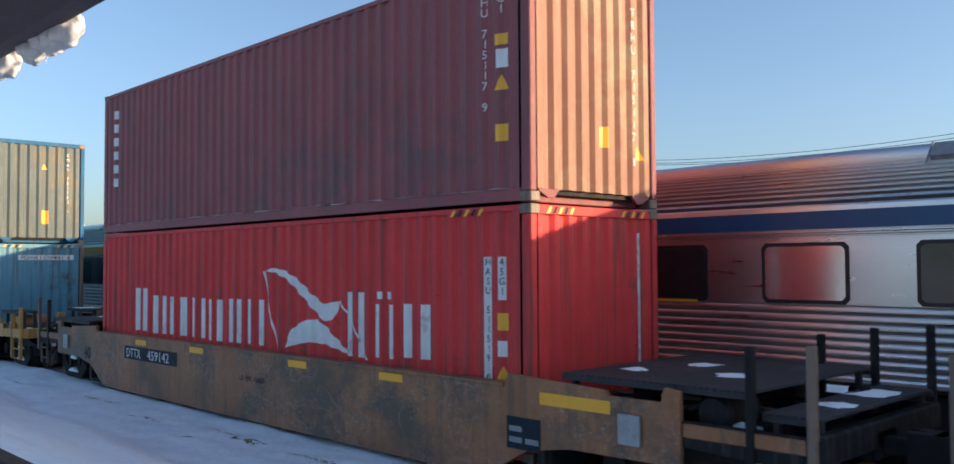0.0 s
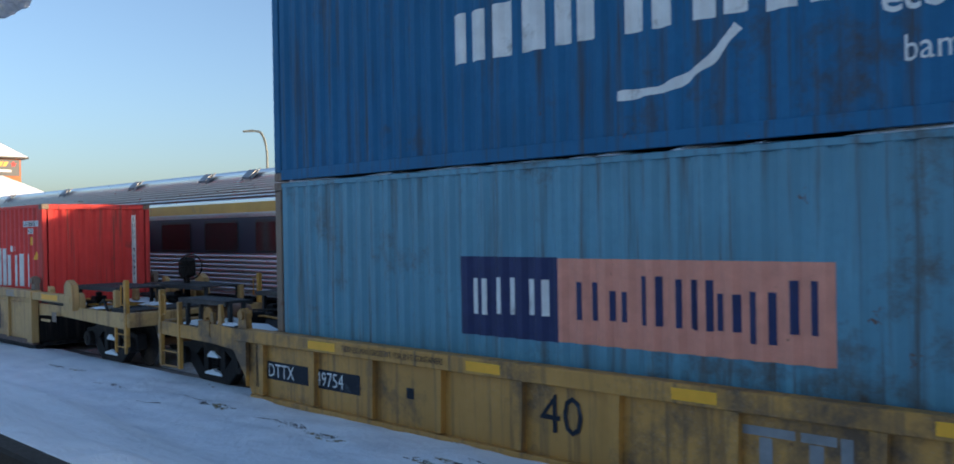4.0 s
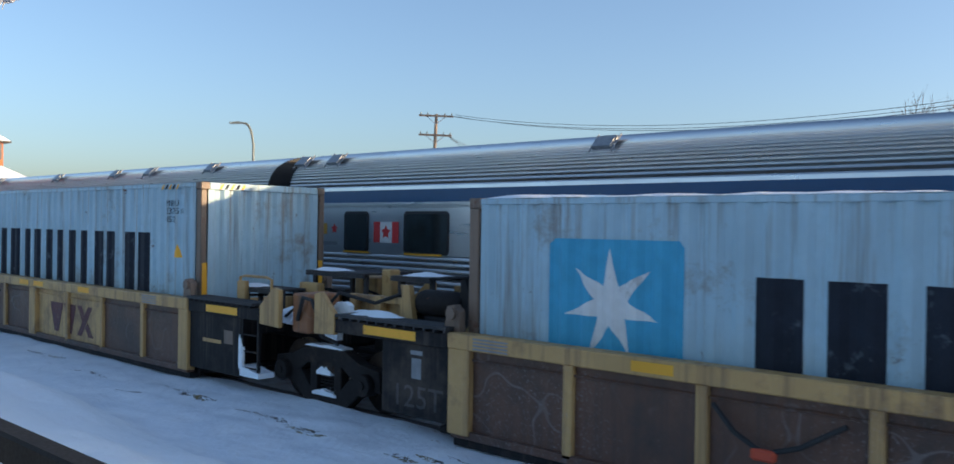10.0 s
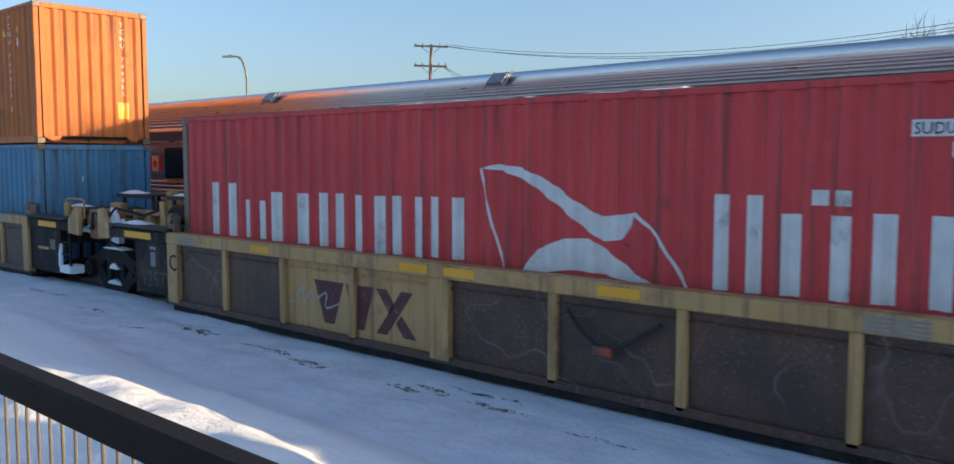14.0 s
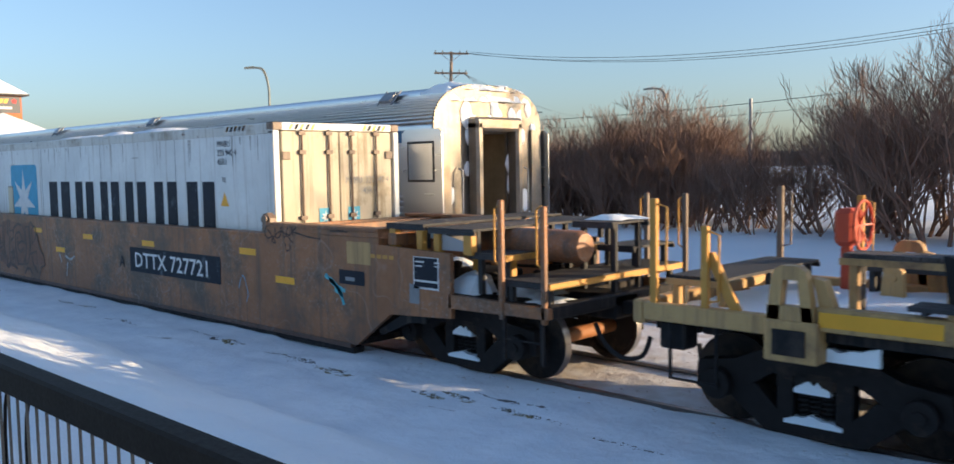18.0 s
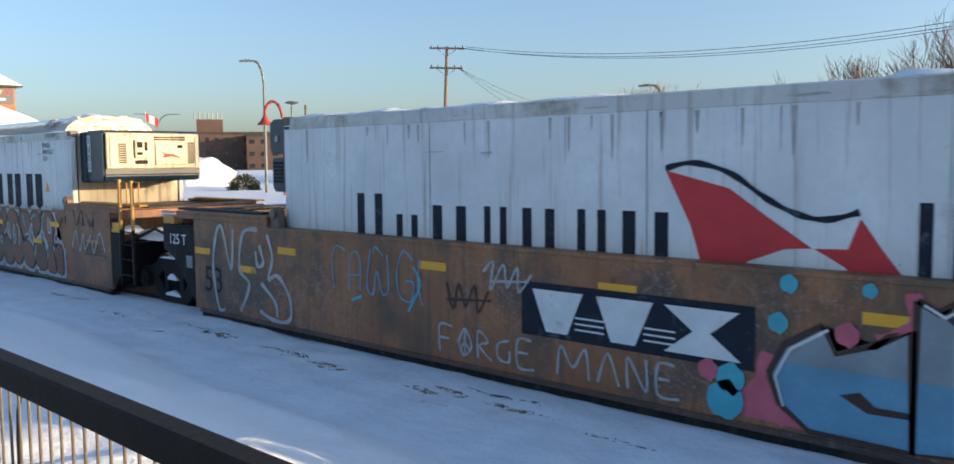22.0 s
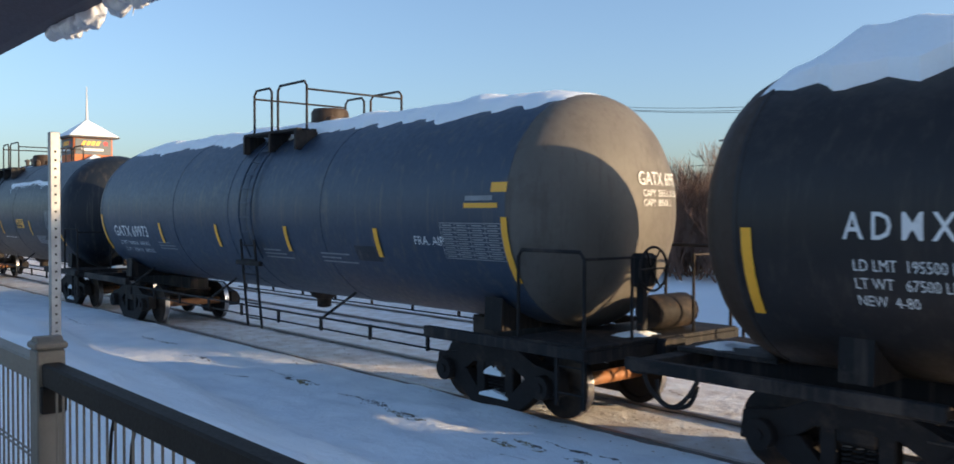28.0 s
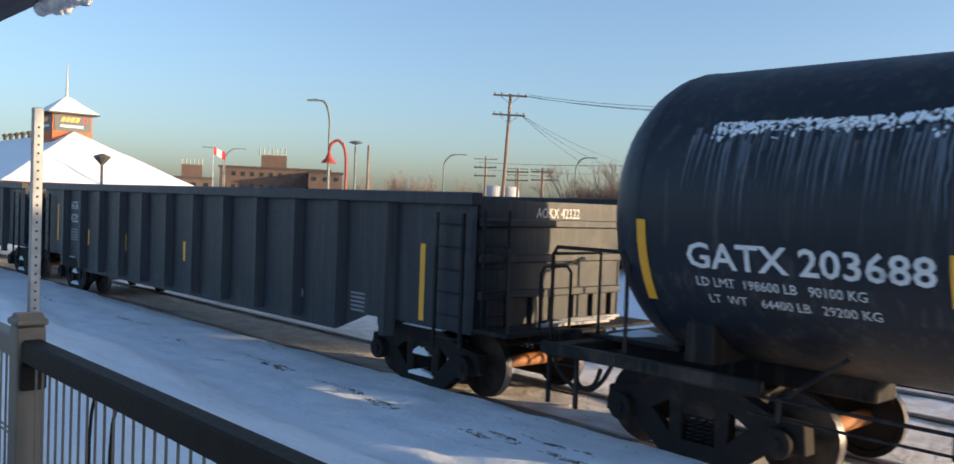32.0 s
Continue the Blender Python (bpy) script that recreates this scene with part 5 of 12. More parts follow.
def open_platform(car):
    """The snowed-in end floor of the last tan well: boards on stands, an eared bracket, posts and a red brake wheel."""
    part("floor_plate", box(bmesh.new(), -10.6, -6.3, -1.34, 1.34, 0.98, 1.07, 0.01), "car_black", car)
    part("centre_sill", box(bmesh.new(), -10.7, -6.3, -0.36, 0.36, 0.70, 0.98, 0.02), "car_black", car)
    part("end_sill", box(bmesh.new(), -10.86, -10.73, -1.40, 1.40, 0.95, 1.18, 0.02), "car_tan", car)
    for s in (-1, 1):
        y = s * 1.43
        part("side_sill", box(bmesh.new(), -10.72, -9.44, *sorted((y, s * 1.31)), 1.00, 1.17, 0.014), "car_tan", car)
        part("side_sill", box(bmesh.new(), -9.03, -6.16, *sorted((s * 1.45, s * 1.31)), 1.085, 1.285, 0.014), "car_tan", car)
        part("end_sheet", box(bmesh.new(), -7.42, -6.16, *sorted((s * 1.42, s * 1.37)), 0.22, 1.085), "car_panel", car)
        part("rubbing_rail", box(bmesh.new(), -7.42, -6.18, *sorted((s * 1.445, s * 1.40)), 0.82, 0.87, 0.008), "car_panel", car)
        # boxed bracket with its eared lifting plate
        bm = box(bmesh.new(), -9.46, -8.99, *sorted((s * 1.50, s * 1.28)), 0.80, 1.16, 0.014)
        ear = part("eared_bracket", bm, "car_tan", car)
        part("plate", box(bmesh.new(), -9.38, -9.09, *sorted((s * 1.512, s * 1.501)), 0.86, 1.08, 0.003), "car_black", ear)
        bm = bmesh.new()
        for x0, x1, x2, x3 in ((-9.44, -9.33, -9.40, -9.30), (-9.13, -9.03, -9.17, -9.08)):
            prism(bm, [(x0, 1.16), (x1, 1.16), (x3, 1.50), (x2, 1.50)], "y", *sorted((s * 1.49, s * 1.38)))
        box(bm, -9.44, -9.03, *sorted((s * 1.49, s * 1.38)), 1.16, 1.28)
        prism(bm, [(-9.40, 1.50), (-9.08, 1.50), (-9.11, 1.58), (-9.17, 1.62), (-9.31, 1.62), (-9.37, 1.58)], "y", *sorted((s * 1.49, s * 1.38)))
        part("ear", bm, "car_tan", ear)
        part("rib", prism(bmesh.new(), [(-9.03, 1.28), (-8.90, 1.28), (-8.98, 1.50), (-9.07, 1.52)], "y", *sorted((s * 1.40, s * 1.28))), "car_tan", ear)
        part("running_board", deck_boards(-8.30, -6.28, *sorted((s * 1.50, s * 1.16)), 1.37), "deck", car)
        for x in (-8.0, -7.2, -6.45):
            part("board_bracket", box(bmesh.new(), x - 0.03, x + 0.03, *sorted((s * 1.44, s * 1.18)), 1.285, 1.335), "car_tan", car)
        part("lock_post", prism(bmesh.new(), [(-6.42, 1.285), (-6.22, 1.285), (-6.22, 1.60), (-6.30, 1.66), (-6.42, 1.56)], "y", *sorted((s * 1.44, s * 1.30))), "car_tan", car)
        # stirrup step under the corner
        bm = tube(bmesh.new(), [(-10.46, s * 1.36, 1.0), (-10.46, s * 1.36, 0.46), (-9.98, s * 1.36, 0.46), (-9.98, s * 1.36, 1.0)], 0.02, 6)
        part("stirrup_step", bm, "car_black", car)
        part("cable_box", box(bmesh.new(), -10.62, -10.34, *sorted((s * 1.30, s * 1.05)), 0.72, 0.98, 0.02), "car_black", car)
    strip(car, -9.00, -8.05, 1.125, 1.25, -1.45)
    part("plate", box(bmesh.new(), -7.01, -6.79, -1.458, -1.451, 1.11, 1.23, 0.002), "car_black", car)
    for x, w, z, h in ((-7.30, .34, .60, .14), (-6.96, .37, .66, .09), (-6.74, .15, .55, .20)):
        mark(car, rect_shape(w, h), "car_tan", x, z, -1.42, label="tan patch in the dark sheet")
    # boards along and across the floor, on tan stands
    deck_plate(car, -9.10, -6.80, -0.72, -0.36, 1.67, 1.07, "walkway_board")
    deck_plate(car, -7.90, -7.30, -0.95, 1.15, 1.58, 1.07, "walkway_board")
    deck_plate(car, -10.66, -10.05, -1.05, 1.05, 1.40, 1.07, "walkway_board")
    deck_plate(car, -9.5, -8.2, 0.75, 1.15, 1.42, 1.07, "walkway_board")
    for x, y, z in ((-9.0, -0.70, 1.59), (-8.2, -0.70, 1.59), (-7.0, -0.70, 1.59), (-7.82, -0.92, 1.50), (-7.36, -0.92, 1.50), (-7.82, 1.1, 1.50), (-7.36, 0.3, 1.50), (-10.6, -1.0, 1.32), (-10.1, -1.0, 1.32)):
        part("stand", box(bmesh.new(), x - 0.04, x + 0.04, y - 0.04, y + 0.04, 1.07, z, 0.008), "car_tan", car)
    for x0, x1, y0, y1, z in ((-7.92, -7.28, -0.99, -0.96, 1.55), (-9.12, -6.78, -0.76, -0.73, 1.63), (-10.68, -10.03, -1.09, -1.06, 1.37)):
        part("edge_angle", box(bmesh.new(), x0, x1, y0, y1, z - 0.06, z), "car_tan", car)
    part("leaning_plate", prism(bmesh.new(), [(-8.05, 1.07), (-7.93, 1.07), (-8.00, 1.72), (-8.14, 1.74)], "y", -1.20, -1.12), "car_black", car)
    part("leaning_plate", prism(bmesh.new(), [(-6.55, 1.07), (-6.36, 1.07), (-6.50, 1.92), (-6.62, 1.92)], "y", -0.95, -0.70), "car_tan", car)
    bm = prism(bmesh.new(), [(-7.25, 1.07), (-6.56, 1.07), (-6.56, 1.40), (-7.20, 1.30)], "y", -1.02, -0.80)
    part("brake_box", bm, "car_tan", car)
    for x, y, z in ((-7.3, 0.9, 1.55), (-8.6, 1.18, 1.50), (-9.1, 0.55, 1.45)):
        upright(car, x, y, 1.07, z, 0.12, "car_tan")
    brake_wheel(car, -9.55, 0.95, 1.80, "brake_red")
    for x, y, z, m in ((-10.08, -1.38, 1.92, "handrail_yellow"), (-10.62, -1.38, 2.16, "handrail_yellow"), (-10.66, 1.36, 2.2, "post_rust"), (-9.75, 1.40, 2.1, "handrail_yellow")):
        part("end_post", box(bmesh.new(), x - 0.035, x + 0.035, y - 0.03, y + 0.03, 1.0, z, 0.006), m, car)
        grab(car, [(x + 0.03, y, z - 0.7), (x + 0.13, y, z - 0.68), (x + 0.14, y, z - 0.08), (x + 0.03, y, z - 0.05)], m, 0.012)
    part("brace", prism(bmesh.new(), [(-10.10, 1.66), (-10.02, 1.68), (-9.74, 1.16), (-9.82, 1.10)], "y", -1.36, -1.31), "handrail_yellow", car)
    for k in range(4):
        snow_cap(car, -10.65 + 1.05 * k, -9.55 + 1.05 * k, -1.28, 1.28, 1.072, 0.08, 300 + k, "snow_patch", "snow filling the end platform")
    part("snow_drift", ragged(bmesh.new(), -8.98, -8.55, 0.82, 1.04, -1.34, -1.28, 311), "snow", car, "snow packed under the sill", smooth=True)


def black_end(car, d, s, xa, xb, gusset):
    """Black end sheet, running board, gusset and step of a well over its shared bogie."""
    edge = 7.66 if d > 0 else -7.30
    plate_pts = [(xa, 0.27), (edge, 0.27), (edge, 1.128), (xa, 1.128)]
    part("end_sheet", prism(bmesh.new(), plate_pts, "y", *sorted((s * 1.46, s * 1.41))), "car_black", car)
    bm = bmesh.new()
    tip = 8.05 if d > 0 else -8.15
    for i in range(5):
        box(bm, *sorted((xa, tip)), *sorted((s * (1.53 - 0.075 * i), s * (1.475 - 0.075 * i))), 1.335, 1.372)
    n = 12
    for i in range(n):
        u = xa + (tip - xa) * (i + 0.3) / n
        box(bm, u, u + 0.03, *sorted((s * 1.525, s * 1.18)), 1.302, 1.334)
    part("running_board", bm, "deck", car)
    a, b = (8.22, 8.68) if d > 0 else (-8.18, -8.60)
    gus = [(a, 1.10), (b, 1.08), (b, 1.60), (b - d * 0.13, 1.63), (a, 1.36)]
    bm = prism(bmesh.new(), gus, "y", *sorted((s * 1.52, s * 1.44)))
    bmesh.ops.bevel(bm, geom=bm.edges[:], offset=0.01, segments=1, affect="EDGES")
    if gusset:
        part("gusset", bm, "car_tan", car)
    if d > 0:
        for x in (7.70, 8.10):
            part("ladder_rail", box(bmesh.new(), x - 0.02, x + 0.02, *sorted((s * 1.46, s * 1.42)), 0.38, 1.12), "car_black", car)
        for z in (0.42, 0.66, 0.90):
            part("ladder_rung", tube(bmesh.new(), [(7.70, s * 1.44, z), (8.10, s * 1.44, z)], 0.014, 6), "cast_iron", car)


def shared_end(car, d, seed):
    """What stands on the end of a well above the bogie that it shares: decks, stands, brackets, brake gear, hoses and snow."""
    part("centre_sill", box(bmesh.new(), *sorted((d * 6.3, d * 8.75)), -0.36, 0.36, 0.74, 1.06, 0.02), "car_black", car)
    part("cross_beam", box(bmesh.new(), *sorted((d * 7.05, d * 7.35)), -1.38, 1.38, 0.82, 1.10, 0.02), "car_black", car)
    part("well_coaming", box(bmesh.new(), *sorted((d * 6.36, d * 6.50)), -1.33, 1.33, 0.98, 1.30, 0.015), "car_tan", car)
    if d > 0:
        deck_plate(car, 7.56, 8.94, -0.25, 0.75, 1.80, 1.06)
        deck_plate(car, 6.75, 7.85, -0.95, -0.45, 1.53, 1.06)
        part("valve_chest", box(bmesh.new(), 7.50, 8.07, 0.78, 1.18, 1.08, 1.67, 0.02), "car_tan", car)
        part("valve_chest", box(bmesh.new(), 7.62, 8.10, -0.42, -0.28, 1.06, 1.62, 0.02), "car_tan", car)
        bm = box(bmesh.new(), 8.94, 9.15, 0.10, 0.30, 1.06, 1.86, 0.02)
        lathe(bm, [(0.055, -0.012), (0.055, 0.012)], "y", 10, (9.045, 0.09, 1.72))
        part("stand", bm, "car_tan", car)
        part("side_block", box(bmesh.new(), 8.74, 9.13, -1.34, -0.80, 1.02, 1.56, 0.03), "car_brown", car, "rust-brown steel block beside the pivot")
        grab(car, [(6.88, -0.98, 1.32), (6.88, -0.98, 1.68), (7.02, -0.98, 1.70), (7.60, -0.98, 1.70), (7.72, -0.98, 1.67), (7.72, -0.98, 1.32)], "car_tan", 0.022)
        part("stand", box(bmesh.new(), 6.84, 7.06, -1.02, -0.94, 1.30, 1.62, 0.01), "car_tan", car)
        part("snow_drift", ragged(bmesh.new(), 9.14, 9.46, 0.95, 1.64, -1.12, -1.02, seed), "snow", car, "snow packed upright between the brackets", smooth=True)
        part("snow_drift", ragged(bmesh.new(), 7.66, 8.14, 0.30, 0.46, -1.47, -1.20, seed + 2), "snow", car, "snow packed on the step", smooth=True)
        part("snow_drift", ragged(bmesh.new(), 7.63, 7.73, 0.40, 0.86, -1.475, -1.43, seed + 3), "snow", car, "snow packed on the step", smooth=True)
        grab(car, [(8.9, -1.36, 1.2), (9.1, -1.42, 1.52), (9.3, -1.42, 1.50), (9.42, -1.40, 1.25), (9.35, -1.3, 1.02), (9.6, -1.2, 0.92)], "rubber", 0.028, "air_hose")
        grab(car, [(8.2, -1.1, 1.15), (8.6, -1.2, 1.32), (9.0, -0.6, 1.30), (9.3, -0.5, 1.15)], "rubber", 0.024, "air_hose")
        for x, y, z, w in ((6.7, 0.6, 1.42, 0.10), (8.3, 0.95, 1.56, 0.14), (8.45, -0.6, 1.42, 0.12)):
            upright(car, x, y, 1.06, z, w, "car_tan")
        spots = ((6.7, 7.2, -0.40, 0.3, 1.07), (7.9, 8.6, -1.2, -0.6, 1.10), (7.6, 8.2, -0.2, 0.2, 1.805), (6.8, 7.2, -0.92, -0.6, 1.535))
    else:
        deck_plate(car, -8.60, -7.80, -0.20, 0.70, 1.80, 1.06)
        deck_plate(car, -7.6, -6.7, 0.35, 1.15, 1.58, 1.06)
        for x in (-8.78, -8.25, -7.74):
            part("stand", box(bmesh.new(), x - 0.06, x + 0.06, -0.74, -0.62, 1.06, 1.56, 0.012), "car_tan", car)
        part("stand", box(bmesh.new(), -8.84, -7.68, -0.70, -0.58, 1.46, 1.55, 0.012), "car_tan", car)
        part("back_plate", box(bmesh.new(), -8.82, -7.70, -0.57, -0.54, 1.10, 1.48, 0.008), "car_tan", car)
        part("leaning_plate", prism(bmesh.new(), [(-7.60, 1.06), (-7.44, 1.06), (-7.56, 1.74), (-7.72, 1.74)], "y", -0.80, -0.72), "car_tan", car)
        bm = lathe(bmesh.new(), [(0.03, 0), (0.15, 0.02), (0.17, 0.08), (0.17, 0.72), (0.13, 0.78), (0.03, 0.80)], "x", 16, (-7.52, -0.60, 1.52))
        part("brake_cylinder", bm, "cast_iron", car, smooth=True)
        part("stand", box(bmesh.new(), -7.36, -6.92, -0.72, -0.48, 1.06, 1.36, 0.02), "car_black", car)
        part("end_post", prism(bmesh.new(), [(-6.76, 1.06), (-6.62, 1.06), (-6.62, 1.70), (-6.68, 1.86), (-6.76, 1.84)], "y", -0.68, -0.58), "car_black", car)
        part("snow_drift", ragged(bmesh.new(), -8.50, -8.15, 1.10, 1.50, -1.30, -1.22, seed + 5), "snow", car, "snow packed upright between the brackets", smooth=True)
        grab(car, [(-8.7, -1.30, 1.0), (-8.55, -1.38, 1.40), (-8.35, -1.30, 1.62), (-8.1, -0.9, 1.48), (-7.9, -0.6, 1.60)], "rubber", 0.026, "air_hose")
        for x, y, z, w in ((-6.95, 0.85, 1.50, 0.12), (-8.3, 0.95, 1.62, 0.16)):
            upright(car, x, y, 1.06, z, w, "car_tan")
        if seed == 1:
            for x in (-8.46, -8.70):
                bm = prism(bmesh.new(), [(x - 0.11, 1.0), (x + 0.11, 1.0), (x + 0.11, 1.62), (x + 0.04, 1.72), (x - 0.05, 1.72), (x - 0.11, 1.62)], "y", -1.54, -1.47)
                ear = part("eared_bracket", bm, "car_tan", car)
                part("hole", box(bmesh.new(), x - 0.04, x + 0.04, -1.547, -1.541, 1.34, 1.52, 0.002), "car_black", ear)
        spots = ((-8.4, -7.7, -1.25, -0.8, 1.32), (-7.2, -6.6, -0.4, 0.3, 1.07), (-8.5, -8.0, -0.1, 0.4, 1.805), (-8.0, -7.3, -1.4, -1.1, 1.374))
    for k, (a, b, y0, y1, z) in enumerate(spots):
        snow_cap(car, a, b, y0, y1, z, 0.10 if k != 1 else 0.2, seed * 7 + k + d, "snow_patch", "snow heaped on the shared end")
    for x0, y0, x1, y1, z in ((6.5, -0.7, 8.6, -0.3, 1.36), (6.6, 0.3, 8.6, 0.1, 1.42), (7.0, 1.0, 8.5, 0.6, 1.40), (6.6, -1.1, 8.2, -1.15, 1.26)):
        grab(car, [(d * x0, y0, z), (d * (x0 + x1) / 2, (y0 + y1) / 2, z + 0.06), (d * x1, y1, z - 0.03)], "cast_iron", 0.02, "brake_rod")
    if d < 0:
        words(car, "125T", 0.26, -7.12, 0.38, "deck", None, -1.46, lift=0.006, squeeze=1.1)


def unit_panel(xc, first=False, last=False, letter="", seed=1, mark_x=0.78):
    """One well of the tan five-well car: dark panels between tan posts, black ends over the shared bogies."""
    rnd = random.Random(seed)
    car = freight(thing("well_car", "tan and rust-brown articulated well with dark panels and black ends", "rail car", "freight train"), xc)
    plain = (2, 3, 6, 7) if first else (4, 5) if mark_x > 0 else (2, 3)
    posts = [(-5.98, 0.32), (-4.49, 0.12), (-3.02, 0.12), (-1.53, 0.12), (0.06, 0.30), (1.67, 0.11), (3.15, 0.11), (4.69, 0.11), (6.09, 0.28)]
    for s in (-1, 1):
        y = s * 1.52
        bm = bmesh.new()
        box(bm, -6.15, 6.22, *sorted((y, s * 1.30)), 1.145, 1.32, 0.014)
        part("top_sill", bm, "car_tan", car)
        bm = bmesh.new()
        box(bm, -6.1, 6.2, *sorted((s * 1.49, s * 1.34)), 0.16, 0.25, 0.008)
        part("bottom_sill", bm, "car_panel", car)
        # black strip added for the shade below the well's edge
        part("under_shade_strip", box(bmesh.new(), -6.1, 6.2, *sorted((s * 1.44, s * 1.25)), 0.06, 0.158, 0.006), "car_black", car)
        for k, ((a, wa), (b, wb)) in enumerate(zip(posts, posts[1:])):
            bm = bmesh.new()
            box(bm, a + wa * 0.5 - 0.02, b - wb * 0.5 + 0.02, *sorted((s * 1.43, s * 1.39)), 0.22, 1.16)
            part("side_panel", bm, "car_tan" if k in plain else "car_panel", car)
            bm = bmesh.new()
            tube(bm, [(a + wa / 2, s * 1.44, 1.04), (b - wb / 2, s * 1.44, 1.04)], 0.018, 6)
            part("pipe", bm, "car_tan" if k in plain else "car_panel", car)
        for x, w in posts:
            bm = bmesh.new()
            box(bm, x - w / 2, x + w / 2, *sorted((s * (1.515 if w > 0.2 else 1.49), s * 1.36)), 0.20, 1.15, 0.012)
            part("post", bm, "car_tan", car)
        for d in (-1, 1):
            last_end = (last and d < 0) or (first and d > 0)
            xa, xb = (6.24, 8.26) if d > 0 else (-6.16, -8.22)
            if last and d < 0:
                continue
            bm = bmesh.new()
            box(bm, *sorted((xa, xb)), *sorted((s * 1.50, s * 1.34)), 1.13, 1.30, 0.012)
            part("end_beam", bm, "car_tan" if last_end else "car_black", car)
            if not last_end:
                black_end(car, d, s, xa, xb, not (d < 0 and seed == 1))
            if s < 0:
                strip(car, *((6.77, 7.63) if d > 0 else (-7.62, -6.68)), 1.165, 1.275, -1.50)
    y = -1.52
    for x, w in ((-3.73, 0.45), (-0.59, 0.48), (0.15, 0.48), (2.25, 0.48)):
        strip(car, x, x + w, 1.185, 1.285, y)
    for x in (-5.75, 4.75):
        blocks(car, [(0, .036 * k, .5, .020) for k in range(4)], "grey_mark", x, 1.165, y, None)
    yp = -1.43
    # owner's mark as plain plum bars
    if first:
        for x, w in ((-3.1, 1.15), (-1.55, 1.0), (3.2, 0.9)):
            bm = bmesh.new()
            quad(bm, x, x + w, 0.38, 0.94)
            mark(car, bm, "car_panel", 0, 0, yp, label="dark repainted patch")
    else:
        owner_bars(car, mark_x, yp)
    if letter:
        words(car, letter, 0.26, -6.07, 0.72, "black_mark", None, -1.52, lift=0.006)
    bm = bmesh.new()
    quad(bm, 0, 0.16, 0, 0.24)
    if not last:
        mark(car, bm, "grey_mark", -6.78, 0.72, -1.46, label="pale data plate")
        blocks(car, [(0, 0, .2, .05)], "grey_mark", -6.8, 1.0, -1.46, None)
    blocks(car, [(0, 0, .52, .055)], "car_tan", 6.62, 0.70, -1.46, None)
    blocks(car, [(0, 0, .24, .2)], "post_rust", 7.22, 0.72, -1.46, None)
    # hanging air hose under the top sill
    grab(car, [(1.87, -1.5, 1.0), (2.1, -1.55, 0.80), (2.35, -1.56, 0.66), (2.62, -1.55, 0.76), (2.95, -1.5, 0.98)] if mark_x < 0 else [(-2.9, -1.5, 1.0), (-2.68, -1.55, 0.80), (-2.4, -1.56, 0.66), (-2.1, -1.55, 0.76), (-1.75, -1.5, 0.98)], "rubber", 0.024, "hanging_hose")
    hx = 2.35 if mark_x < 0 else -2.4
    part("hose_coupling", box(bmesh.new(), hx - 0.11, hx + 0.11, -1.60, -1.53, 0.60, 0.70, 0.02), "brake_red" if seed % 2 == 0 else "cast_iron", car)
    well_floor(car, -6.25, 6.05)
    for x in (-6.2, 6.0):
        for yy in (-1.34, 1.34):
            lock_bracket(car, x, yy, 1.32, "post_rust")
    for d in (-1, 1):
        last_end = (last and d < 0) or (first and d > 0)
        if last_end:
            hl = 10.6 if first else 10.4
            bogie(car, d * (9.15 if first else 9.2))
            coupler(car, d * (hl - 0.25), d)
            if first:
                end_platform(car, d * 6.3, d * hl, "car_tan", "handrail_yellow", True, "cast_iron")
            else:
                open_platform(car)
            for yy in (-1.42, 1.42) if first else ():
                bm = bmesh.new()
                prism(bm, [(d * 7.9, 1.0), (d * 8.35, 1.0), (d * 8.3, 1.50), (d * 8.1, 1.60), (d * 7.95, 1.50)], "y", yy - 0.07, yy + 0.07)
                part("bracket", bm, "car_tan", car)
        else:
            shared_end(car, d, seed)
    if not last:
        bogie(car, -8.93)
    return car


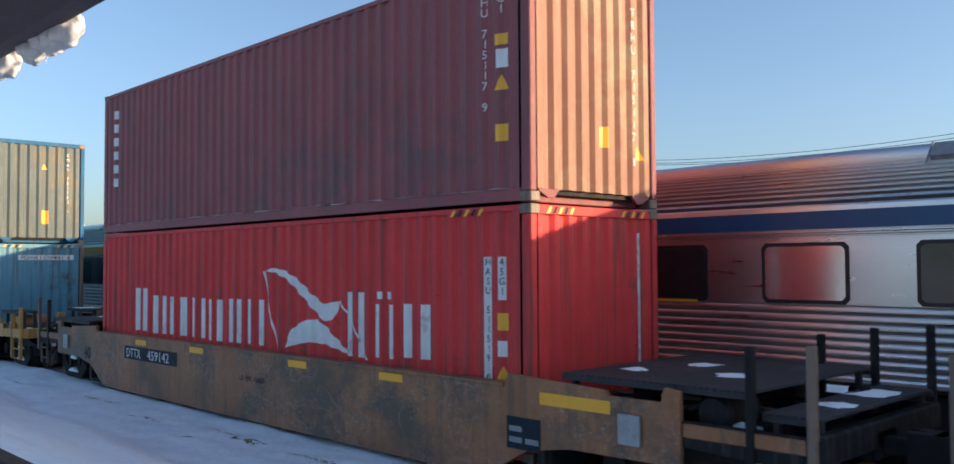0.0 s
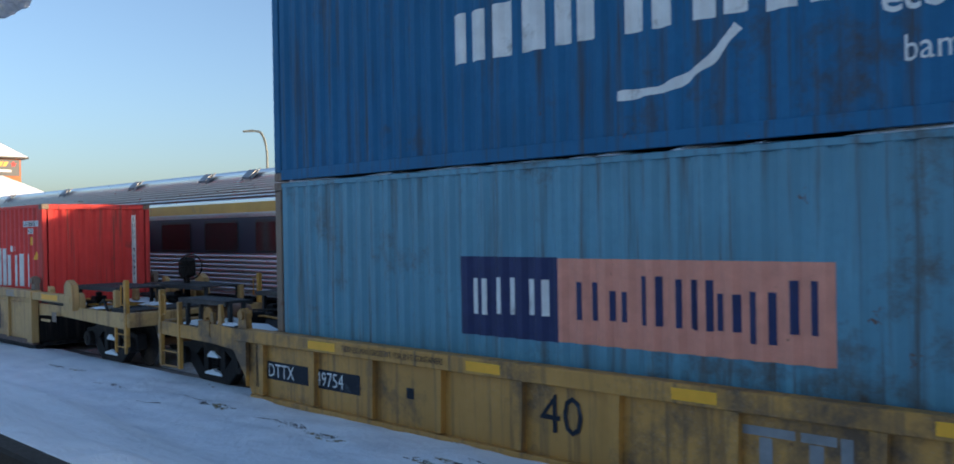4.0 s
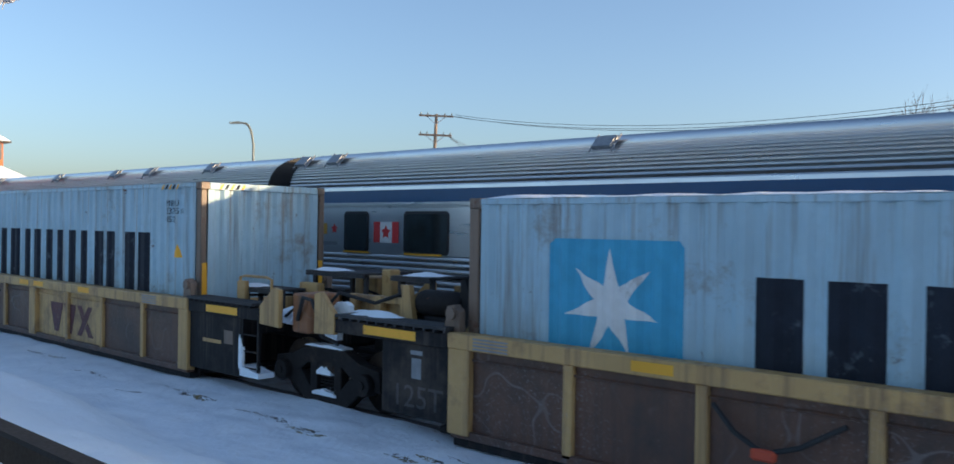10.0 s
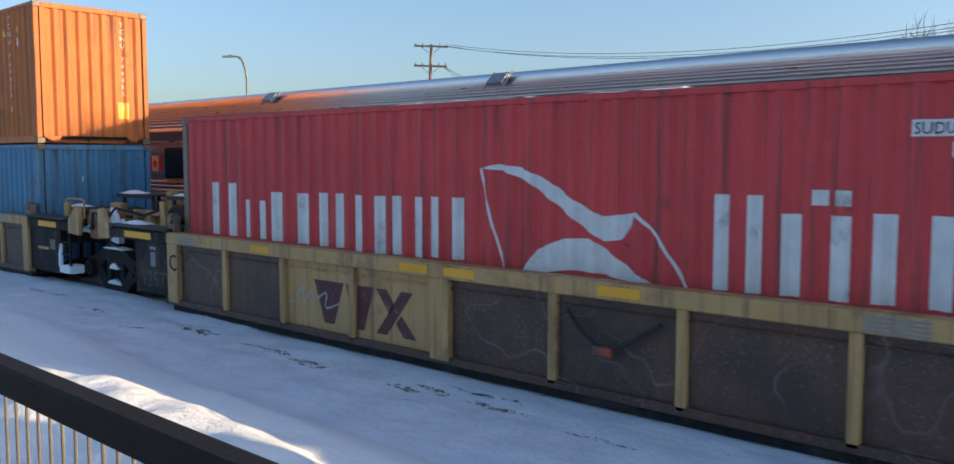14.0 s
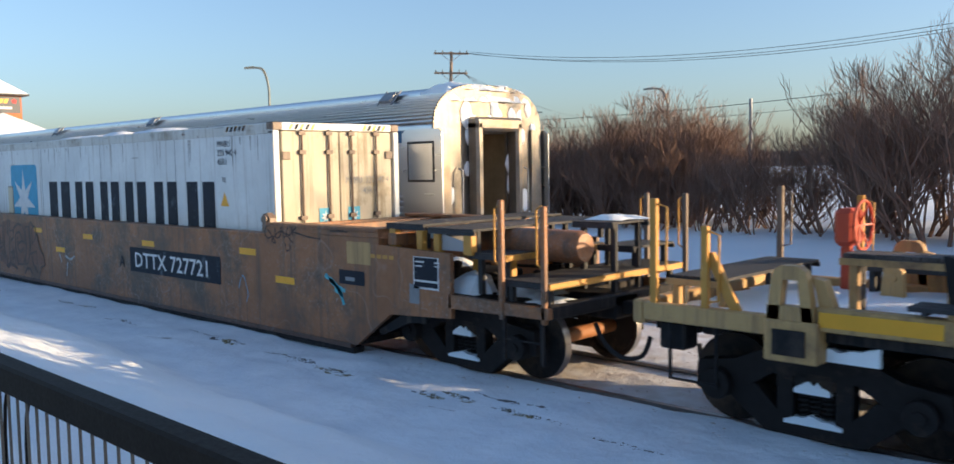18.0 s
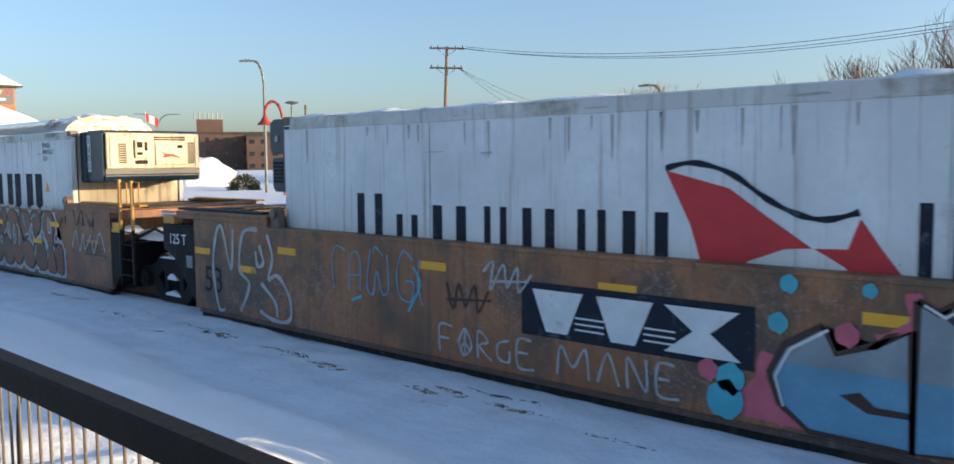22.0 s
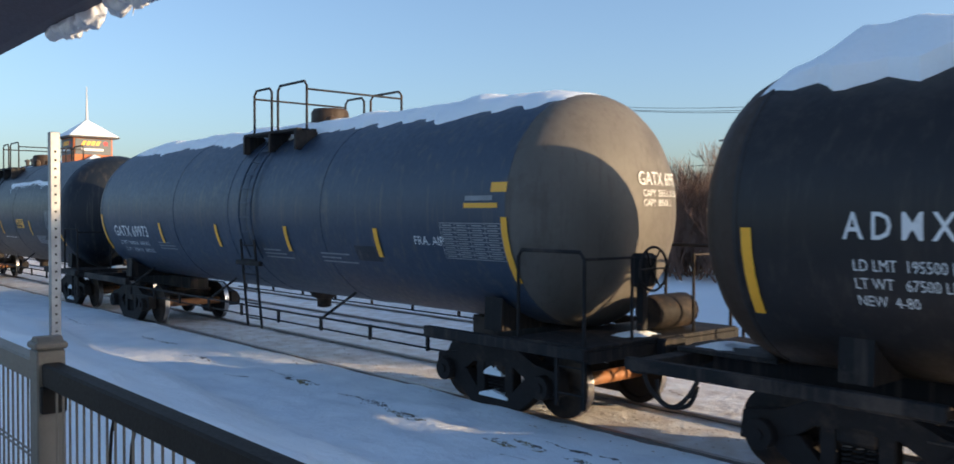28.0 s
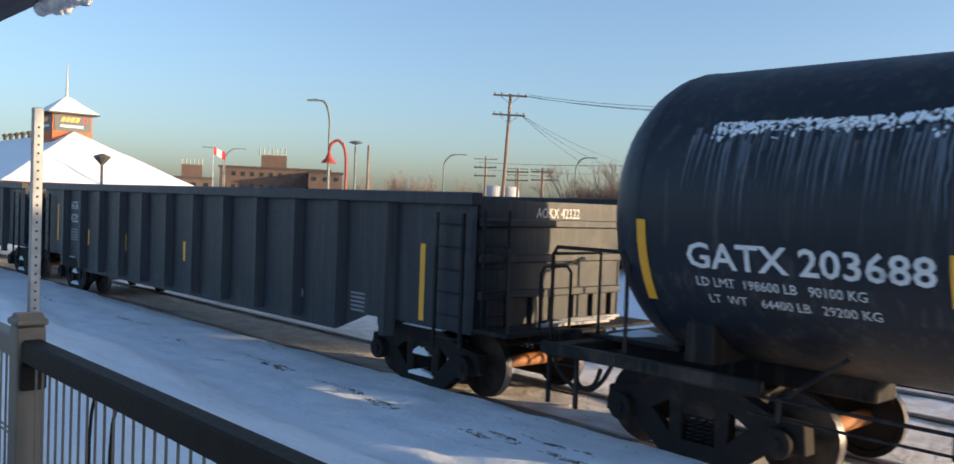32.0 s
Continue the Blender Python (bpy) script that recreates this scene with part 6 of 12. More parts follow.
def tall_end(car, d, first):
    """The coupler end of a tall-sided well: stepped decks, posts with hoops, brake gear and the end sill."""
    end = 11.50 if first else 10.95
    part("centre_sill", box(bmesh.new(), *sorted((d * 8.4, d * end)), -0.24, 0.24, 0.70, 0.98, 0.02), "car_black", car)
    part("end_sill", box(bmesh.new(), *sorted((d * (end - 0.14), d * end)), -1.40, 1.40, 0.84, 1.00, 0.02), "car_black", car)
    for u in (9.3, 10.2, 10.7):
        part("cross_beam", box(bmesh.new(), *sorted((d * u, d * (u + 0.14))), -1.36, 1.36, 0.84, 0.98, 0.012), "car_black", car)
    for y in (-1.41, 1.41):
        part("side_sill", prism(bmesh.new(), [(d * 10.0, 0.84), (d * end, 0.86), (d * end, 0.98), (d * 10.0, 1.0)], "y", y - 0.04, y + 0.04), "car_brown", car)
    if first:
        deck_plate(car, 8.80, 9.50, -1.36, 1.30, 1.80, 1.50)
        deck_plate(car, 9.58, 10.35, -1.36, 1.30, 1.77, 1.50)
        for u, y, w in ((8.92, -1.32, 0.06), (9.40, -1.30, 0.05), (10.22, -1.30, 0.07), (9.70, -1.30, 0.05)):
            part("stand", box(bmesh.new(), u - w, u + w, y - 0.05, y + 0.05, 1.46, 1.73, 0.01), "handrail_yellow", car)
        part("lamp_box", prism(bmesh.new(), [(9.72, 1.50), (10.12, 1.50), (10.12, 1.62), (9.76, 1.70)], "y", -1.30, -1.12), "far_pale", car)
        deck_plate(car, 10.85, 11.45, -0.20, 0.55, 1.82, 1.0)
        deck_plate(car, 10.2, 10.75, -1.30, 0.6, 1.50, 1.0)
        part("edge_angle", box(bmesh.new(), 10.755, 10.78, -1.30, 0.6, 1.42, 1.49), "handrail_yellow", car)
        deck_plate(car, 10.75, 11.45, -1.38, 1.25, 1.24, 0.98)
        part("edge_angle", box(bmesh.new(), 11.455, 11.48, -1.38, 1.25, 1.16, 1.23), "handrail_yellow", car)
        deck_plate(car, 10.85, 11.4, 0.3, 1.2, 1.50, 1.25)
        bm = lathe(bmesh.new(), [(0.03, 0), (0.17, 0.02), (0.19, 0.08), (0.19, 1.75), (0.16, 1.82), (0.03, 1.84)], "x", 18, (9.55, -0.62, 1.56))
        part("air_reservoir", bm, "car_brown", car, "long brown air reservoir", smooth=True)
        for u, y in ((10.06, -1.0), (10.5, -0.9), (10.0, 0.4)):
            part("stand", box(bmesh.new(), u - 0.05, u + 0.05, y - 0.05, y + 0.05, 0.98, 1.47, 0.01), "handrail_yellow", car)
        for u, y, z0, z1, m in ((10.84, -1.44, 0.80, 2.12, "car_brown"), (11.43, -1.42, 0.80, 2.06, "car_brown"), (11.43, 1.40, 0.80, 2.10, "post_rust"), (10.84, 1.42, 0.80, 2.10, "post_rust")):
            part("end_post", box(bmesh.new(), u - 0.03, u + 0.03, y - 0.03, y + 0.03, z0, z1, 0.008), m, car)
            grab(car, [(u - 0.03, y, 1.40), (u - 0.10, y, 1.44), (u - 0.10, y, 2.02), (u - 0.03, y, 2.06)], "handrail_yellow", 0.012)
        ladder(car, 10.86, 11.41, -1.43, 0.36, 0.82, 1, "car_black")
        part("step_bracket", prism(bmesh.new(), [(8.66, 0.42), (8.70, 0.36), (9.25, 0.58), (9.55, 0.60), (9.55, 0.74), (9.2, 0.72)], "y", -1.40, -1.34), "car_black", car)
        snow = ((9.7, 10.3, -1.3, -0.8, 1.0, 0.26), (10.4, 11.0, -1.05, -0.45, 1.0, 0.22), (9.0, 9.6, -1.0, -0.5, 1.60, 0.18), (10.9, 11.4, 0.0, 0.6, 1.83, 0.12), (11.0, 11.4, -1.3, -0.8, 1.0, 0.08))
    else:
        deck_plate(car, -10.2, -9.0, -1.30, -0.95, 1.78, 1.0)
        deck_plate(car, -10.85, -10.2, -1.2, 1.2, 1.10, 0.98)
        part("walkway_board", prism(bmesh.new(), [(-9.1, -1.0), (-7.3, 0.2), (-7.2, 0.08), (-9.0, -1.12)], "z", 1.775, 1.80), "far_pale", car, "pale grating board laid across the end")
        brake_wheel(car, -10.20, -0.10, 2.14, "axle_rust")
        part("brake_stand", prism(bmesh.new(), [(-10.0, 1.0), (-9.72, 1.0), (-9.74, 2.25), (-9.86, 2.36), (-10.0, 2.34)], "y", -0.14, 0.14), "car_brown", car)
        bm = lathe(bmesh.new(), [(0.03, 0), (0.18, 0.02), (0.20, 0.06), (0.20, 0.70), (0.18, 0.74), (0.03, 0.76)], "x", 18, (-8.92, 0.0, 2.0))
        part("air_reservoir", bm, "axle_rust", car, "rust-brown air reservoir", smooth=True)
        part("stand", box(bmesh.new(), -8.80, -8.30, -0.12, 0.12, 1.10, 1.82, 0.01), "car_black", car)
        part("valve", box(bmesh.new(), -9.20, -9.0, -0.14, 0.10, 1.78, 2.06, 0.03), "cast_iron", car)
        for y in (-1.40, 1.40):
            part("end_post", box(bmesh.new(), -10.88, -10.81, y - 0.035, y + 0.035, 0.5, 1.7, 0.008), "post_rust", car)
            grab(car, [(-10.8, y, 1.10), (-10.66, y, 1.14), (-10.66, y, 1.55), (-10.8, y, 1.6)], "post_rust", 0.015)
        ladder(car, -10.84, -10.42, -1.42, 0.34, 0.80, 2, "car_black")
        part("label_plate", box(bmesh.new(), -9.88, -9.60, -1.462, -1.452, 1.26, 1.38, 0.003), "handrail_yellow", car)
        blocks(car, [(0, 0, .15, .17)], "grey_mark", -8.50, 0.86, -1.45, None)
        strip(car, -9.37, -8.54, 0.87, 0.98, -1.45)
        snow = ((-9.9, -9.3, -1.3, -0.9, 1.60, 0.12), (-9.2, -8.5, -0.5, 0.5, 1.735, 0.14), (-8.3, -7.4, -0.6, 0.6, 1.60, 0.10))
    for k, (a, b, y0, y1, z, h) in enumerate(snow):
        snow_cap(car, a, b, y0, y1, z, h, 91 + k, "snow_patch", "snow lying on the end deck")
    for k, (a, b, y0, y1, z) in enumerate(((8.6, 11.0, -0.45, -0.62, 1.09), (9.2, 10.8, 0.5, 0.2, 1.12), (9.0, 10.6, -0.95, -0.35, 1.06))):
        grab(car, [(d * a, y0, z), (d * (a + b) / 2, (y0 + y1) / 2 + 0.06, z + 0.03), (d * b, y1, z)], "cast_iron", 0.022, "brake_rod")
    for u, y, w, h in ((9.2, -0.5, 0.13, 0.2), (10.1, 0.45, 0.15, 0.22), (10.6, -0.55, 0.11, 0.18)):
        bm = box(bmesh.new(), d * u - w, d * u + w, y - w, y + w, 0.98, 0.98 + h, 0.025)
        lathe(bm, [(w * 0.5, 0), (w * 0.5, 0.08), (w * 0.2, 0.1)], "z", 10, (d * u, y, 0.97 + h))
        part("valve_box", bm, "cast_iron", car)


def car_tall(xc, first=False, last=False, seed=1):
    """One well of the brown three-well car with tall plain sides covered in spray paint."""
    car = freight(thing("well_car", "rust-brown articulated well with tall plain sides and graffiti", "rail car", "freight train"), xc)
    xr = 9.45 if first else 8.15
    xl = -9.95 if last else -8.15
    for s in (-1, 1):
        bm = bmesh.new()
        pr = [(8.25, 0.18), (8.25, 1.60)] if not first else [(8.25, 0.18), (8.95, 0.66), (10.04, 0.72), (10.04, 1.48), (8.75, 1.52), (8.75, 1.60)]
        pl = [(-8.35, 1.60), (-8.35, 0.18)] if not last else [(-9.40, 1.60), (-10.24, 1.50), (-10.10, 0.66), (-9.36, 0.61), (-8.20, 0.20)]
        plate(bm, pr + [(6.22, 1.60), (6.18, 1.545), (-6.22, 1.545), (-6.26, 1.60)] + pl, *sorted((s * 1.45, s * 1.39)))
        part("side_sheet", bm, "car_brown", car)
        for a, b, z in ((-6.2, 6.16, 1.54), (6.2, 8.6 if not first else 8.75, 1.70), (-8.9 if not last else -9.8, -6.24, 1.70)):
            bm = bmesh.new()
            box(bm, a, b, *sorted((s * 1.46, s * 1.22)), z - 0.02, z + 0.025, 0.006)
            part("top_chord", bm, "car_brown", car)
            if z > 1.6:
                part("coaming", box(bmesh.new(), a, b, *sorted((s * 1.452, s * 1.41)), 1.603, z - 0.022, 0.004), "car_brown", car)
        bm = bmesh.new()
        box(bm, -8.2, 8.15, *sorted((s * 1.47, s * 1.38)), 0.13, 0.19, 0.006)
        part("bottom_chord", bm, "car_panel", car)
        # added black strip: stands in for the dark shadow gap under the car
        part("under_shade_strip", box(bmesh.new(), -8.2, 8.15, *sorted((s * 1.43, s * 1.25)), 0.045, 0.128, 0.006), "car_black", car)
        for d, end in ((1, first), (-1, last)):
            if end:
                continue
            bm = bmesh.new()
            if d < 0:
                plate(bm, [(-8.352, 0.22), (-9.04, 0.92), (-9.41, 1.08), (-9.41, 1.47), (-8.352, 1.50)], *sorted((s * 1.44, s * 1.39)))
            else:
                plate(bm, [(8.252, 0.32), (8.72, 0.66), (8.72, 1.50), (8.252, 1.50)], *sorted((s * 1.44, s * 1.39)))
            part("end_sheet", bm, "car_black", car)
    y = -1.45
    low = {1: (-6.98, -1.80, 1.7, 6.4), 2: (-7.03, 1.62, 6.4), 3: (1.13, 4.54)}[seed]
    for x, z, w in [(-8.32, 1.06, .46), (-5.98, 1.20, .44), (-3.0, 1.22, .46), (-0.38, 1.19, .45), (2.18, 1.18, .47), (5.44, 1.22, .46)] + [(x, 0.86, .48) for x in low]:
        strip(car, x, x + w, z, z + 0.10, y)
    well_floor(car, -8.0, 8.0, 0.24)
    if not first:
        strip(car, 8.28, 8.68, 1.25, 1.43, -1.44)
    for k, t in enumerate(("40", "45", "48", "53")):
        if first:
            continue
        blocks(car, [(0, 0, .05, .17)], "black_mark", (5.98, 6.82, 7.30, 8.10)[k] + 0.2, 1.30, y, None)
        words(car, t, 0.13, (5.98, 6.82, 7.30, 8.10)[k] - 0.06, 1.32, "graffiti_black", None, y, lift=0.006)
    for k in range(0 if first else 5):
        blocks(car, [(0, 0, .9 - 0.2 * (k % 2), .022)], "graffiti_black", 7.12, 0.94 - 0.045 * k, y, None)
    if not first:
        blocks(car, [(0, 0, .54, .05)], "handrail_yellow", 7.17, 1.0, y, None)
    # deck frame over the end: side coamings, cross beams, walkways and a sloping hood
    for d, end in ((1, first), (-1, last)):
        for yy in () if end and first else (-1.30, 1.14):
            bm = bmesh.new()
            box(bm, *sorted((d * 6.6, d * 9.15)), yy, yy + 0.16, 1.728, 1.765, 0.006)
            part("walkway", bm, "handrail_yellow" if d > 0 else "deck", car)
        for u in (6.75, 7.9, 8.85):
            bm = bmesh.new()
            box(bm, *sorted((d * u, d * (u + 0.16))), -1.38, 1.38, 1.52, 1.675, 0.01)
            part("cross_beam", bm, "car_brown", car)
        part("end_bulkhead", box(bmesh.new(), *sorted((d * 6.28, d * 6.34)), -1.38, 1.38, 0.6, 1.68, 0.01), "car_brown", car)
        if not (end and first):
            part("cross_walkway", box(bmesh.new(), *sorted((d * 8.62, d * 9.12)), -1.12, 1.12, 1.70, 1.735, 0.006), "deck", car)
        bm = bmesh.new()
        box(bm, *sorted((d * 6.8, d * 9.6)), -0.35, 0.35, 0.80, 1.12, 0.02)
        part("centre_sill", bm, "car_black", car)
        for k in range(3):
            u = d * (7.1 + 0.75 * k)
            snow_cap(car, u - 0.25, u + 0.25, -1.0 + 0.35 * k, -0.3 + 0.3 * k, 1.12, 0.2, seed * 5 + k, "snow_patch", "snow lying on the end deck")
        lock_bracket(car, d * 6.12, -1.35, 1.56, "post_rust")
        if end:
            hl = 11.55 if first else 11.0
            bogie(car, d * (9.87 if first else 9.55))
            coupler(car, d * (hl - 0.25), d)
            tall_end(car, d, first)
        else:
            x = d * 8.9
            if d > 0:
                for u, z1, m in ((8.76, 2.22, "handrail_yellow"), (9.24, 2.20, "handrail_yellow")):
                    part("end_post", box(bmesh.new(), u - 0.03, u + 0.03, -1.50, -1.45, 1.32, z1, 0.006), m, car)
                    part("ladder_rail", box(bmesh.new(), u - 0.025, u + 0.025, -1.50, -1.45, 0.34, 1.318, 0.005), "car_black", car)
                    grab(car, [(u + 0.03, -1.42, 1.75), (u + 0.12, -1.40, 1.78), (u + 0.12, -1.40, 2.16), (u + 0.03, -1.42, 2.18)], m, 0.014)
                for z in (0.50, 0.78, 1.05, 1.28):
                    part("ladder_rung", tube(bmesh.new(), [(8.76, -1.48, z), (9.24, -1.48, z)], 0.015, 6), "cast_iron", car)
                part("step_brace", prism(bmesh.new(), [(8.30, 0.30), (8.42, 0.24), (8.78, 0.62), (8.78, 0.76)], "y", -1.46, -1.42), "cast_iron", car)
            else:
                part("lamp_bracket", box(bmesh.new(), -9.36, -8.98, -1.46, -1.30, 1.50, 1.62, 0.01), "handrail_yellow", car)
                for k in range(2):
                    part("slat", box(bmesh.new(), -9.40, -9.0, -1.47, -1.38, 1.62 + 0.055 * k, 1.655 + 0.055 * k, 0.006), "far_pale", car)
                grab(car, [(-9.3, -1.2, 1.35), (-9.6, -1.25, 1.62), (-9.9, -1.15, 1.60), (-10.0, -0.9, 1.2), (-9.7, -0.6, 1.0)], "rubber", 0.03, "brake_hose")
                grab(car, [(-9.2, -1.0, 1.5), (-9.55, -0.9, 1.66), (-9.95, -0.8, 1.45), (-10.1, -0.5, 1.05)], "rubber", 0.026, "brake_hose")
                part("pivot_housing", prism(bmesh.new(), [(-9.2, 1.0), (-10.2, 1.0), (-10.05, 1.45), (-9.6, 1.58), (-9.2, 1.55)], "y", -0.5, 0.5), "cast_iron", car)
                part("snow_drift", ragged(bmesh.new(), -10.1, -9.5, 1.0, 1.42, -1.0, -0.85, seed), "snow", car, "snow packed round the pivot", smooth=True)
            for k in range(2):
                snow_cap(car, *sorted((d * (8.3 + 0.6 * k), d * (8.85 + 0.6 * k))), -1.1, -0.5, 1.12, 0.08, seed * 11 + k, "snow_patch", "snow lying on the end deck")
            grab(car, [(x - d * 0.5, -1.3, 1.0), (x, -0.9, 1.3), (x + d * 0.3, -0.5, 1.0), (x + d * 0.6, -0.3, 0.9)], "rubber", 0.03, "brake_hose")
    if not last:
        bogie(car, -9.825)
    return car


def scrawl(car, lines, width, material, x, z, y=-1.45, s=1.0, bend=True):
    for ln in lines:
        mark(car, ribbon_shape([[(x + a * s, z + b * s) for a, b in ln]], width, bend), material, 0, 0, y, label="spray-painted stroke", lift=0.006, name="graffiti")


def loops(n, w, h, seed):
    """Bubble outlines side by side."""
    rnd = random.Random(seed)
    out = []
    for k in range(n):
        cx = w * (k + 0.5) / n
        pts = []
        for a in range(13):
            t = a / 12 * 2 * math.pi
            pts.append((cx + w / n * 0.52 * math.cos(t) * rnd.uniform(0.8, 1.15), h / 2 + h / 2 * math.sin(t) * rnd.uniform(0.85, 1.1)))
        out.append(pts)
        out.append([(cx - 0.1 * w / n, h * 0.35), (cx + 0.1 * w / n, h * 0.6), (cx - 0.05 * w / n, h * 0.75)])
    return out


# ---- tank cars ----
def round_mark(parent, shape, material, x, z, R, zc, lift=0.006, label="", name="marking"):
    """A flat shape wrapped on the near flank of a lying cylinder."""
    bmesh.ops.subdivide_edges(shape, edges=[e for e in shape.edges if abs(e.verts[0].co.y - e.verts[1].co.y) > 0.12], cuts=3)
    for v in shape.verts:
        a = (v.co.y + z - zc) / R
        r = R + lift
        v.co = (v.co.x + x, -r * math.cos(a), zc + r * math.sin(a))
    me = bpy.data.meshes.new(name)
    shape.to_mesh(me)
    shape.free()
    me.materials.append(M[material])
    return part(name, me, None, parent, label)


def round_words(parent, text, h, x, z, R, zc, squeeze=1.0, bold=0.0, material="white_mark", spacing=1.0):
    shape = text_shape(text, h, bold, squeeze, spacing)
    if h < 0.15:
        return tagged(round_mark(parent, shape, material, x, z, R, zc, name="small_print"), kind="stuff")
    for piece in islands(shape):
        round_mark(parent, piece, material, x, z, R, zc, name="letter")


def rect_shape(w, h):
    bm = bmesh.new()
    quad(bm, 0, w, 0, h)
    return bm


def table_mark(parent, shape, material, x, z, R, zc):
    """A stencilled table of fine lines on the flank."""
    return tagged(round_mark(parent, shape, material, x, z, R, zc, name="small_print"), kind="stuff")


def table_shape(w, h, cols, rows):
    bm = bmesh.new()
    t = 0.012
    for i in range(cols + 1):
        quad(bm, w * i / cols - t / 2, w * i / cols + t / 2, 0, h)
    for j in range(rows + 1):
        quad(bm, 0, w, h * j / rows - t / 2, h * j / rows + t / 2)
    for i in range(cols):
        for j in range(rows):
            quad(bm, w * (i + 0.15) / cols, w * (i + 0.8) / cols, h * (j + 0.35) / rows, h * (j + 0.65) / rows)
    return bm


def tank_car(xc, hl, material, label, R=1.52, zc=2.46, snow=0.0, truck=None, platform_x=0.0, seed=1, strips=(), head="", stirrup=False):
    """A tank car; hl: half the tank's length over its heads."""
    car = freight(thing("tank_car", label, "tank car", "freight train"), xc)
    prof = [(0.02, -hl)] + [(R * math.sin(a), -hl + 0.80 * (1 - math.cos(a))) for a in (math.radians(q) for q in (12, 25, 38, 50, 62, 72, 81, 90))]
    part("tank_shell", lathe(bmesh.new(), [prof[-1], (R, -hl * 0.33), (R, hl * 0.33), (R, -prof[-1][1])], "x", 56, (0, 0, zc)), material, car, smooth=True)
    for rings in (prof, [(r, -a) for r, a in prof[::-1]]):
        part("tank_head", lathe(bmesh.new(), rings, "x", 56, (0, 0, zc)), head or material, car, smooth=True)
    for x in (-hl + 0.82, -hl * 0.36, -0.35, 0.35, hl * 0.36, hl - 0.82):
        bm = bmesh.new()
        lathe(bm, [(R - 0.01, x - 0.03), (R + 0.007, x - 0.02), (R + 0.007, x + 0.02), (R - 0.01, x + 0.03)], "x", 48, (0, 0, zc))
        part("weld_band", bm, material, car, smooth=True)
    truck = truck or hl - 1.55
    for d in (-1, 1):
        bogie(car, d * truck, snowy=(d > 0))
        coupler(car, d * (hl + 0.35), d)
        bm = bmesh.new()
        box(bm, *sorted((d * (truck - 1.4), d * (hl + 0.55))), -0.22, 0.22, 0.76, 1.04, 0.02)
        part("stub_sill", bm, "car_black", car)
        bm = bmesh.new()
        x = d * truck
        prism(bm, [(-1.10, 1.02), (1.10, 1.02), (1.08, 1.44), (1.00, 1.37), (0.6, 1.16), (0, 1.08), (-0.6, 1.16), (-1.00, 1.37), (-1.08, 1.44)], "x", x - 0.16, x + 0.16)
        part("saddle", bm, "car_black", car)
        bm = bmesh.new()
        w = 1.45 if d > 0 else 0.60
        box(bm, *sorted((d * (hl - 0.75), d * (hl + 0.45))), -w, w, 1.00, 1.05, 0.008)
        part("end_deck", bm, "car_black", car)
        part("end_beam", box(bmesh.new(), *sorted((d * (hl + 0.25), d * (hl + 0.45))), -1.42, 1.42, 0.86, 0.997, 0.01), "car_black", car)
        for yy in (-1.46, 1.46):
            part("side_sill", box(bmesh.new(), *sorted((d * (truck - 0.9), d * (hl + 0.45))), yy - 0.05, yy + 0.05, 0.90, 1.03, 0.01), "car_black", car)
        snow_cap(car, *sorted((d * (hl - 0.1), d * (hl + 0.3))), -0.5, 0.1, 1.05, 0.09, 500 + int(abs(xc)), "snow_patch", "snow lying on the end deck")
        for yy in (-1.42, 1.42) if d > 0 or stirrup else (1.42,):
            x0, x1 = d * (hl - 0.65), d * (hl + 0.38)
            grab(car, [(x0, yy, 1.05), (x0, yy, 2.0), (x0 + d * 0.06, yy, 2.08), (x1 - d * 0.06, yy, 2.08), (x1, yy, 2.0), (x1, yy, 1.05)], "car_black", 0.022)
            ladder(car, min(x1, x1 - d * 0.4), max(x1, x1 - d * 0.4), yy, 0.35, 0.95, 2)
        if d > 0 or stirrup:
            grab(car, [(d * (hl + 0.38), -1.42, 2.0), (d * (hl + 0.38), -0.6, 2.0), (d * (hl + 0.38), -0.6, 1.05)], "car_black", 0.02)
        grab(car, [(d * (hl + 0.38), 1.42, 2.0), (d * (hl + 0.38), 0.6, 2.0), (d * (hl + 0.38), 0.6, 1.05)], "car_black", 0.02)
    brake_wheel(car, hl + 0.34, -0.15, 1.85, "car_black")
    bm = bmesh.new()
    lathe(bm, [(0.02, 0), (0.2, 0.02), (0.22, 0.1), (0.22, 0.75), (0.2, 0.8), (0.02, 0.82)], "y", 14, (hl + 0.05, 0.1, 1.28))
    part("brake_cylinder", bm, "cast_iron", car, smooth=True)
    # long running pipe and hangers under the tank
    for yy in (-1.40, 1.40):
        grab(car, [(-truck, yy, 0.88), (truck, yy, 0.88)], "car_black", 0.018, "train_pipe")
        grab(car, [(-truck * 0.9, yy * 0.96, 0.70), (truck * 0.9, yy * 0.96, 0.70)], "car_black", 0.014, "brake_rod")
        for k in range(9):
            x = -truck * 0.85 + truck * 1.7 * k / 8
            bm = bmesh.new()
            if k % 3 == 0:
                tube(bm, [(x, yy, 0.86), (x + 0.45, yy * 0.75, 1.28)], 0.022, 6)
            box(bm, x - 0.02, x + 0.02, yy - 0.02, yy + 0.02, 0.68, 0.90)
            part("hanger", bm, "car_black", car)
    bm = bmesh.new()
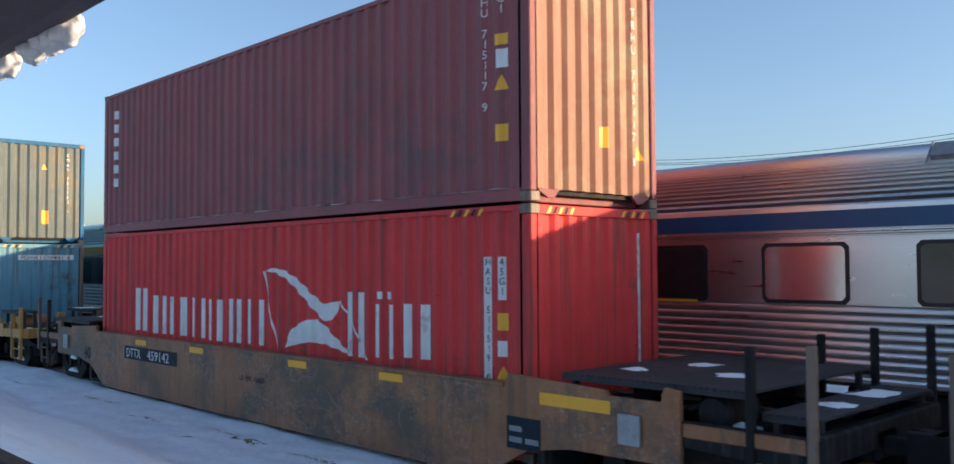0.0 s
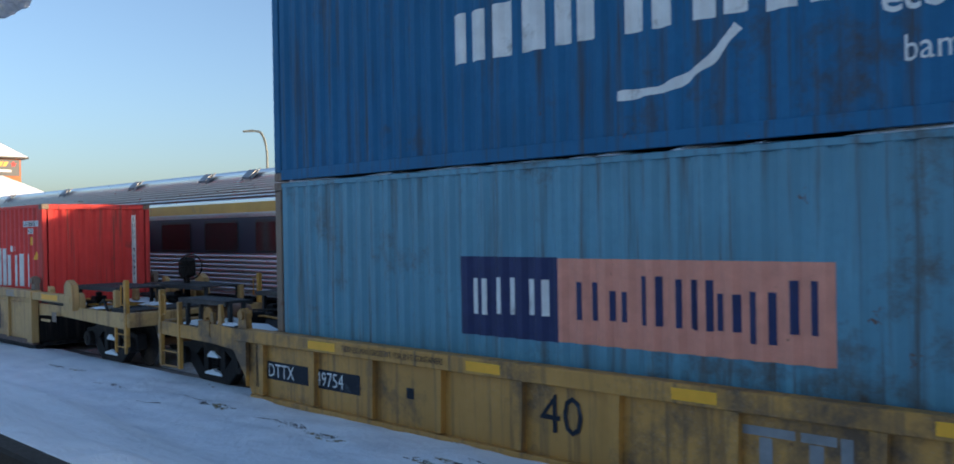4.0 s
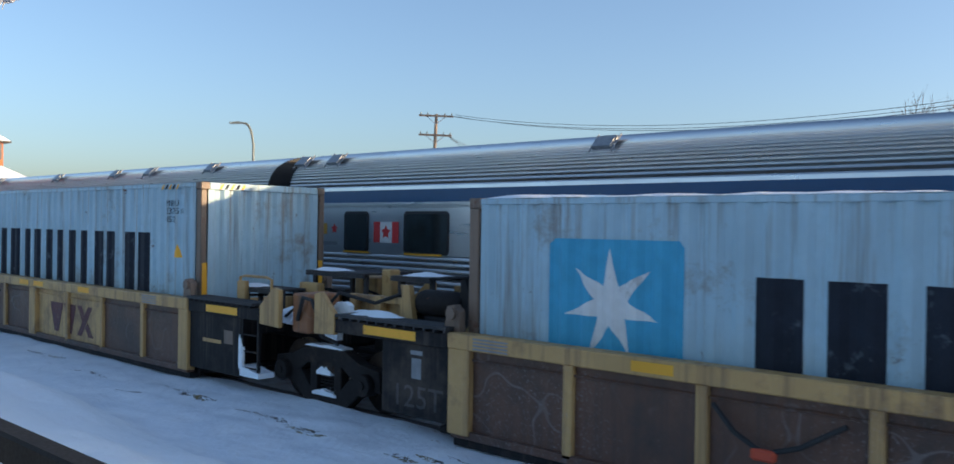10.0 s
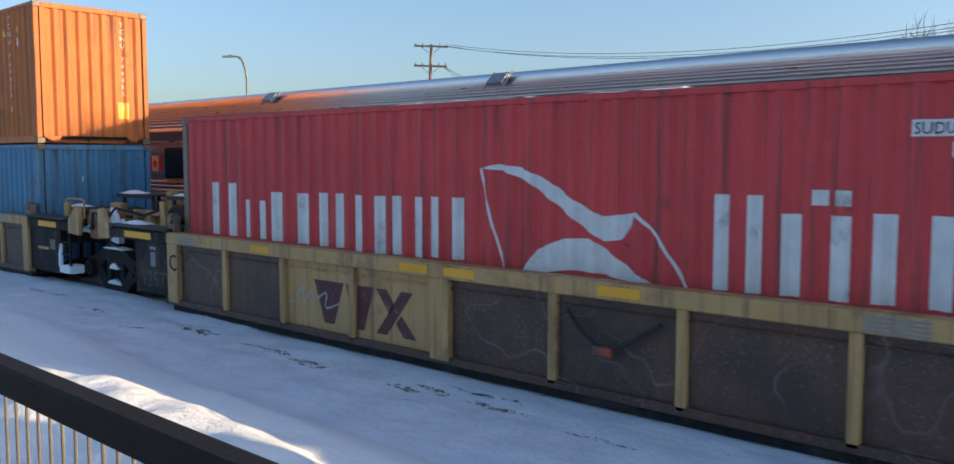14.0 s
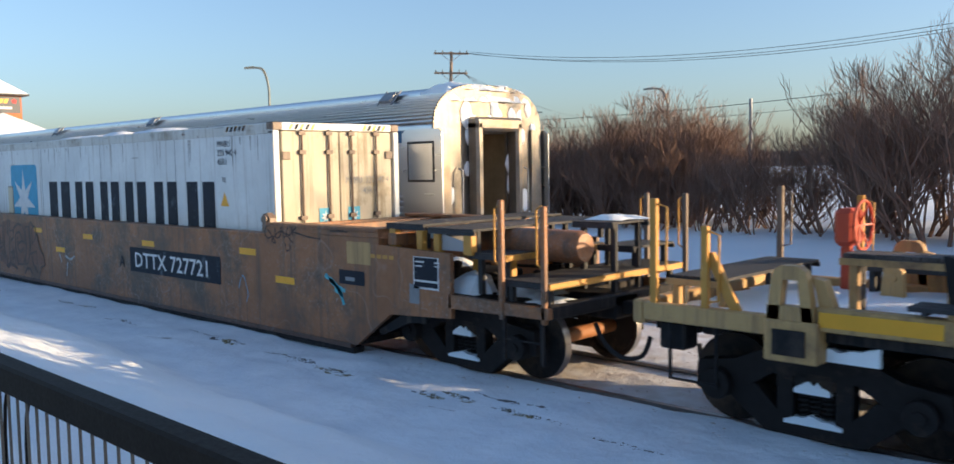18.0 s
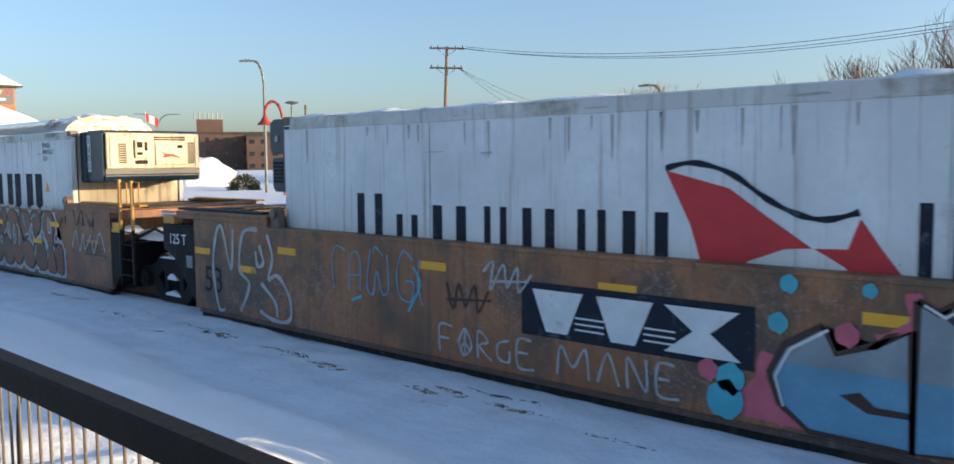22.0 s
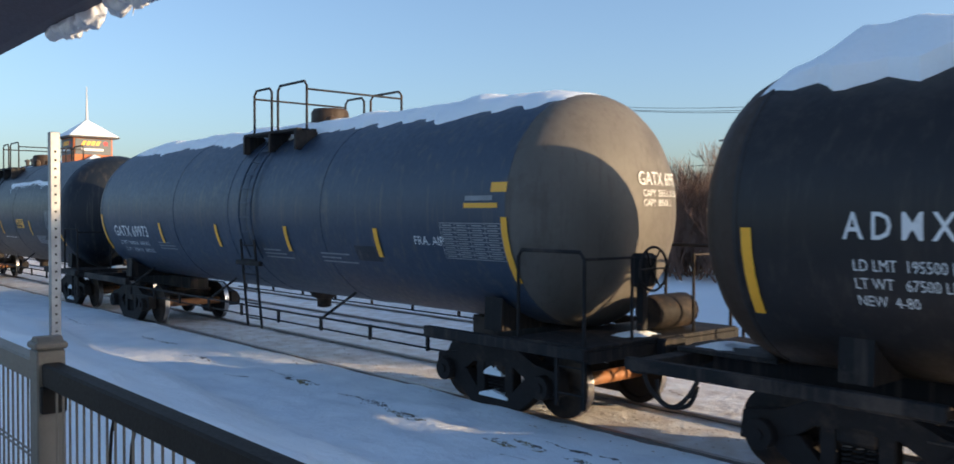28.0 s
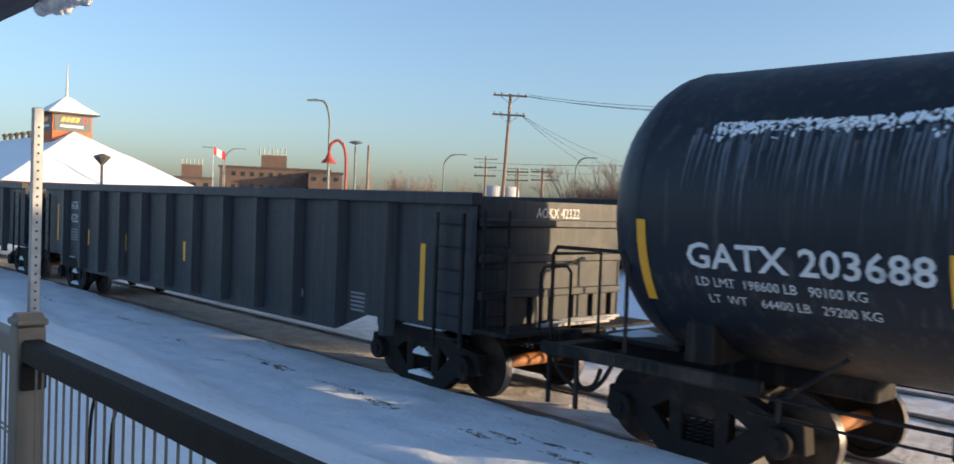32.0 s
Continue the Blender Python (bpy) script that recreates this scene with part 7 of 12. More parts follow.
    lathe(bm, [(0.30, 0.0), (0.22, -0.12), (0.13, -0.16), (0.13, -0.30), (0.05, -0.32)], "z", 14, (0.5, 0, zc - R + 0.05))
    part("outlet_valve", bm, "cast_iron", car, smooth=True)
    # dome platform with rails
    px = platform_x
    zt = zc + R
    bm = bmesh.new()
    lathe(bm, [(0.34, 0.0), (0.34, 0.34), (0.30, 0.40), (0.05, 0.43)], "z", 20, (px + 0.25, 0, zt - 0.06))
    part("manway", bm, "tank_brown", car, smooth=True)
    for k in range(3):
        bm = bmesh.new()
        lathe(bm, [(0.09, 0.0), (0.09, 0.2), (0.03, 0.24)], "z", 10, (px + 0.85, -0.35 + 0.3 * k, zt - 0.08))
        part("valve", bm, "cast_iron", car, smooth=True)
    for yy in (-0.98, 0.98):
        z0 = zt - 0.16
        bm = bmesh.new()
        for q in range(3):
            box(bm, px - 0.78, px + 1.12, yy - 0.2 + 0.14 * q, yy - 0.1 + 0.14 * q, z0, z0 + 0.04)
        for q in (-0.74, 0.2, 1.08):
            box(bm, px + q - 0.03, px + q + 0.03, yy - 0.22, yy + 0.2, z0 - 0.32, z0 - 0.003)
        part("walkway", bm, "car_black", car)
        zr = z0 + 0.84
        for q0, q1 in ((-0.75, -0.10), (0.12, 1.10)):
            a, b = px + q0, px + q1
            grab(car, [(a, yy, z0), (a, yy, zr - 0.08), (a + 0.08, yy, zr), (b - 0.08, yy, zr), (b, yy, zr - 0.08), (b, yy, z0)], "car_black", 0.022)
    for q in (-0.75, 1.10):
        zr = zt - 0.16 + 0.7
        grab(car, [(px + q, -0.98, zr), (px + q, 0.98, zr)], "car_black", 0.018)
    # rungs that hug the flank, and a hung ladder or a wide stirrup below
    rise = [radians(-32 + 112 * k / 12) for k in range(13)]
    for x in (px - 0.25, px + 0.19):
        part("ladder_rail", tube(bmesh.new(), [(x, -(R + 0.05) * math.cos(a), zc + (R + 0.05) * math.sin(a)) for a in rise], 0.016, 5), material, car, smooth=True)
    for a in rise[1:]:
        part("ladder_rung", tube(bmesh.new(), [(q, -(R + 0.05) * math.cos(a), zc + (R + 0.05) * math.sin(a)) for q in (px - 0.25, px + 0.19)], 0.011, 5), material, car)
    if stirrup:
        grab(car, [(px - 0.2, -1.30, 1.20), (px + 0.22, -1.52, 0.50), (px + 0.70, -1.52, 0.50), (px + 1.08, -1.30, 1.20)], "car_black", 0.02, "stirrup")
        grab(car, [(px + 0.02, -1.42, 0.84), (px + 0.88, -1.42, 0.84)], "car_black", 0.016, "stirrup")
    else:
        for x in (px - 0.32, px + 0.18):
            part("ladder_rail", tube(bmesh.new(), [(x, -R * 0.97 - 0.02, zc - 0.50), (x + 0.40, -1.54, 0.56)], 0.024, 6), "car_black", car)
        for k in range(6):
            f = (k + 0.4) / 6
            y, z, x = -(R * 0.97 + 0.02) * (1 - f) - 1.54 * f, (zc - 0.50) * (1 - f) + 0.56 * f, px - 0.32 + 0.40 * f
            part("ladder_rung", tube(bmesh.new(), [(x, y, z), (x + 0.5, y, z)], 0.014, 5), "car_black", car)
        part("ladder_bracket", box(bmesh.new(), px - 0.36, px + 0.50, -1.56, -1.48, 1.60, 1.68, 0.01), "car_black", car)
    for x in strips:
        round_mark(car, rect_shape(0.105, 0.85 if abs(x) > 6.5 else 0.43), "safety_yellow", x, zc - 0.93 if abs(x) > 6.5 else zc - 0.68, R, zc, 0.014, label="yellow reflective strip", name="reflector")
    if snow:
        tank_snow(car, hl, R, zc, snow, seed)
    return car


def tank_snow(car, hl, R, zc, width, seed):
    """A blanket of snow along the top of the tank with a torn lower edge; width: degrees down the near flank."""
    bm = bmesh.new()
    n, k = 150, 16
    rows = []
    for i in range(n + 1):
        x = -hl + 0.72 + (2 * hl - 1.44) * i / n
        ragged = width + 11 * noise.noise((x * 0.9, seed, 0)) + 7 * noise.noise((x * 3.1, seed, 2)) + 4 * noise.noise((x * 9, seed, 4))
        endfall = max(0.0, 0.8 - (hl - abs(x))) / 0.8
        r0 = R - 0.80 * (1 - math.sqrt(max(0, 1 - endfall ** 2))) * 0.9
        row = []
        for j in range(k + 1):
            t = j / k
            a = radians(-ragged + (ragged + 38) * t)
            thick = (0.34 if width > 35 else 0.14) * min(1.0, (hl - 0.6 - abs(x)) / 0.9) * math.sin(math.pi * min(1, max(0, t))) ** 0.35 * (1 + 0.5 * noise.noise((x * 2, t * 4, seed + 5)))
            r = r0 - 0.01 + max(0.0, thick) * (1 if 0 < j < k and 0 < i < n else 0)
            row.append(bm.verts.new((x, r * math.sin(a), zc + r * math.cos(a))))
        rows.append(row)
    for a, b in zip(rows, rows[1:]):
        for j in range(k):
            bm.faces.new((a[j], b[j], b[j + 1], a[j + 1]))
    part("snow_blanket", bm, "snow", car, "thick snow blanket along the tank's top", smooth=True)


def frost_flecks(car, x0, x1, z, R, zc, seed, n=1400, runs=0, reach=0.7):
    """A crust of fine snow flakes along the flank, and thin runs of frost below it."""
    rnd = random.Random(seed)

    def at(x, up, lift):
        a = (up - zc) / R
        return (x, -(R + lift) * math.cos(a), zc + (R + lift) * math.sin(a))

    bm = bmesh.new()
    for _ in range(n):
        x = rnd.uniform(x0, x1)
        up = z - abs(rnd.gauss(0, 0.10)) * (0.6 + 0.8 * noise.noise((x * 2.5, seed, 0))) - 0.08 * noise.noise((x, seed, 0))
        s, long = rnd.uniform(0.006, 0.017), rnd.choice((1.0, 1.5, 2.5))
        t = rnd.random() * 2
        vs = [bm.verts.new(at(x + s * 1.3 * math.cos(t + q * 1.57), up + s * long * math.sin(t + q * 1.57), 0.003)) for q in range(4)]
        top = bm.verts.new(at(x, up, 0.012))
        for q in range(4):
            bm.faces.new((vs[q], vs[(q + 1) % 4], top))
    tagged(part("frost", bm, "snow", car, "crust of snow clinging to the flank"), kind="stuff")
    if not runs:
        return
    bm = bmesh.new()
    for _ in range(runs):
        x, w = rnd.uniform(x0 - 0.2, x1 + 0.3), rnd.uniform(0.004, 0.016)
        a, length = z - rnd.uniform(0, 0.25), rnd.uniform(0.15, reach)
        pts = [(x + 0.02 * noise.noise((x * 3, q, seed)), a - length * q / 5, w * (1 - q / 5.5)) for q in range(6)]
        vs = [(bm.verts.new(at(u - g, v, 0.002)), bm.verts.new(at(u, v, 0.004)), bm.verts.new(at(u + g, v, 0.002))) for u, v, g in pts]
        for p, q in zip(vs, vs[1:]):
            bm.faces.new((p[0], q[0], q[1], p[1]))
            bm.faces.new((p[1], q[1], q[2], p[2]))
    tagged(part("frost_run", bm, "frost_thin", car, "thin grey runs of frost down the flank"), kind="stuff")


# ---- gondola ----
def gondola(xc, hl, number=""):
    car = freight(thing("gondola", "dark weathered steel gondola with upright ribs", "rail car", "freight train"), xc)
    for s in (-1, 1):
        y = s * 1.40
        bm = bmesh.new()
        plate(bm, [(-hl + 2.2, 0.92), (-hl + 3.0, 0.62), (hl - 3.0, 0.62), (hl - 2.2, 0.92), (hl, 0.95), (hl, 2.52), (-hl, 2.52), (-hl, 0.95)], *sorted((y, y - s * 0.05)))
        part("side_sheet", bm, "gondola", car)
        bm = bmesh.new()
        box(bm, -hl - 0.02, hl + 0.02, *sorted((y + s * 0.10, y - s * 0.08)), 2.50, 2.66, 0.012)
        part("top_rail", bm, "gondola", car)
        n = 12
        for k in range(n):
            x = -hl + 1.7 + (2 * hl - 3.4) * k / (n - 1)
            bm = bmesh.new()
            prism(bm, [(x - 0.14, y), (x - 0.07, y + s * 0.13), (x + 0.07, y + s * 0.13), (x + 0.14, y)], "z", 0.84, 2.498)
            prism(bm, [(x - 0.13, y), (x - 0.06, y + s * 0.12), (x + 0.06, y + s * 0.12), (x + 0.13, y)], "z", 0.70, 0.838)
            part("rib", bm, "gondola", car)
    for d in (-1, 1):
        bm = bmesh.new()
        box(bm, *sorted((d * hl, d * (hl - 0.06))), -1.38, 1.38, 0.95, 2.58)
        part("end_sheet", bm, "gondola", car)
        for z in (1.35, 1.80, 2.25):
            bm = bmesh.new()
            box(bm, *sorted((d * (hl + 0.07), d * (hl + 0.002))), -1.36, 1.36, z, z + 0.10, 0.01)
            part("end_rib", bm, "gondola", car)
        bm = bmesh.new()
        box(bm, *sorted((d * (hl - 2.2), d * (hl + 0.75))), -0.25, 0.25, 0.72, 1.0, 0.02)
        box(bm, *sorted((d * (hl + 0.02), d * (hl + 0.6))), -1.42, 1.42, 0.95, 1.0, 0.01)
        part("centre_sill", bm, "car_black", car)
        ladder(car, *sorted((d * (hl - 0.12), d * (hl - 0.62))), -1.50, 0.7, 2.4, 6)
        ladder(car, *sorted((d * (hl - 0.12), d * (hl - 0.62))), 1.50, 0.7, 2.4, 6)
        bogie(car, d * (hl - 1.35))
        coupler(car, d * (hl + 0.4), d)
        grab(car, [(d * (hl + 0.5), -1.3, 1.0), (d * (hl + 0.5), -1.3, 1.95), (d * (hl + 0.42), -1.3, 2.02), (d * (hl + 0.1), -1.3, 2.02)], "car_black", 0.02)
        grab(car, [(d * (hl + 0.5), -0.75, 1.0), (d * (hl + 0.5), -0.75, 1.70), (d * (hl + 0.5), -0.68, 1.78), (d * (hl + 0.5), -0.28, 1.78), (d * (hl + 0.5), -0.20, 1.70), (d * (hl + 0.5), -0.20, 1.0)], "car_black", 0.02)
        for k in range(7):
            v = -1.2 + 0.4 * k
            part("stake", box(bmesh.new(), *sorted((d * (hl + 0.006), d * (hl + 0.06))), v - 0.03, v + 0.03, 1.0, 1.34, 0.006), "gondola", car)
        for v in (-1.34, -0.92):
            part("ladder_rail", box(bmesh.new(), *sorted((d * (hl + 0.075), d * (hl + 0.105))), v - 0.015, v + 0.015, 1.0, 2.45, 0.004), "car_black", car)
        for k in range(5):
            part("ladder_rung", tube(bmesh.new(), [(d * (hl + 0.09), -1.34, 1.15 + 0.29 * k), (d * (hl + 0.09), -0.92, 1.15 + 0.29 * k)], 0.012, 6), "car_black", car)
    bm = bmesh.new()
    box(bm, -hl + 0.1, hl - 0.1, -1.34, 1.34, 0.9, 0.98)
    part("floor", bm, "gondola", car)
    for k in range(3):
        bm = bmesh.new()
        box(bm, hl + 0.12 + 0.12 * k, hl + 0.20 + 0.12 * k, -0.35, 0.95, 1.012, 1.05, 0.004)
        part("timber", bm, "far_pale", car, "pale timber on the end deck", at=pose(0, 0, 0.0, 0, 0, 2 - 2 * k))
    y = -1.40
    for x, hgt in ((-hl + 0.95, 0.9), (-hl * 0.62, .36), (-hl * 0.35, .36), (0.02, .36), (hl * 0.36, .42), (hl - 1.05, 1.0)):
        strip(car, x, x + 0.10, 0.98 if hgt == 1.0 else 1.25, (0.98 if hgt == 1.0 else 1.25) + hgt, y)
    words(car, "AOKX", 0.20, -hl + 1.95, 2.05, "white_mark", None, y, lift=0.006, squeeze=0.8)
    words(car, number, 0.20, -hl + 1.95, 1.74, "white_mark", None, y, lift=0.006, squeeze=0.8)
    words(car, "AOKX " + number, 0.13, -0.35, 2.37, "white_mark", None, hl, "right", 0.8, lift=0.004)
    for k in range(5):
        blocks(car, [(0, 0, .34, .03)], "grey_mark", hl - 2.6, 1.18 - 0.06 * k, y, None)
        blocks(car, [(0, 0, .5, .03)], "grey_mark", -hl + 1.95, 1.55 - 0.06 * k, y, None)
    blocks(car, [(0, 0, .22, .12)], "galvanized", hl - 4.1, 1.0, y, None)
    return car

# ---- passenger coaches on the second track ----
def coach_profile():
    """Half section from the sill up to the roof's middle: fluted skirt, plain window band, letter-board beads, ribbed roof."""
    p = [(-1.46, 1.00), (-1.50, 1.05)]
    z = 1.08
    for _ in range(8):
        p += [(-1.492 - 0.036 * math.sin(a), z + 0.055 - 0.055 * math.cos(a)) for a in (math.pi * k / 7 for k in range(7))]
        z += 0.11
    p += [(-1.52, 1.975), (-1.52, 2.845)]
    for k in range(3):
        p += [(-1.54, 2.85 + 0.03 * k), (-1.54, 2.865 + 0.03 * k), (-1.515, 2.872 + 0.03 * k)]
    p += [(-1.52, 2.945), (-1.52, 3.19)]
    e = 2.5
    n = 66
    for k in range(1, n + 1):
        t = (math.pi / 2) * k / n
        y = -1.51 * abs(math.cos(t)) ** (2 / e)
        zz = 3.20 + 0.86 * abs(math.sin(t)) ** (2 / e)
        r = (0.02, 0.006, -0.008)[k % 3] if k < 54 else 0.0
        p.append((y * (1 + r / 1.5), zz + r * 0.6))
    return p


HALF = coach_profile()


def coach(x0, x1, stripe, band, windows, hatches, open_end=False, label="", teal=False):
    L = x1 - x0
    hl = L / 2
    c = thing("coach", label, "passenger coach", "passenger train")
    c.matrix_basis = pose((x0 + x1) / 2, YV, 0)
    MOVERS.append((c, (x0 + x1) / 2, "coach"))
    ring = HALF + [(-y, z) for y, z in HALF[::-1][1:]]
    bm = bmesh.new()
    va, vb = [[bm.verts.new((x, y, z)) for y, z in ring] for x in (-hl + 0.12, hl - (0.35 if open_end else 0.12))]
    for i in range(len(ring) - 1):
        bm.faces.new((va[i], va[i + 1], vb[i + 1], vb[i]))
    part("body_shell", bm, "stainless", c)
    bm = bmesh.new()
    box(bm, -hl + 0.35, hl - 0.35, -1.44, 1.44, 0.95, 1.02)
    part("floor_frame", bm, "car_black", c)
    for s in (-1, 1):
        bm = bmesh.new()
        box(bm, -hl + 0.35, hl - 0.36, *sorted((s * 1.525, s * 1.50)), 2.95, 3.185)
        part("stripe", bm, stripe, c)
        if teal:
            bm = bmesh.new()
            box(bm, -hl + 2.4, hl - 2.4, *sorted((s * 1.523, s * 1.50)), 1.99, 2.84)
            part("window_band", bm, "coach_teal", c)
        for wx0, wx1, wz0, wz1, m in windows:
            y = s * 1.523
            bm = bmesh.new()
            e = 0.05
            pts = [(wx0 - e + 0.06, wz0 - e), (wx1 + e - 0.06, wz0 - e), (wx1 + e, wz0 - e + 0.06), (wx1 + e, wz1 + e - 0.06), (wx1 + e - 0.06, wz1 + e), (wx0 - e + 0.06, wz1 + e), (wx0 - e, wz1 + e - 0.06), (wx0 - e, wz0 - e + 0.06)]
            prism(bm, pts, "y", *sorted((s * 1.51, s * 1.532)))
            w = part("window", bm, "window_seal", c)
            bm = bmesh.new()
            prism(bm, [(wx0 + 0.05, wz0), (wx1 - 0.05, wz0), (wx1, wz0 + 0.05), (wx1, wz1 - 0.05), (wx1 - 0.05, wz1), (wx0 + 0.05, wz1), (wx0, wz1 - 0.05), (wx0, wz0 + 0.05)], "y", *sorted((s * 1.50, s * 1.536)))
            part("pane", bm, m, w)
        for hx in hatches:
            bm = bmesh.new()
            a, b = (s * 1.36, 3.74), (s * 1.16, 3.92)
            prism(bm, [a, b, (s * 1.20, 3.97), (s * 1.41, 3.79)], "x", hx - 0.17, hx + 0.17)
            for q in (-0.21, 0.21):
                tube(bm, [(hx + q, s * 1.41, 3.70), (hx + q, s * 1.14, 3.99)], 0.016, 5)
            part("roof_hatch", bm, "galvanized", c)
    for d in (-1, 1):
        shut = not (open_end and d > 0)
        xe = d * (hl - (0.12 if shut else 0.35))
        face = "rubber" if shut else "stainless_end"
        for lo, hi in ((-2, -0.46), (0.46, 2)):
            pts = [(y, z) for y, z in ring if lo <= y <= hi]
            pts = pts + ([(-0.46, 3.98), (-0.46, 1.0)] if lo < -1 else [(0.46, 1.0), (0.46, 3.98)])
            bm = bmesh.new()
            prism(bm, pts, "x", *sorted((xe, xe + d * 0.05)))
            part("end_wall", bm, face, c)
        bm = bmesh.new()
        prism(bm, [(-0.46, 3.12), (0.46, 3.12), (0.46, 3.98), (0, 4.05), (-0.46, 3.98)], "x", *sorted((xe, xe + d * 0.05)))
        part("end_header", bm, face, c)
        for y0, y1, z0, z1 in ((-0.66, -0.47, 1.0, 3.35), (0.47, 0.66, 1.0, 3.35), (-0.66, 0.66, 3.16, 3.42)):
            bm = bmesh.new()
            box(bm, *sorted((xe + d * 0.052, xe + d * 0.34)), y0, y1, z0, z1, 0.05)
            part("diaphragm", bm, face, c)
        for y in (-1.30, 1.30):
            bm = bmesh.new()
            prism(bm, [(y - 0.16, 1.05), (y + 0.16, 1.05), (y + 0.14, 3.2), (y - 0.14, 3.2)], "x", *sorted((xe + d * 0.052, xe + d * 0.12)))
            part("corner_plate", bm, face, c)
            grab(c, [(xe + d * 0.1, y * 0.72, 1.2), (xe + d * 0.2, y * 0.72, 1.25), (xe + d * 0.2, y * 0.72, 2.4), (xe + d * 0.1, y * 0.72, 2.45)], "galvanized", 0.018)
        # vestibule behind the end door
        bm = bmesh.new()
        xi = xe - d * 1.3
        box(bm, *sorted((xi, xe - d * 0.02)), -0.62, -0.56, 1.02, 3.12)
        box(bm, *sorted((xi, xe - d * 0.02)), 0.56, 0.62, 1.02, 3.12)
        box(bm, *sorted((xi - d * 0.05, xi)), -0.62, 0.62, 1.02, 3.12)
        box(bm, *sorted((xi, xe - d * 0.02)), -0.62, 0.62, 3.125, 3.17)
        part("vestibule", bm, "interior", c)
        bm = bmesh.new()
        box(bm, *sorted((xe + d * 0.02, xe + d * 0.30)), -0.5, 0.5, 1.0, 1.06, 0.01)
        part("threshold", bm, "deck", c)
        for k in range(3):
            bogie(c, d * (hl - 4.2), False) if k == 0 else None
        if open_end and d > 0:
            for k, (y0, y1, z, h) in enumerate(((-1.2, 0.1, 3.72, 0.32), (-0.3, 1.2, 3.74, 0.34), (-0.7, 0.7, 3.95, 0.20))):
                snow_cap(c, xe - 0.85, xe + 0.12, y0, y1, z, h, 200 + k, "end_snow", "snow packed over the coach's end")
            for k in range(26):
                y, z = random.uniform(-1.35, 1.35), random.uniform(1.1, 3.7)
                if abs(y) < 0.5 and z < 3.1:
                    continue
                r = random.uniform(0.05, 0.16)
                bm = bmesh.new()
                bmesh.ops.create_icosphere(bm, subdivisions=2, radius=r, matrix=Matrix.LocRotScale((xe + d * 0.06, y, z), None, (0.35, 1, 1.7)))
                for v in bm.verts:
                    v.co += Vector((0, 1, 1)) * 0.04 * noise.noise(v.co * 9)
                part("frost", bm, "snow", c, "snow blown on to the coach's end", smooth=True)
    for k, (a, b) in enumerate(((-6.5, -4.0), (-3.2, -0.6), (0.4, 3.0), (3.8, 6.4))):
        bm = bmesh.new()
        box(bm, a, b, -1.3, 1.3, 0.42, 0.945, 0.04)
        part("equipment_box", bm, "car_black", c)
    return c


WZ = (2.03, 2.73)
blue_windows = [(a - 1.525, b - 1.525, *WZ, m) for a, b, m in (
    (-9.73, -9.08, "window_glass"), (-7.97, -6.88, "window_glass"), (-5.95, -4.86, "window_blind"), (-3.95, -2.87, "window_glass"),
    (-0.05, 1.05, "window_glass"), (3.8, 4.9, "window_glass"), (7.2, 8.25, "window_glass"), (9.2, 10.2, "window_glass"), (11.15, 12.25, "window_glass"))]
last_coach = coach(-11.75, 14.85, "coach_blue", None, blue_windows, [h - 1.525 for h in (-11.5, -10.4, -3.7, 3.0, 13.0)], True,
                   "fluted stainless-steel coach with a blue stripe and snow on its end")
for s in (-1, 1):
    bm = bmesh.new()
    prism(bm, [(12.13, 1.12), (13.22, 1.12), (13.22, 3.12), (13.12, 3.19), (12.23, 3.19), (12.13, 3.12)], "y", *sorted((s * 1.50, s * 1.535)))
    dr = part("vestibule_door", bm, "stainless", last_coach)
    bm = bmesh.new()
    prism(bm, [(12.32, 2.25), (12.98, 2.25), (12.98, 2.92), (12.32, 2.92)], "y", *sorted((s * 1.50, s * 1.545)))
    part("pane", bm, "window_blind", dr)
    bm = bmesh.new()
    box(bm, 12.26, 13.04, *sorted((s * 1.50, s * 1.54)), 2.19, 2.98, 0.02)
    part("window_seal", bm, "window_seal", dr)
    for a, b in ((-9.8, -9.0), (-8.0, -7.0), (9.2, 10.2), (4.0, 5.0), (11.1, 12.2)):
        strip(last_coach, a - 1.525, b - 1.525, 1.965, 2.0, -1.53, "safety_yellow", "thin yellow strip under the window") if s < 0 else None
# flag and plain owner's marks on the coach side
for a, w, m in ((-8.88, 0.19, "flag_red"), (-8.69, 0.34, "white_mark"), (-8.35, 0.19, "flag_red")):
    bm = bmesh.new()
    quad(bm, a - 1.525, a + w - 1.525, 2.18, 2.58)
    mark(last_coach, bm, m, 0, 0, -1.52, None, "near", 0.006)
mark(last_coach, star_shape(-8.52 - 1.525, 2.38, 0.14, 5, 0.55), "flag_red", 0, 0, -1.52, lift=0.010, label="red leaf on the flag")
blocks(last_coach, [(0, 0, .42, .22)], "coach_yellow", -10.75 - 1.525, 2.32, -1.52, None)
mark(last_coach, star_shape(0.1, 0.1, 0.11, 5, 0.55), "flag_red", -10.2 - 1.525, 2.33, -1.52)
blocks(last_coach, [(0, 0, .9, .07)], "grey_mark", -10.9 - 1.525, 2.1, -1.52, None)
blocks(last_coach, [(0, 0, .07, .8), (0.85, 0, .02, .85), (1.45, 0, .02, .85)], "galvanized", 8.4, 1.99, -1.52, None)

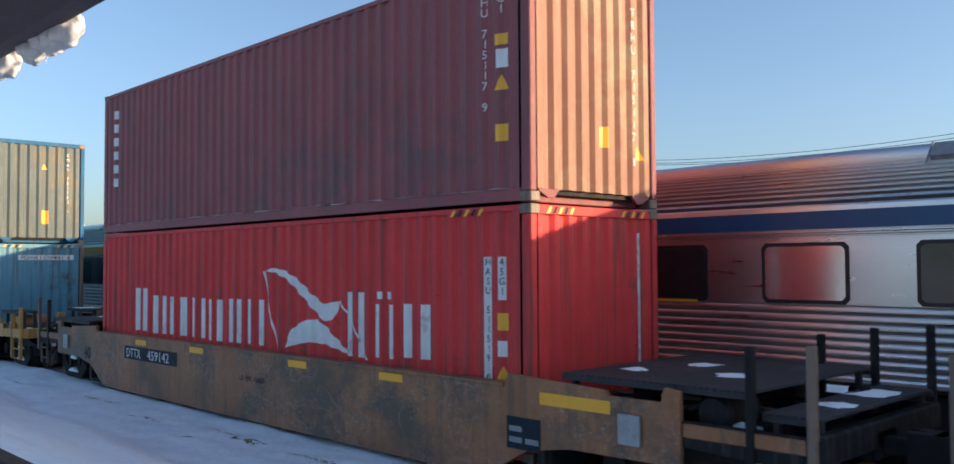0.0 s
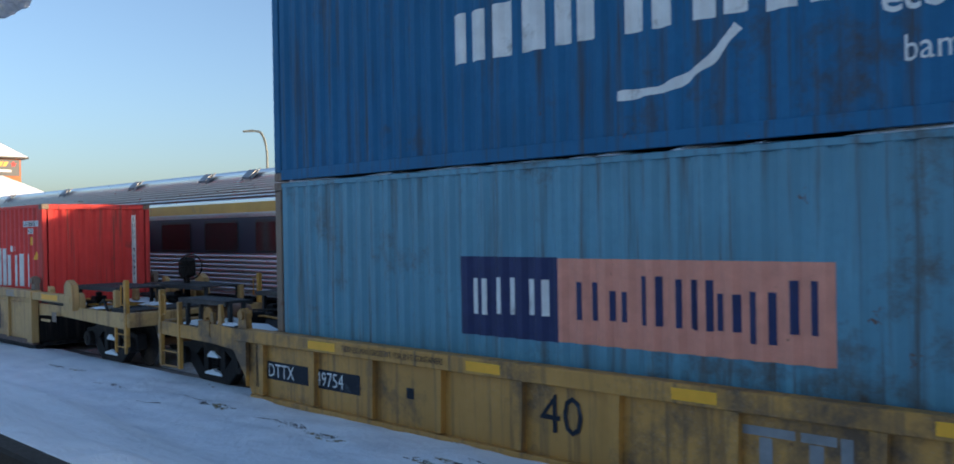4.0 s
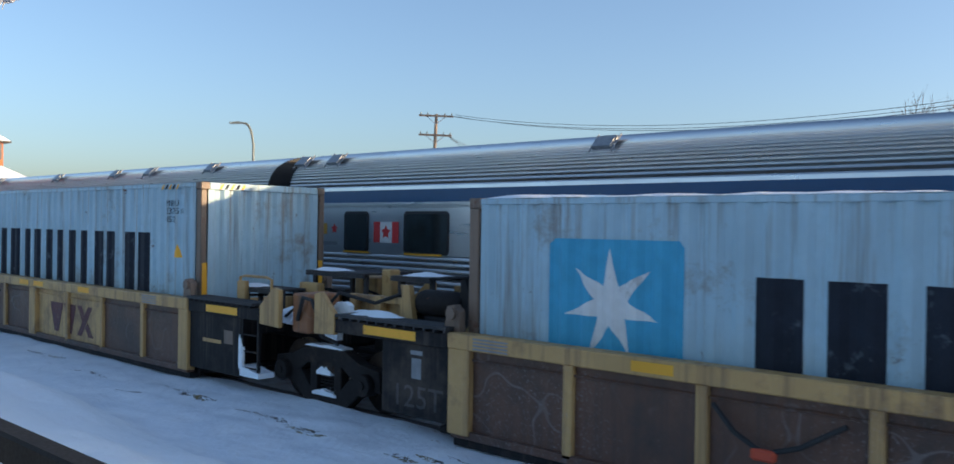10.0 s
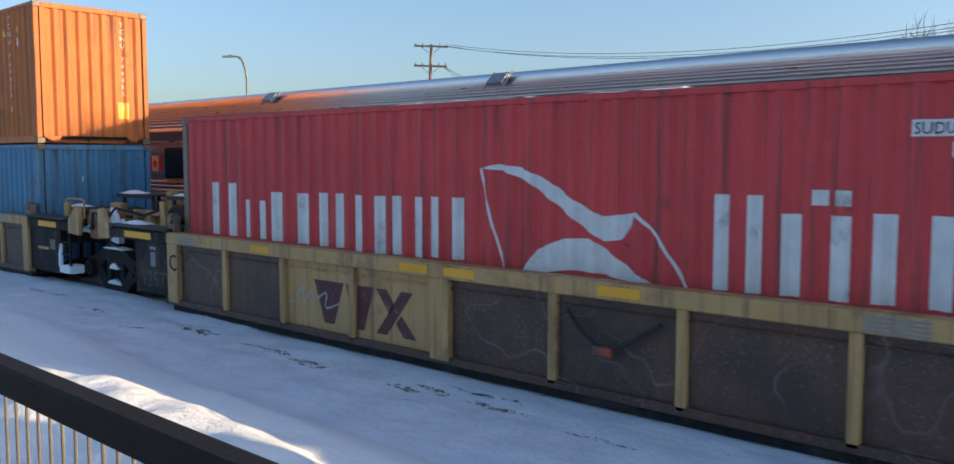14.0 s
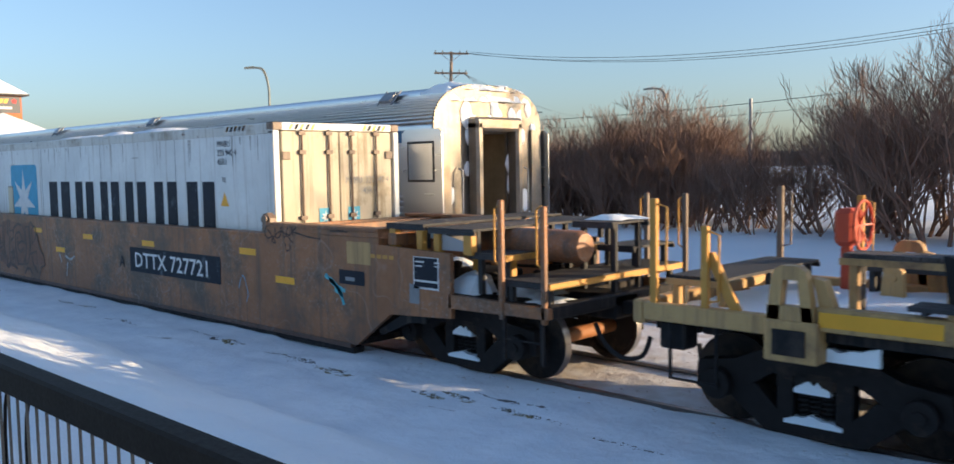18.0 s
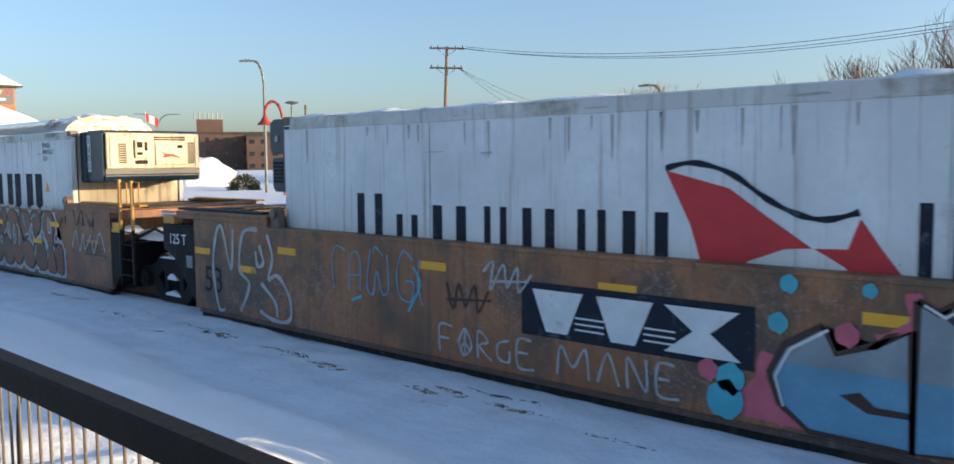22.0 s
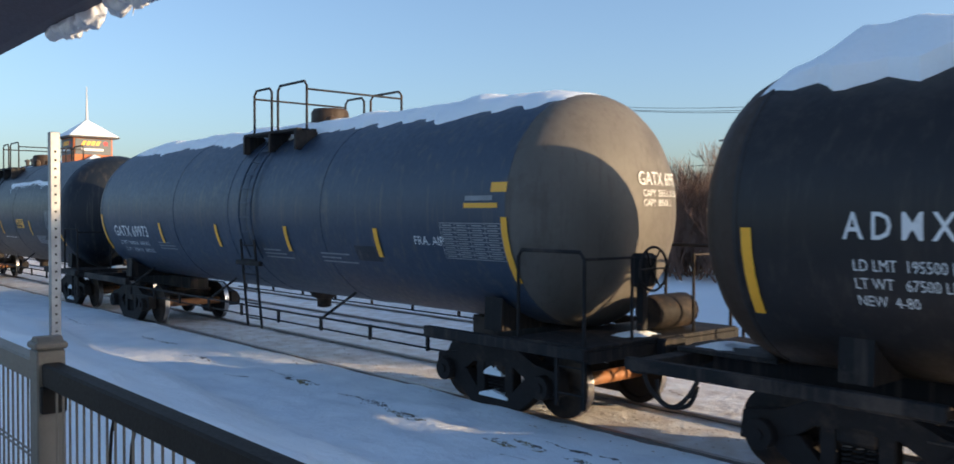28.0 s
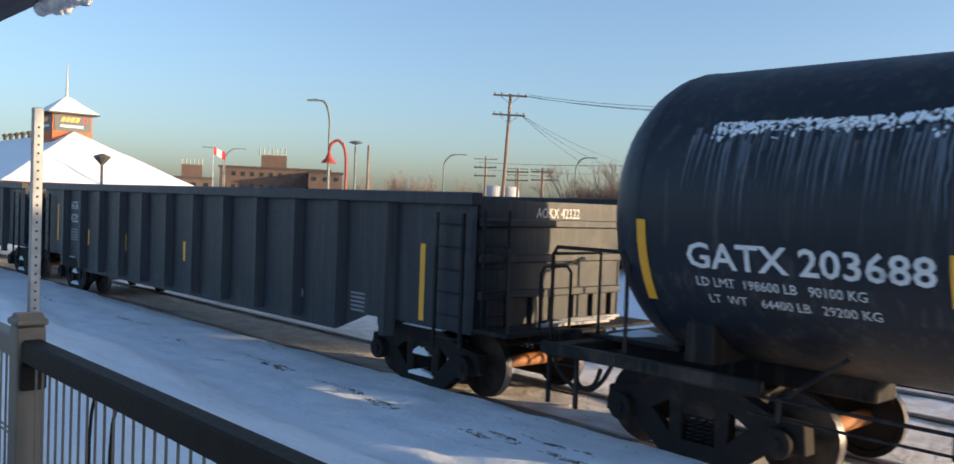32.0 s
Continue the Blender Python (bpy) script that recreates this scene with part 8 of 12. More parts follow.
for k, xr in enumerate((-12.35, -38.85)):
    xl = xr - 25.9
    xm = (xl + xr) / 2
    wins = [(xr - d - 1.5 - xm, xr - d - xm, 2.06, 2.72, "window_glass") for d in (3.9, 6.2, 8.45, 10.7, 13.0, 15.3, 17.6, 19.9)] + [(xr - 2.6 - xm, xr - 2.0 - xm, 2.1, 2.7, "window_glass")]
    coach(xl, xr, "coach_yellow", None, wins, [xr - d - xm for d in (2.9, 6.0, 8.05, 12.0, 17.0, 22.0)], False,
          "fluted stainless-steel coach with a yellow stripe and dark window band", True)


# ---- the freight train, from its head to its tail ----
car_smooth(-12.78, 9.45)
car_smooth(-12.78 + 19.9, 9.45)
car_ribbed(-32.75, 9.45)
for k, (xc, nm) in enumerate(((-53.92, "B"), (-71.97, ""), (-90.05, "D"), (-108.08, "C"), (-126.17, "B"))):
    u = unit_panel(xc, k == 0, k == 4, nm, k + 1, -2.36 if k == 3 else 0.78)
    if k == 0:
        blocks(u, [(0, 0, 1.6, .22)], "car_black", -5.9, 0.35, -1.43, None)
        words(u, "DTTX 74231", 0.17, -5.8, 0.38, "grey_mark", None, -1.43, lift=0.008)
    if k == 4:
        words(u, "DTTX", 0.20, -7.27, 0.34, "grey_mark", None, -1.42, lift=0.008, squeeze=1.25)
        words(u, "7423", 0.20, -5.74, 0.34, "grey_mark", None, -1.43, lift=0.008, squeeze=1.25)
        heart = [(.12, .05), (-.02, .22), (.02, .33), (.10, .28), (.14, .22), (.17, .32), (.27, .34), (.28, .22), (.12, .05)]
        scrawl(u, [heart, [(.40, .10), (.42, .33), (.52, .15), (.58, .34)], [(.70, .1), (.68, .3), (.84, .3)], [(.69, .2), (.8, .2)]], 0.035, "graffiti_silver", -4.3, 0.40, -1.43)
        for x, w, z, h in ((-4.35, .55, .24, .16), (-4.1, .32, .40, .07)):
            mark(u, rect_shape(w, h), "car_tan", x, z, -1.43, label="tan patch in the dark panel")
        scrawl(u, loops(4, 1.9, 0.5, 5), 0.03, "graffiti_silver", -1.95, 0.35, -1.43)
    if k == 3:
        scrawl(u, [[(0, .3), (.05, 0), (.3, .02)], [(.35, .1), (.5, .25), (.5, .02), (.7, .2), (.75, -.1)], [(.8, .1), (1.0, .2), (1.0, 0), (1.3, .1)]], 0.022, "graffiti_silver", -3.1, 0.55, -1.43)

hs = car_tall(-149.55, True, False, 1)
is_ = car_tall(-169.2, False, False, 2)
js = car_tall(-188.9, False, True, 3)
for car, x in ((hs, 1.69), (js, -5.04)):
    bm = bmesh.new()
    quad(bm, 0, 3.18, 0, 0.44)
    mark(car, bm, "black_mark", x, 0.70, -1.45, label="black number panel", lift=0.007)
    words(car, "DTTX 727721", 0.26, x + 0.18, 0.79, "white_mark", None, -1.45, lift=0.011, squeeze=1.2, bold=0.004)
words(hs, "A", 0.22, 1.25, 0.75, "black_mark", None, -1.45, lift=0.007)
words(hs, "53", 0.40, -7.97, 0.52, "black_mark", None, -1.45, lift=0.007)
words(js, "53", 0.40, -8.05, 0.52, "black_mark", None, -1.45, lift=0.007)
words(is_, "53", 0.40, -8.06, 0.48, "black_mark", None, -1.45, lift=0.007)
for car in (hs, is_):
    words(car, "125 T", 0.165, -9.20, 1.17, "white_mark", None, -1.44, lift=0.006, bold=0.003)
    bm = bmesh.new()
    quad(bm, 0, 0.2, 0, 0.2)
    mark(car, bm, "grey_mark", -8.64, 0.80, -1.44, lift=0.006)
mark(hs, rect_shape(0.45, 0.39), "white_mark", 9.4, 1.03, -1.45, label="white frame of the stencil panel")
for x, w, z, h in ((0.02, 0.26, 0.11, 0.27), (0.28, 0.15, 0.11, 0.27), (0.02, 0.41, 0.025, 0.06)):
    mark(hs, rect_shape(w, h), "black_mark", 9.4 + x, 1.03 + z, -1.453, label="black field of the stencil panel")
blocks(hs, [(0, 0, .16, .02), (0, -.05, .12, .015), (.33, 0, .1, .02), (.33, -.04, .1, .015)], "white_mark", 9.45, 1.35, -1.459, None)
mark(hs, rect_shape(0.18, 0.24), "grey_mark", 9.32, 0.84, -1.45, label="pale data plate")
mark(hs, rect_shape(0.49, 0.29), "car_tan", 8.1, 1.25, -1.45, label="tan repainted patch")
mark(hs, rect_shape(0.54, 0.19), "black_mark", 7.92, 0.97, -1.45, label="small black label")
blocks(hs, [(0, 0, .2, .05)], "grey_mark", 8.06, 1.02, -1.457, None)
blocks(hs, [(0.12 * k, 0, .09, .05) for k in range(4)], "handrail_yellow", 8.59, 1.35, -1.45, None)
scrawl(hs, [[(6.37, 1.7), (6.22, 1.67), (6.16, 1.57), (6.24, 1.5), (6.37, 1.53)], [(6.44, 1.66), (6.45, 1.52), (6.56, 1.54), (6.58, 1.67)], [(6.61, 1.69), (6.64, 1.54), (6.73, 1.55)], [(6.76, 1.68), (6.72, 1.6), (6.78, 1.56), (6.85, 1.61), (6.83, 1.68), (6.76, 1.68)], [(6.87, 1.56), (6.87, 1.69), (6.96, 1.68), (6.88, 1.62), (6.97, 1.6), (7.23, 1.56), (7.53, 1.54)], [(6.24, 1.63), (6.44, 1.45), (6.34, 1.47), (6.59, 1.61), (6.87, 1.46)], [(6.68, 1.45), (6.71, 1.34), (6.8, 1.37), (6.78, 1.44)], [(7.74, 1.66), (8.13, 1.66)], [(7.88, 1.69), (8.05, 1.67)]], 0.022, "graffiti_black", 0, 0, -1.45)
scrawl(hs, [[(7.61, 1.06), (7.74, 0.99), (7.92, 0.87), (8.01, 0.69)], [(7.7, 1.02), (7.94, 0.9), (8.05, 0.88)], [(7.82, 0.89), (7.99, 0.81)]], 0.06, "graffiti_teal", 0, 0, -1.45)
# owner's mark on the middle well: a black panel with plain white bars
bm = bmesh.new()
quad(bm, 0, 2.66, 0, 0.57)
mark(is_, bm, "black_mark", -1.38, 0.65, -1.45, label="black panel with white bars", lift=0.007)
for poly in ([(0, .44), (.66, .44), (.46, 0), (.18, 0)], [(.82, .44), (1.48, .44), (1.28, 0), (1.00, 0)], [(1.60, .44), (2.36, .44), (2.08, .22), (2.38, 0), (1.60, 0), (1.90, .22)]):
    mark(is_, poly_shape(poly), "white_mark", -1.22, 0.71, -1.461, label="white block of the owner's panel")
for k in range(3):
    for x, w in ((.56, .36), (1.38, .34)):
        blocks(is_, [(x, .06 + .06 * k, w, .018)], "white_mark", -1.22, 0.71, -1.4605, None)
scrawl(is_, [[(0, 0), (0, .3), (.2, .3)], [(0, .16), (.15, .16)], [(.3, .15), (.4, .3), (.5, .12), (.38, 0), (.3, .15)], [(.6, 0), (.6, .3), (.75, .2), (.62, .14), (.8, 0)], [(1.05, .25), (.9, .2), (.9, .05), (1.05, .02), (1.06, .14)],
             [(1.36, .29), (1.18, .28), (1.18, 0), (1.4, -.01)], [(1.18, .15), (1.32, .15)], [(.4, .3), (.4, .0)], [(.4, .15), (.32, .06)], [(.4, .15), (.48, .06)], [(1.7, 0), (1.75, .3), (1.9, .1), (2.05, .3), (2.1, 0)], [(2.2, 0), (2.32, .3), (2.45, 0)], [(2.55, 0), (2.55, .3), (2.75, 0), (2.75, .3)], [(3.05, .29), (2.88, .28), (2.88, 0), (3.1, -.01)], [(2.88, .15), (3.0, .15)]], 0.028, "graffiti_silver", -2.65, 0.28, -1.452, 1.03)
# big filled piece: grey tops over pale blue bodies, black outlines, pink edges, pink and teal splashes
def disc(u, v, r, n=14):
    return poly_shape([(u + r * math.cos(6.2832 * k / n), v + r * (1 + 0.15 * math.sin(k * 2.4)) * math.sin(6.2832 * k / n)) for k in range(n)])


def cut_above(poly, z):
    """The part of a polygon above the height z."""
    out = []
    for (a, b), (c, d) in zip(poly, poly[1:] + poly[:1]):
        if b > z:
            out.append((a, b))
        if (b > z) != (d > z):
            out.append((a + (c - a) * (z - b) / (d - b), z))
    return out


for edge in ([(4.97, 0.43), (5.18, 0.41), (5.4, 0.3), (5.37, 0.22), (4.98, 0.22)],
          [(1.35, 0.69), (1.52, 0.37), (1.76, 0.23), (1.18, 0.25), (1.1, 0.39)]):
    mark(is_, poly_shape(edge), "graffiti_pink", 0, 0, -1.45, lift=0.004, name="graffiti", label="pink spray-painted cloud")
scrawl(is_, [[(4, 1.45), (4.26, 1.31), (4.25, 0.79), (4.6, 0.96), (4.67, 0.76), (4.97, 0.74), (4.99, 0.42)],
          [(2.56, 1.46), (2.56, 1.19), (2.3, 1.06)],
          [(1.4, 0.84), (1.34, 0.5), (1.57, 0.24)]], 0.11, "graffiti_pink", 0, 0, -1.450)
for k, body in enumerate(([(1.87, 1.13), (1.55, 0.93), (1.42, 0.68), (1.5, 0.43), (1.77, 0.23), (2.58, 0.22), (2.56, 1.17), (2.3, 1.03), (1.98, 0.91)],
          [(2.59, 1.41), (2.74, 1.33), (2.88, 1.43), (3, 1.3), (3.16, 1.12), (3.26, 0.93), (3.2, 0.73), (3, 0.68), (3.03, 0.26), (2.58, 0.22)],
          [(3.19, 1.45), (3.45, 1.46), (3.45, 0.66), (3.35, 0.5), (3.7, 0.5), (4.15, 0.53), (4.14, 0.22), (3.05, 0.25), (3, 0.66), (3.26, 0.77), (3.27, 0.93)],
          [(3.51, 1.45), (3.94, 1.46), (4.05, 1.33), (4.21, 1.27), (4.19, 0.71), (4.41, 0.79), (4.6, 0.92), (4.65, 0.73), (4.93, 0.7), (4.96, 0.23), (4.16, 0.23), (4.15, 0.54), (3.86, 0.69), (4.12, 0.73), (4.01, 0.92), (3.51, 1.16)])):
    mark(is_, poly_shape(body), "graffiti_blue", 0, 0, -1.451 - 0.0012 * (k % 2), label="pale blue spray-painted shape", lift=0.006, name="graffiti")
    mark(is_, poly_shape(cut_above(body, 0.78)), "graffiti_grey", 0, 0, -1.4545 - 0.0012 * (k % 2), label="grey spray-painted top", lift=0.006, name="graffiti")
    mark(is_, ribbon_shape([body + body[:1]], 0.055, False), "graffiti_black", 0, 0, -1.4575, lift=0.007, name="graffiti", label="black spray-painted outline")
    mark(is_, ribbon_shape([[(a + 0.05, b - 0.03) for a, b in body[:4]]], 0.022, False), "white_mark", 0, 0, -1.459, lift=0.008, name="graffiti", label="white highlight stroke")
for shape in ([(2.02, 0.58), (2.18, 0.63), (2.3, 0.53), (2.56, 0.53), (2.56, 0.48), (2.24, 0.47)],
          [(3.51, 1.38), (3.76, 1.09), (4.02, 0.92), (3.53, 1.12)],
          [(3, 1.28), (3.16, 1.17), (3.19, 1.04), (3.07, 1.21)],
          [(2.21, 0.98), (2.38, 1.13), (2.47, 1.15), (2.3, 0.99)],
          [(4.26, 0.67), (4.54, 0.82), (4.56, 0.68), (4.37, 0.66)],
          [(2.74, 1.33), (2.82, 1.38), (2.88, 1.31), (3, 1.17), (2.88, 1.22)],
          [(3.86, 0.74), (4.1, 0.72), (4.16, 0.7), (3.92, 0.68)]):
    mark(is_, poly_shape(shape), "graffiti_black", 0, 0, -1.4575, lift=0.007, name="graffiti", label="black spray-painted hollow")
for u, v, q, m in ((1.49, 1.11, 0.09, "graffiti_teal"), (4.44, 1.09, 0.07, "graffiti_teal"), (4.77, 0.92, 0.07, "graffiti_teal"), (5.11, 0.46, 0.09, "graffiti_teal"), (1.06, 0.56, 0.14, "graffiti_teal"), (1.01, 0.36, 0.18, "graffiti_teal"), (5.57, 0.41, 0.05, "graffiti_teal"), (5.51, 0.27, 0.11, "graffiti_teal"), (5.77, 0.23, 0.1, "graffiti_teal"), (4.27, 1.45, 0.06, "graffiti_teal"), (1.58, 1.45, 0.08, "graffiti_teal"), (2.24, 1.45, 0.06, "graffiti_teal"), (4.34, 1, 0.07, "graffiti_pink"), (2.07, 1.08, 0.1, "graffiti_pink"), (0.84, 0.61, 0.1, "graffiti_pink"), (5.2, 0.51, 0.04, "graffiti_pink"), (3.07, 1.43, 0.07, "graffiti_pink")):
    mark(is_, disc(u, v, q), m, 0, 0, -1.459, lift=0.008, name="graffiti", label="splash of spray paint")
scrawl(is_, [[(5.3, 0.9), (5.5, 1.05), (5.45, 0.75), (5.6, 1.0), (5.65, 0.72), (5.8, 0.98), (5.85, 0.78), (6.0, 0.95)], [(5.2, 1.0), (5.5, 0.98), (6.1, 0.93)], [(4.4, 1.3), (4.6, 1.2), (4.7, 1.28), (5.0, 1.22)]], 0.025, "graffiti_umber", 0, 0, -1.45)
scrawl(is_, [[(-7.67, 1.39), (-7.77, .87), (-7.63, .26), (-7.45, .24)], [(-7.67, 1.39), (-7.49, 1.52), (-7.24, .88), (-7.16, 1.5)], [(-6.49, 1.52), (-6.88, 1.45), (-7.0, .91), (-6.74, .69), (-7.0, .26)],
             [(-6.24, 1.46), (-6.11, 1.13), (-6.23, .82), (-5.99, .88), (-5.71, .61), (-5.7, .28), (-6.07, .22), (-6.47, .32)], [(-6.42, .74), (-6.07, .5), (-6.02, .28)], [(-6.45, 1.3), (-6.35, 1.05), (-6.5, .98), (-6.55, 1.2)]], 0.06, "graffiti_silver", 0, 0, -1.452)
scrawl(is_, [[(.28, .62), (.08, .66), (0, .4), (.04, .1)], [(.36, .1), (.38, .5), (.5, .62), (.6, .46), (.58, .12)], [(.38, .3), (.58, .32)], [(.8, .66), (.72, .2), (.84, .1), (.92, .4), (1.02, .12), (1.14, .2), (1.12, .62)], [(.84, .62), (.9, .7), (1.04, .6)],
             [(1.6, .58), (1.42, .68), (1.3, .4), (1.36, .12), (1.56, .08), (1.6, .3), (1.46, .32)], [(1.72, .6), (1.68, .3), (1.76, .05)]], 0.024, "graffiti_blue", -4.7, 0.73, -1.452)
scrawl(is_, [[(.62, .05), (.4, -.02), (.55, .02)], [(1.5, -.05), (1.72, .3), (1.6, .5)]], 0.035, "graffiti_teal", -4.7, 0.73, -1.453)
scrawl(is_, [[(0, .3), (.1, 0), (.2, .3), (.3, .05), (.45, .3), (.5, 0), (.66, .25)], [(0, .1), (.7, .15)]], 0.03, "graffiti_black", -2.53, 0.80, -1.452)
scrawl(is_, [[(0, .2), (.15, .32), (.1, 0), (.3, .3), (.35, .05), (.5, .28), (.52, .02), (.7, .22)], [(.1, .1), (.66, .14)]], 0.028, "graffiti_silver", -1.94, 1.07, -1.452)
for car, x in ((hs, -7.41), (js, -6.94)):
    scrawl(car, [[(0, .25), (.12, .42), (.15, .05), (.2, .3), (.3, .1), (.36, .28), (.45, .08), (.5, .25), (.62, .1), (.7, .25), (.85, .15)], [(.05, .18), (.4, .2)], [(.2, -.05), (.24, .1)]], 0.03, "graffiti_silver", x, 0.98, -1.452)
# outlined piece in dark brown on the first well, filled a shade darker than the paint
mark(hs, poly_shape([(-5.58, 0.74), (-5.38, 1.08), (-5.54, 1.41), (-5.19, 1.26), (-4.89, 1.40), (-4.49, 1.44), (-3.95, 1.37), (-3.15, 1.43), (-2.9, 1.18), (-2.73, 0.89), (-2.44, 0.53), (-2.88, 0.51), (-3.63, 0.46), (-4.68, 0.34), (-5.15, 0.44)]), "graffiti_rust", 0, 0, -1.45, lift=0.004, name="graffiti", label="faded brown spray-painted fill")
scrawl(hs, [[(-5.54, 1.41), (-5.34, 1.43), (-5.19, 1.26), (-4.97, 1.3), (-4.99, 0.81), (-5.16, 0.76), (-5.59, 0.73), (-5.58, 0.92), (-5.38, 1.08), (-5.54, 1.41)],
            [(-5.39, 0.71), (-5.41, 0.3)],
            [(-5.23, 1.24), (-5.17, 0.96), (-5.06, 0.86), (-5.23, 0.91), (-5.23, 1.01)],
            [(-4.99, 0.73), (-5.13, 0.6), (-5.15, 0.44)],
            [(-4.61, 1.07), (-4.89, 1.4), (-4.9, 0.71), (-4.74, 0.48), (-4.81, 0.35), (-4.68, 0.32), (-4.52, 0.49), (-4.58, 0.68), (-4.51, 1.07)],
            [(-4.61, 1.07), (-4.62, 1.43), (-4.49, 1.44), (-4.49, 1.17), (-4.3, 1.22), (-4.27, 1.04), (-4.45, 0.96)],
            [(-4.27, 1.14), (-4.2, 1.27), (-3.95, 1.37), (-3.7, 1.34), (-3.56, 1.21), (-3.55, 0.99)],
            [(-4.11, 1.13), (-4.17, 0.8), (-4.05, 0.45), (-3.73, 0.46), (-3.55, 0.68), (-3.49, 0.94), (-3.73, 0.99), (-3.98, 0.92)],
            [(-4.01, 1.08), (-4.02, 0.82), (-3.88, 0.72), (-3.65, 0.84)],
            [(-4.11, 1.14), (-3.88, 1.19), (-3.7, 1.03)],
            [(-3.51, 1.31), (-3.3, 1.33), (-3.27, 0.87), (-3.34, 0.66), (-3.43, 0.51), (-3.63, 0.46), (-3.53, 0.71), (-3.48, 0.91), (-3.51, 1.31)],
            [(-3.26, 1.36), (-3.15, 1.43), (-3.02, 1.33), (-2.9, 1.34), (-2.9, 1.18), (-2.8, 1.16), (-2.73, 0.89), (-2.48, 0.72), (-2.44, 0.53), (-2.68, 0.46), (-2.76, 0.29)],
            [(-3.26, 1.36), (-3.21, 0.92), (-3.27, 0.72), (-2.9, 0.8), (-2.88, 0.51)],
            [(-3.12, 1.3), (-3.11, 0.94), (-2.93, 1.09), (-2.9, 1.17)],
            [(-3.18, 0.68), (-3.11, 0.5), (-2.89, 0.34)],
            [(-3.66, 0.26), (-3.51, 0.38), (-3.34, 0.4), (-3.17, 0.27)],
            [(-4.8, 0.36), (-4.54, 0.44), (-4.1, 0.34)],
            [(-4.52, 0.7), (-4.4, 0.69), (-4.27, 0.76), (-4.25, 0.58), (-4.42, 0.56)]], 0.055, "graffiti_umber", 0, 0, -1.453, 1.0, False)
scrawl(hs, [[(-1.3, .8), (-1.05, .74), (-.83, .82)], [(-1.2, .68), (-1.28, .38)], [(-1.6, .82), (-1.5, .65)]], 0.035, "graffiti_silver", 0, 0, -1.452)
scrawl(hs, [[(0, .1), (.12, .3), (.25, .05), (.2, -.1)]], 0.018, "graffiti_blue", 5.4, 0.6, -1.452)
# fat outlined shapes and thin blue outlines on the last well
blobs = [[(2.05, 1.45), (2.25, 1.5), (2.42, 1.43), (2.48, 1.31), (2.47, 1.11), (2.45, 0.92), (2.29, 0.94), (2.13, 1.06), (2.03, 1.28)],
         [(2.53, 1.31), (2.58, 1.46), (2.73, 1.51), (2.86, 1.47), (2.89, 1.34), (2.84, 1.14), (2.73, 0.98), (2.57, 0.91), (2.53, 1.13)],
         [(1.99, 0.66), (2.05, 0.74), (2.29, 0.81), (2.47, 0.81), (2.55, 0.65), (2.55, 0.45), (2.47, 0.34), (2.28, 0.29), (2.11, 0.33), (2, 0.49)],
         [(2.61, 0.81), (2.83, 0.94), (2.96, 0.83), (3.17, 0.73), (3.27, 0.54), (3.21, 0.35), (3.04, 0.28), (2.78, 0.3), (2.65, 0.45), (2.6, 0.64)],
         [(2.95, 1.34), (3.1, 1.47), (3.3, 1.49), (3.5, 1.45), (3.65, 1.3), (3.71, 1.13), (3.83, 0.92), (3.83, 0.62), (3.76, 0.4), (3.61, 0.32), (3.43, 0.33), (3.29, 0.43), (3.21, 0.7), (3.09, 0.9), (3.01, 1.17)],
         [(3.73, 1.4), (3.84, 1.48), (4.05, 1.49), (4.23, 1.46), (4.3, 1.32), (4.28, 1.16), (4.19, 0.99), (4.05, 0.92), (3.93, 0.94), (3.8, 1.11)],
         [(3.83, 0.78), (3.98, 0.84), (4.19, 0.83), (4.38, 0.73), (4.5, 0.56), (4.5, 0.4), (4.36, 0.29), (4.19, 0.3), (3.98, 0.37), (3.85, 0.52)],
         [(4.35, 1.42), (4.49, 1.49), (4.69, 1.5), (4.84, 1.46), (4.89, 1.34), (4.88, 1.19), (4.78, 1.06), (4.66, 1.01), (4.53, 1.03), (4.4, 1.17)],
         [(4.5, 0.78), (4.66, 0.89), (4.85, 0.87), (5.01, 0.85), (5.13, 0.66), (5.17, 0.48), (5.12, 0.33), (5, 0.29), (4.79, 0.29), (4.6, 0.41), (4.5, 0.56)],
         [(4.99, 1.38), (5.05, 1.49), (5.23, 1.51), (5.42, 1.51), (5.56, 1.45), (5.64, 1.32), (5.63, 1.16), (5.54, 1), (5.54, 0.86), (5.32, 0.77), (5.26, 0.91), (5.14, 1.01), (5.04, 1.18)],
         [(5.18, 0.46), (5.21, 0.67), (5.29, 0.77), (5.43, 0.77), (5.57, 0.67), (5.66, 0.49), (5.65, 0.31), (5.52, 0.27), (5.32, 0.29), (5.21, 0.34)],
         [(5.67, 0.74), (5.78, 0.85), (5.93, 0.85), (6.03, 0.74), (6.05, 0.53), (6.05, 0.33), (5.94, 0.27), (5.78, 0.31), (5.72, 0.41), (5.69, 0.58)]]
blobs = [b + b[:2] for b in blobs]
for k, ring in enumerate(blobs):
    scrawl(js, [ring], 0.25, "graffiti_silver", 0, 0, -1.4460 - 0.0006 * k)
    scrawl(js, [ring], 0.062, "graffiti_black", 0, 0, -1.4540 - 0.0003 * k)
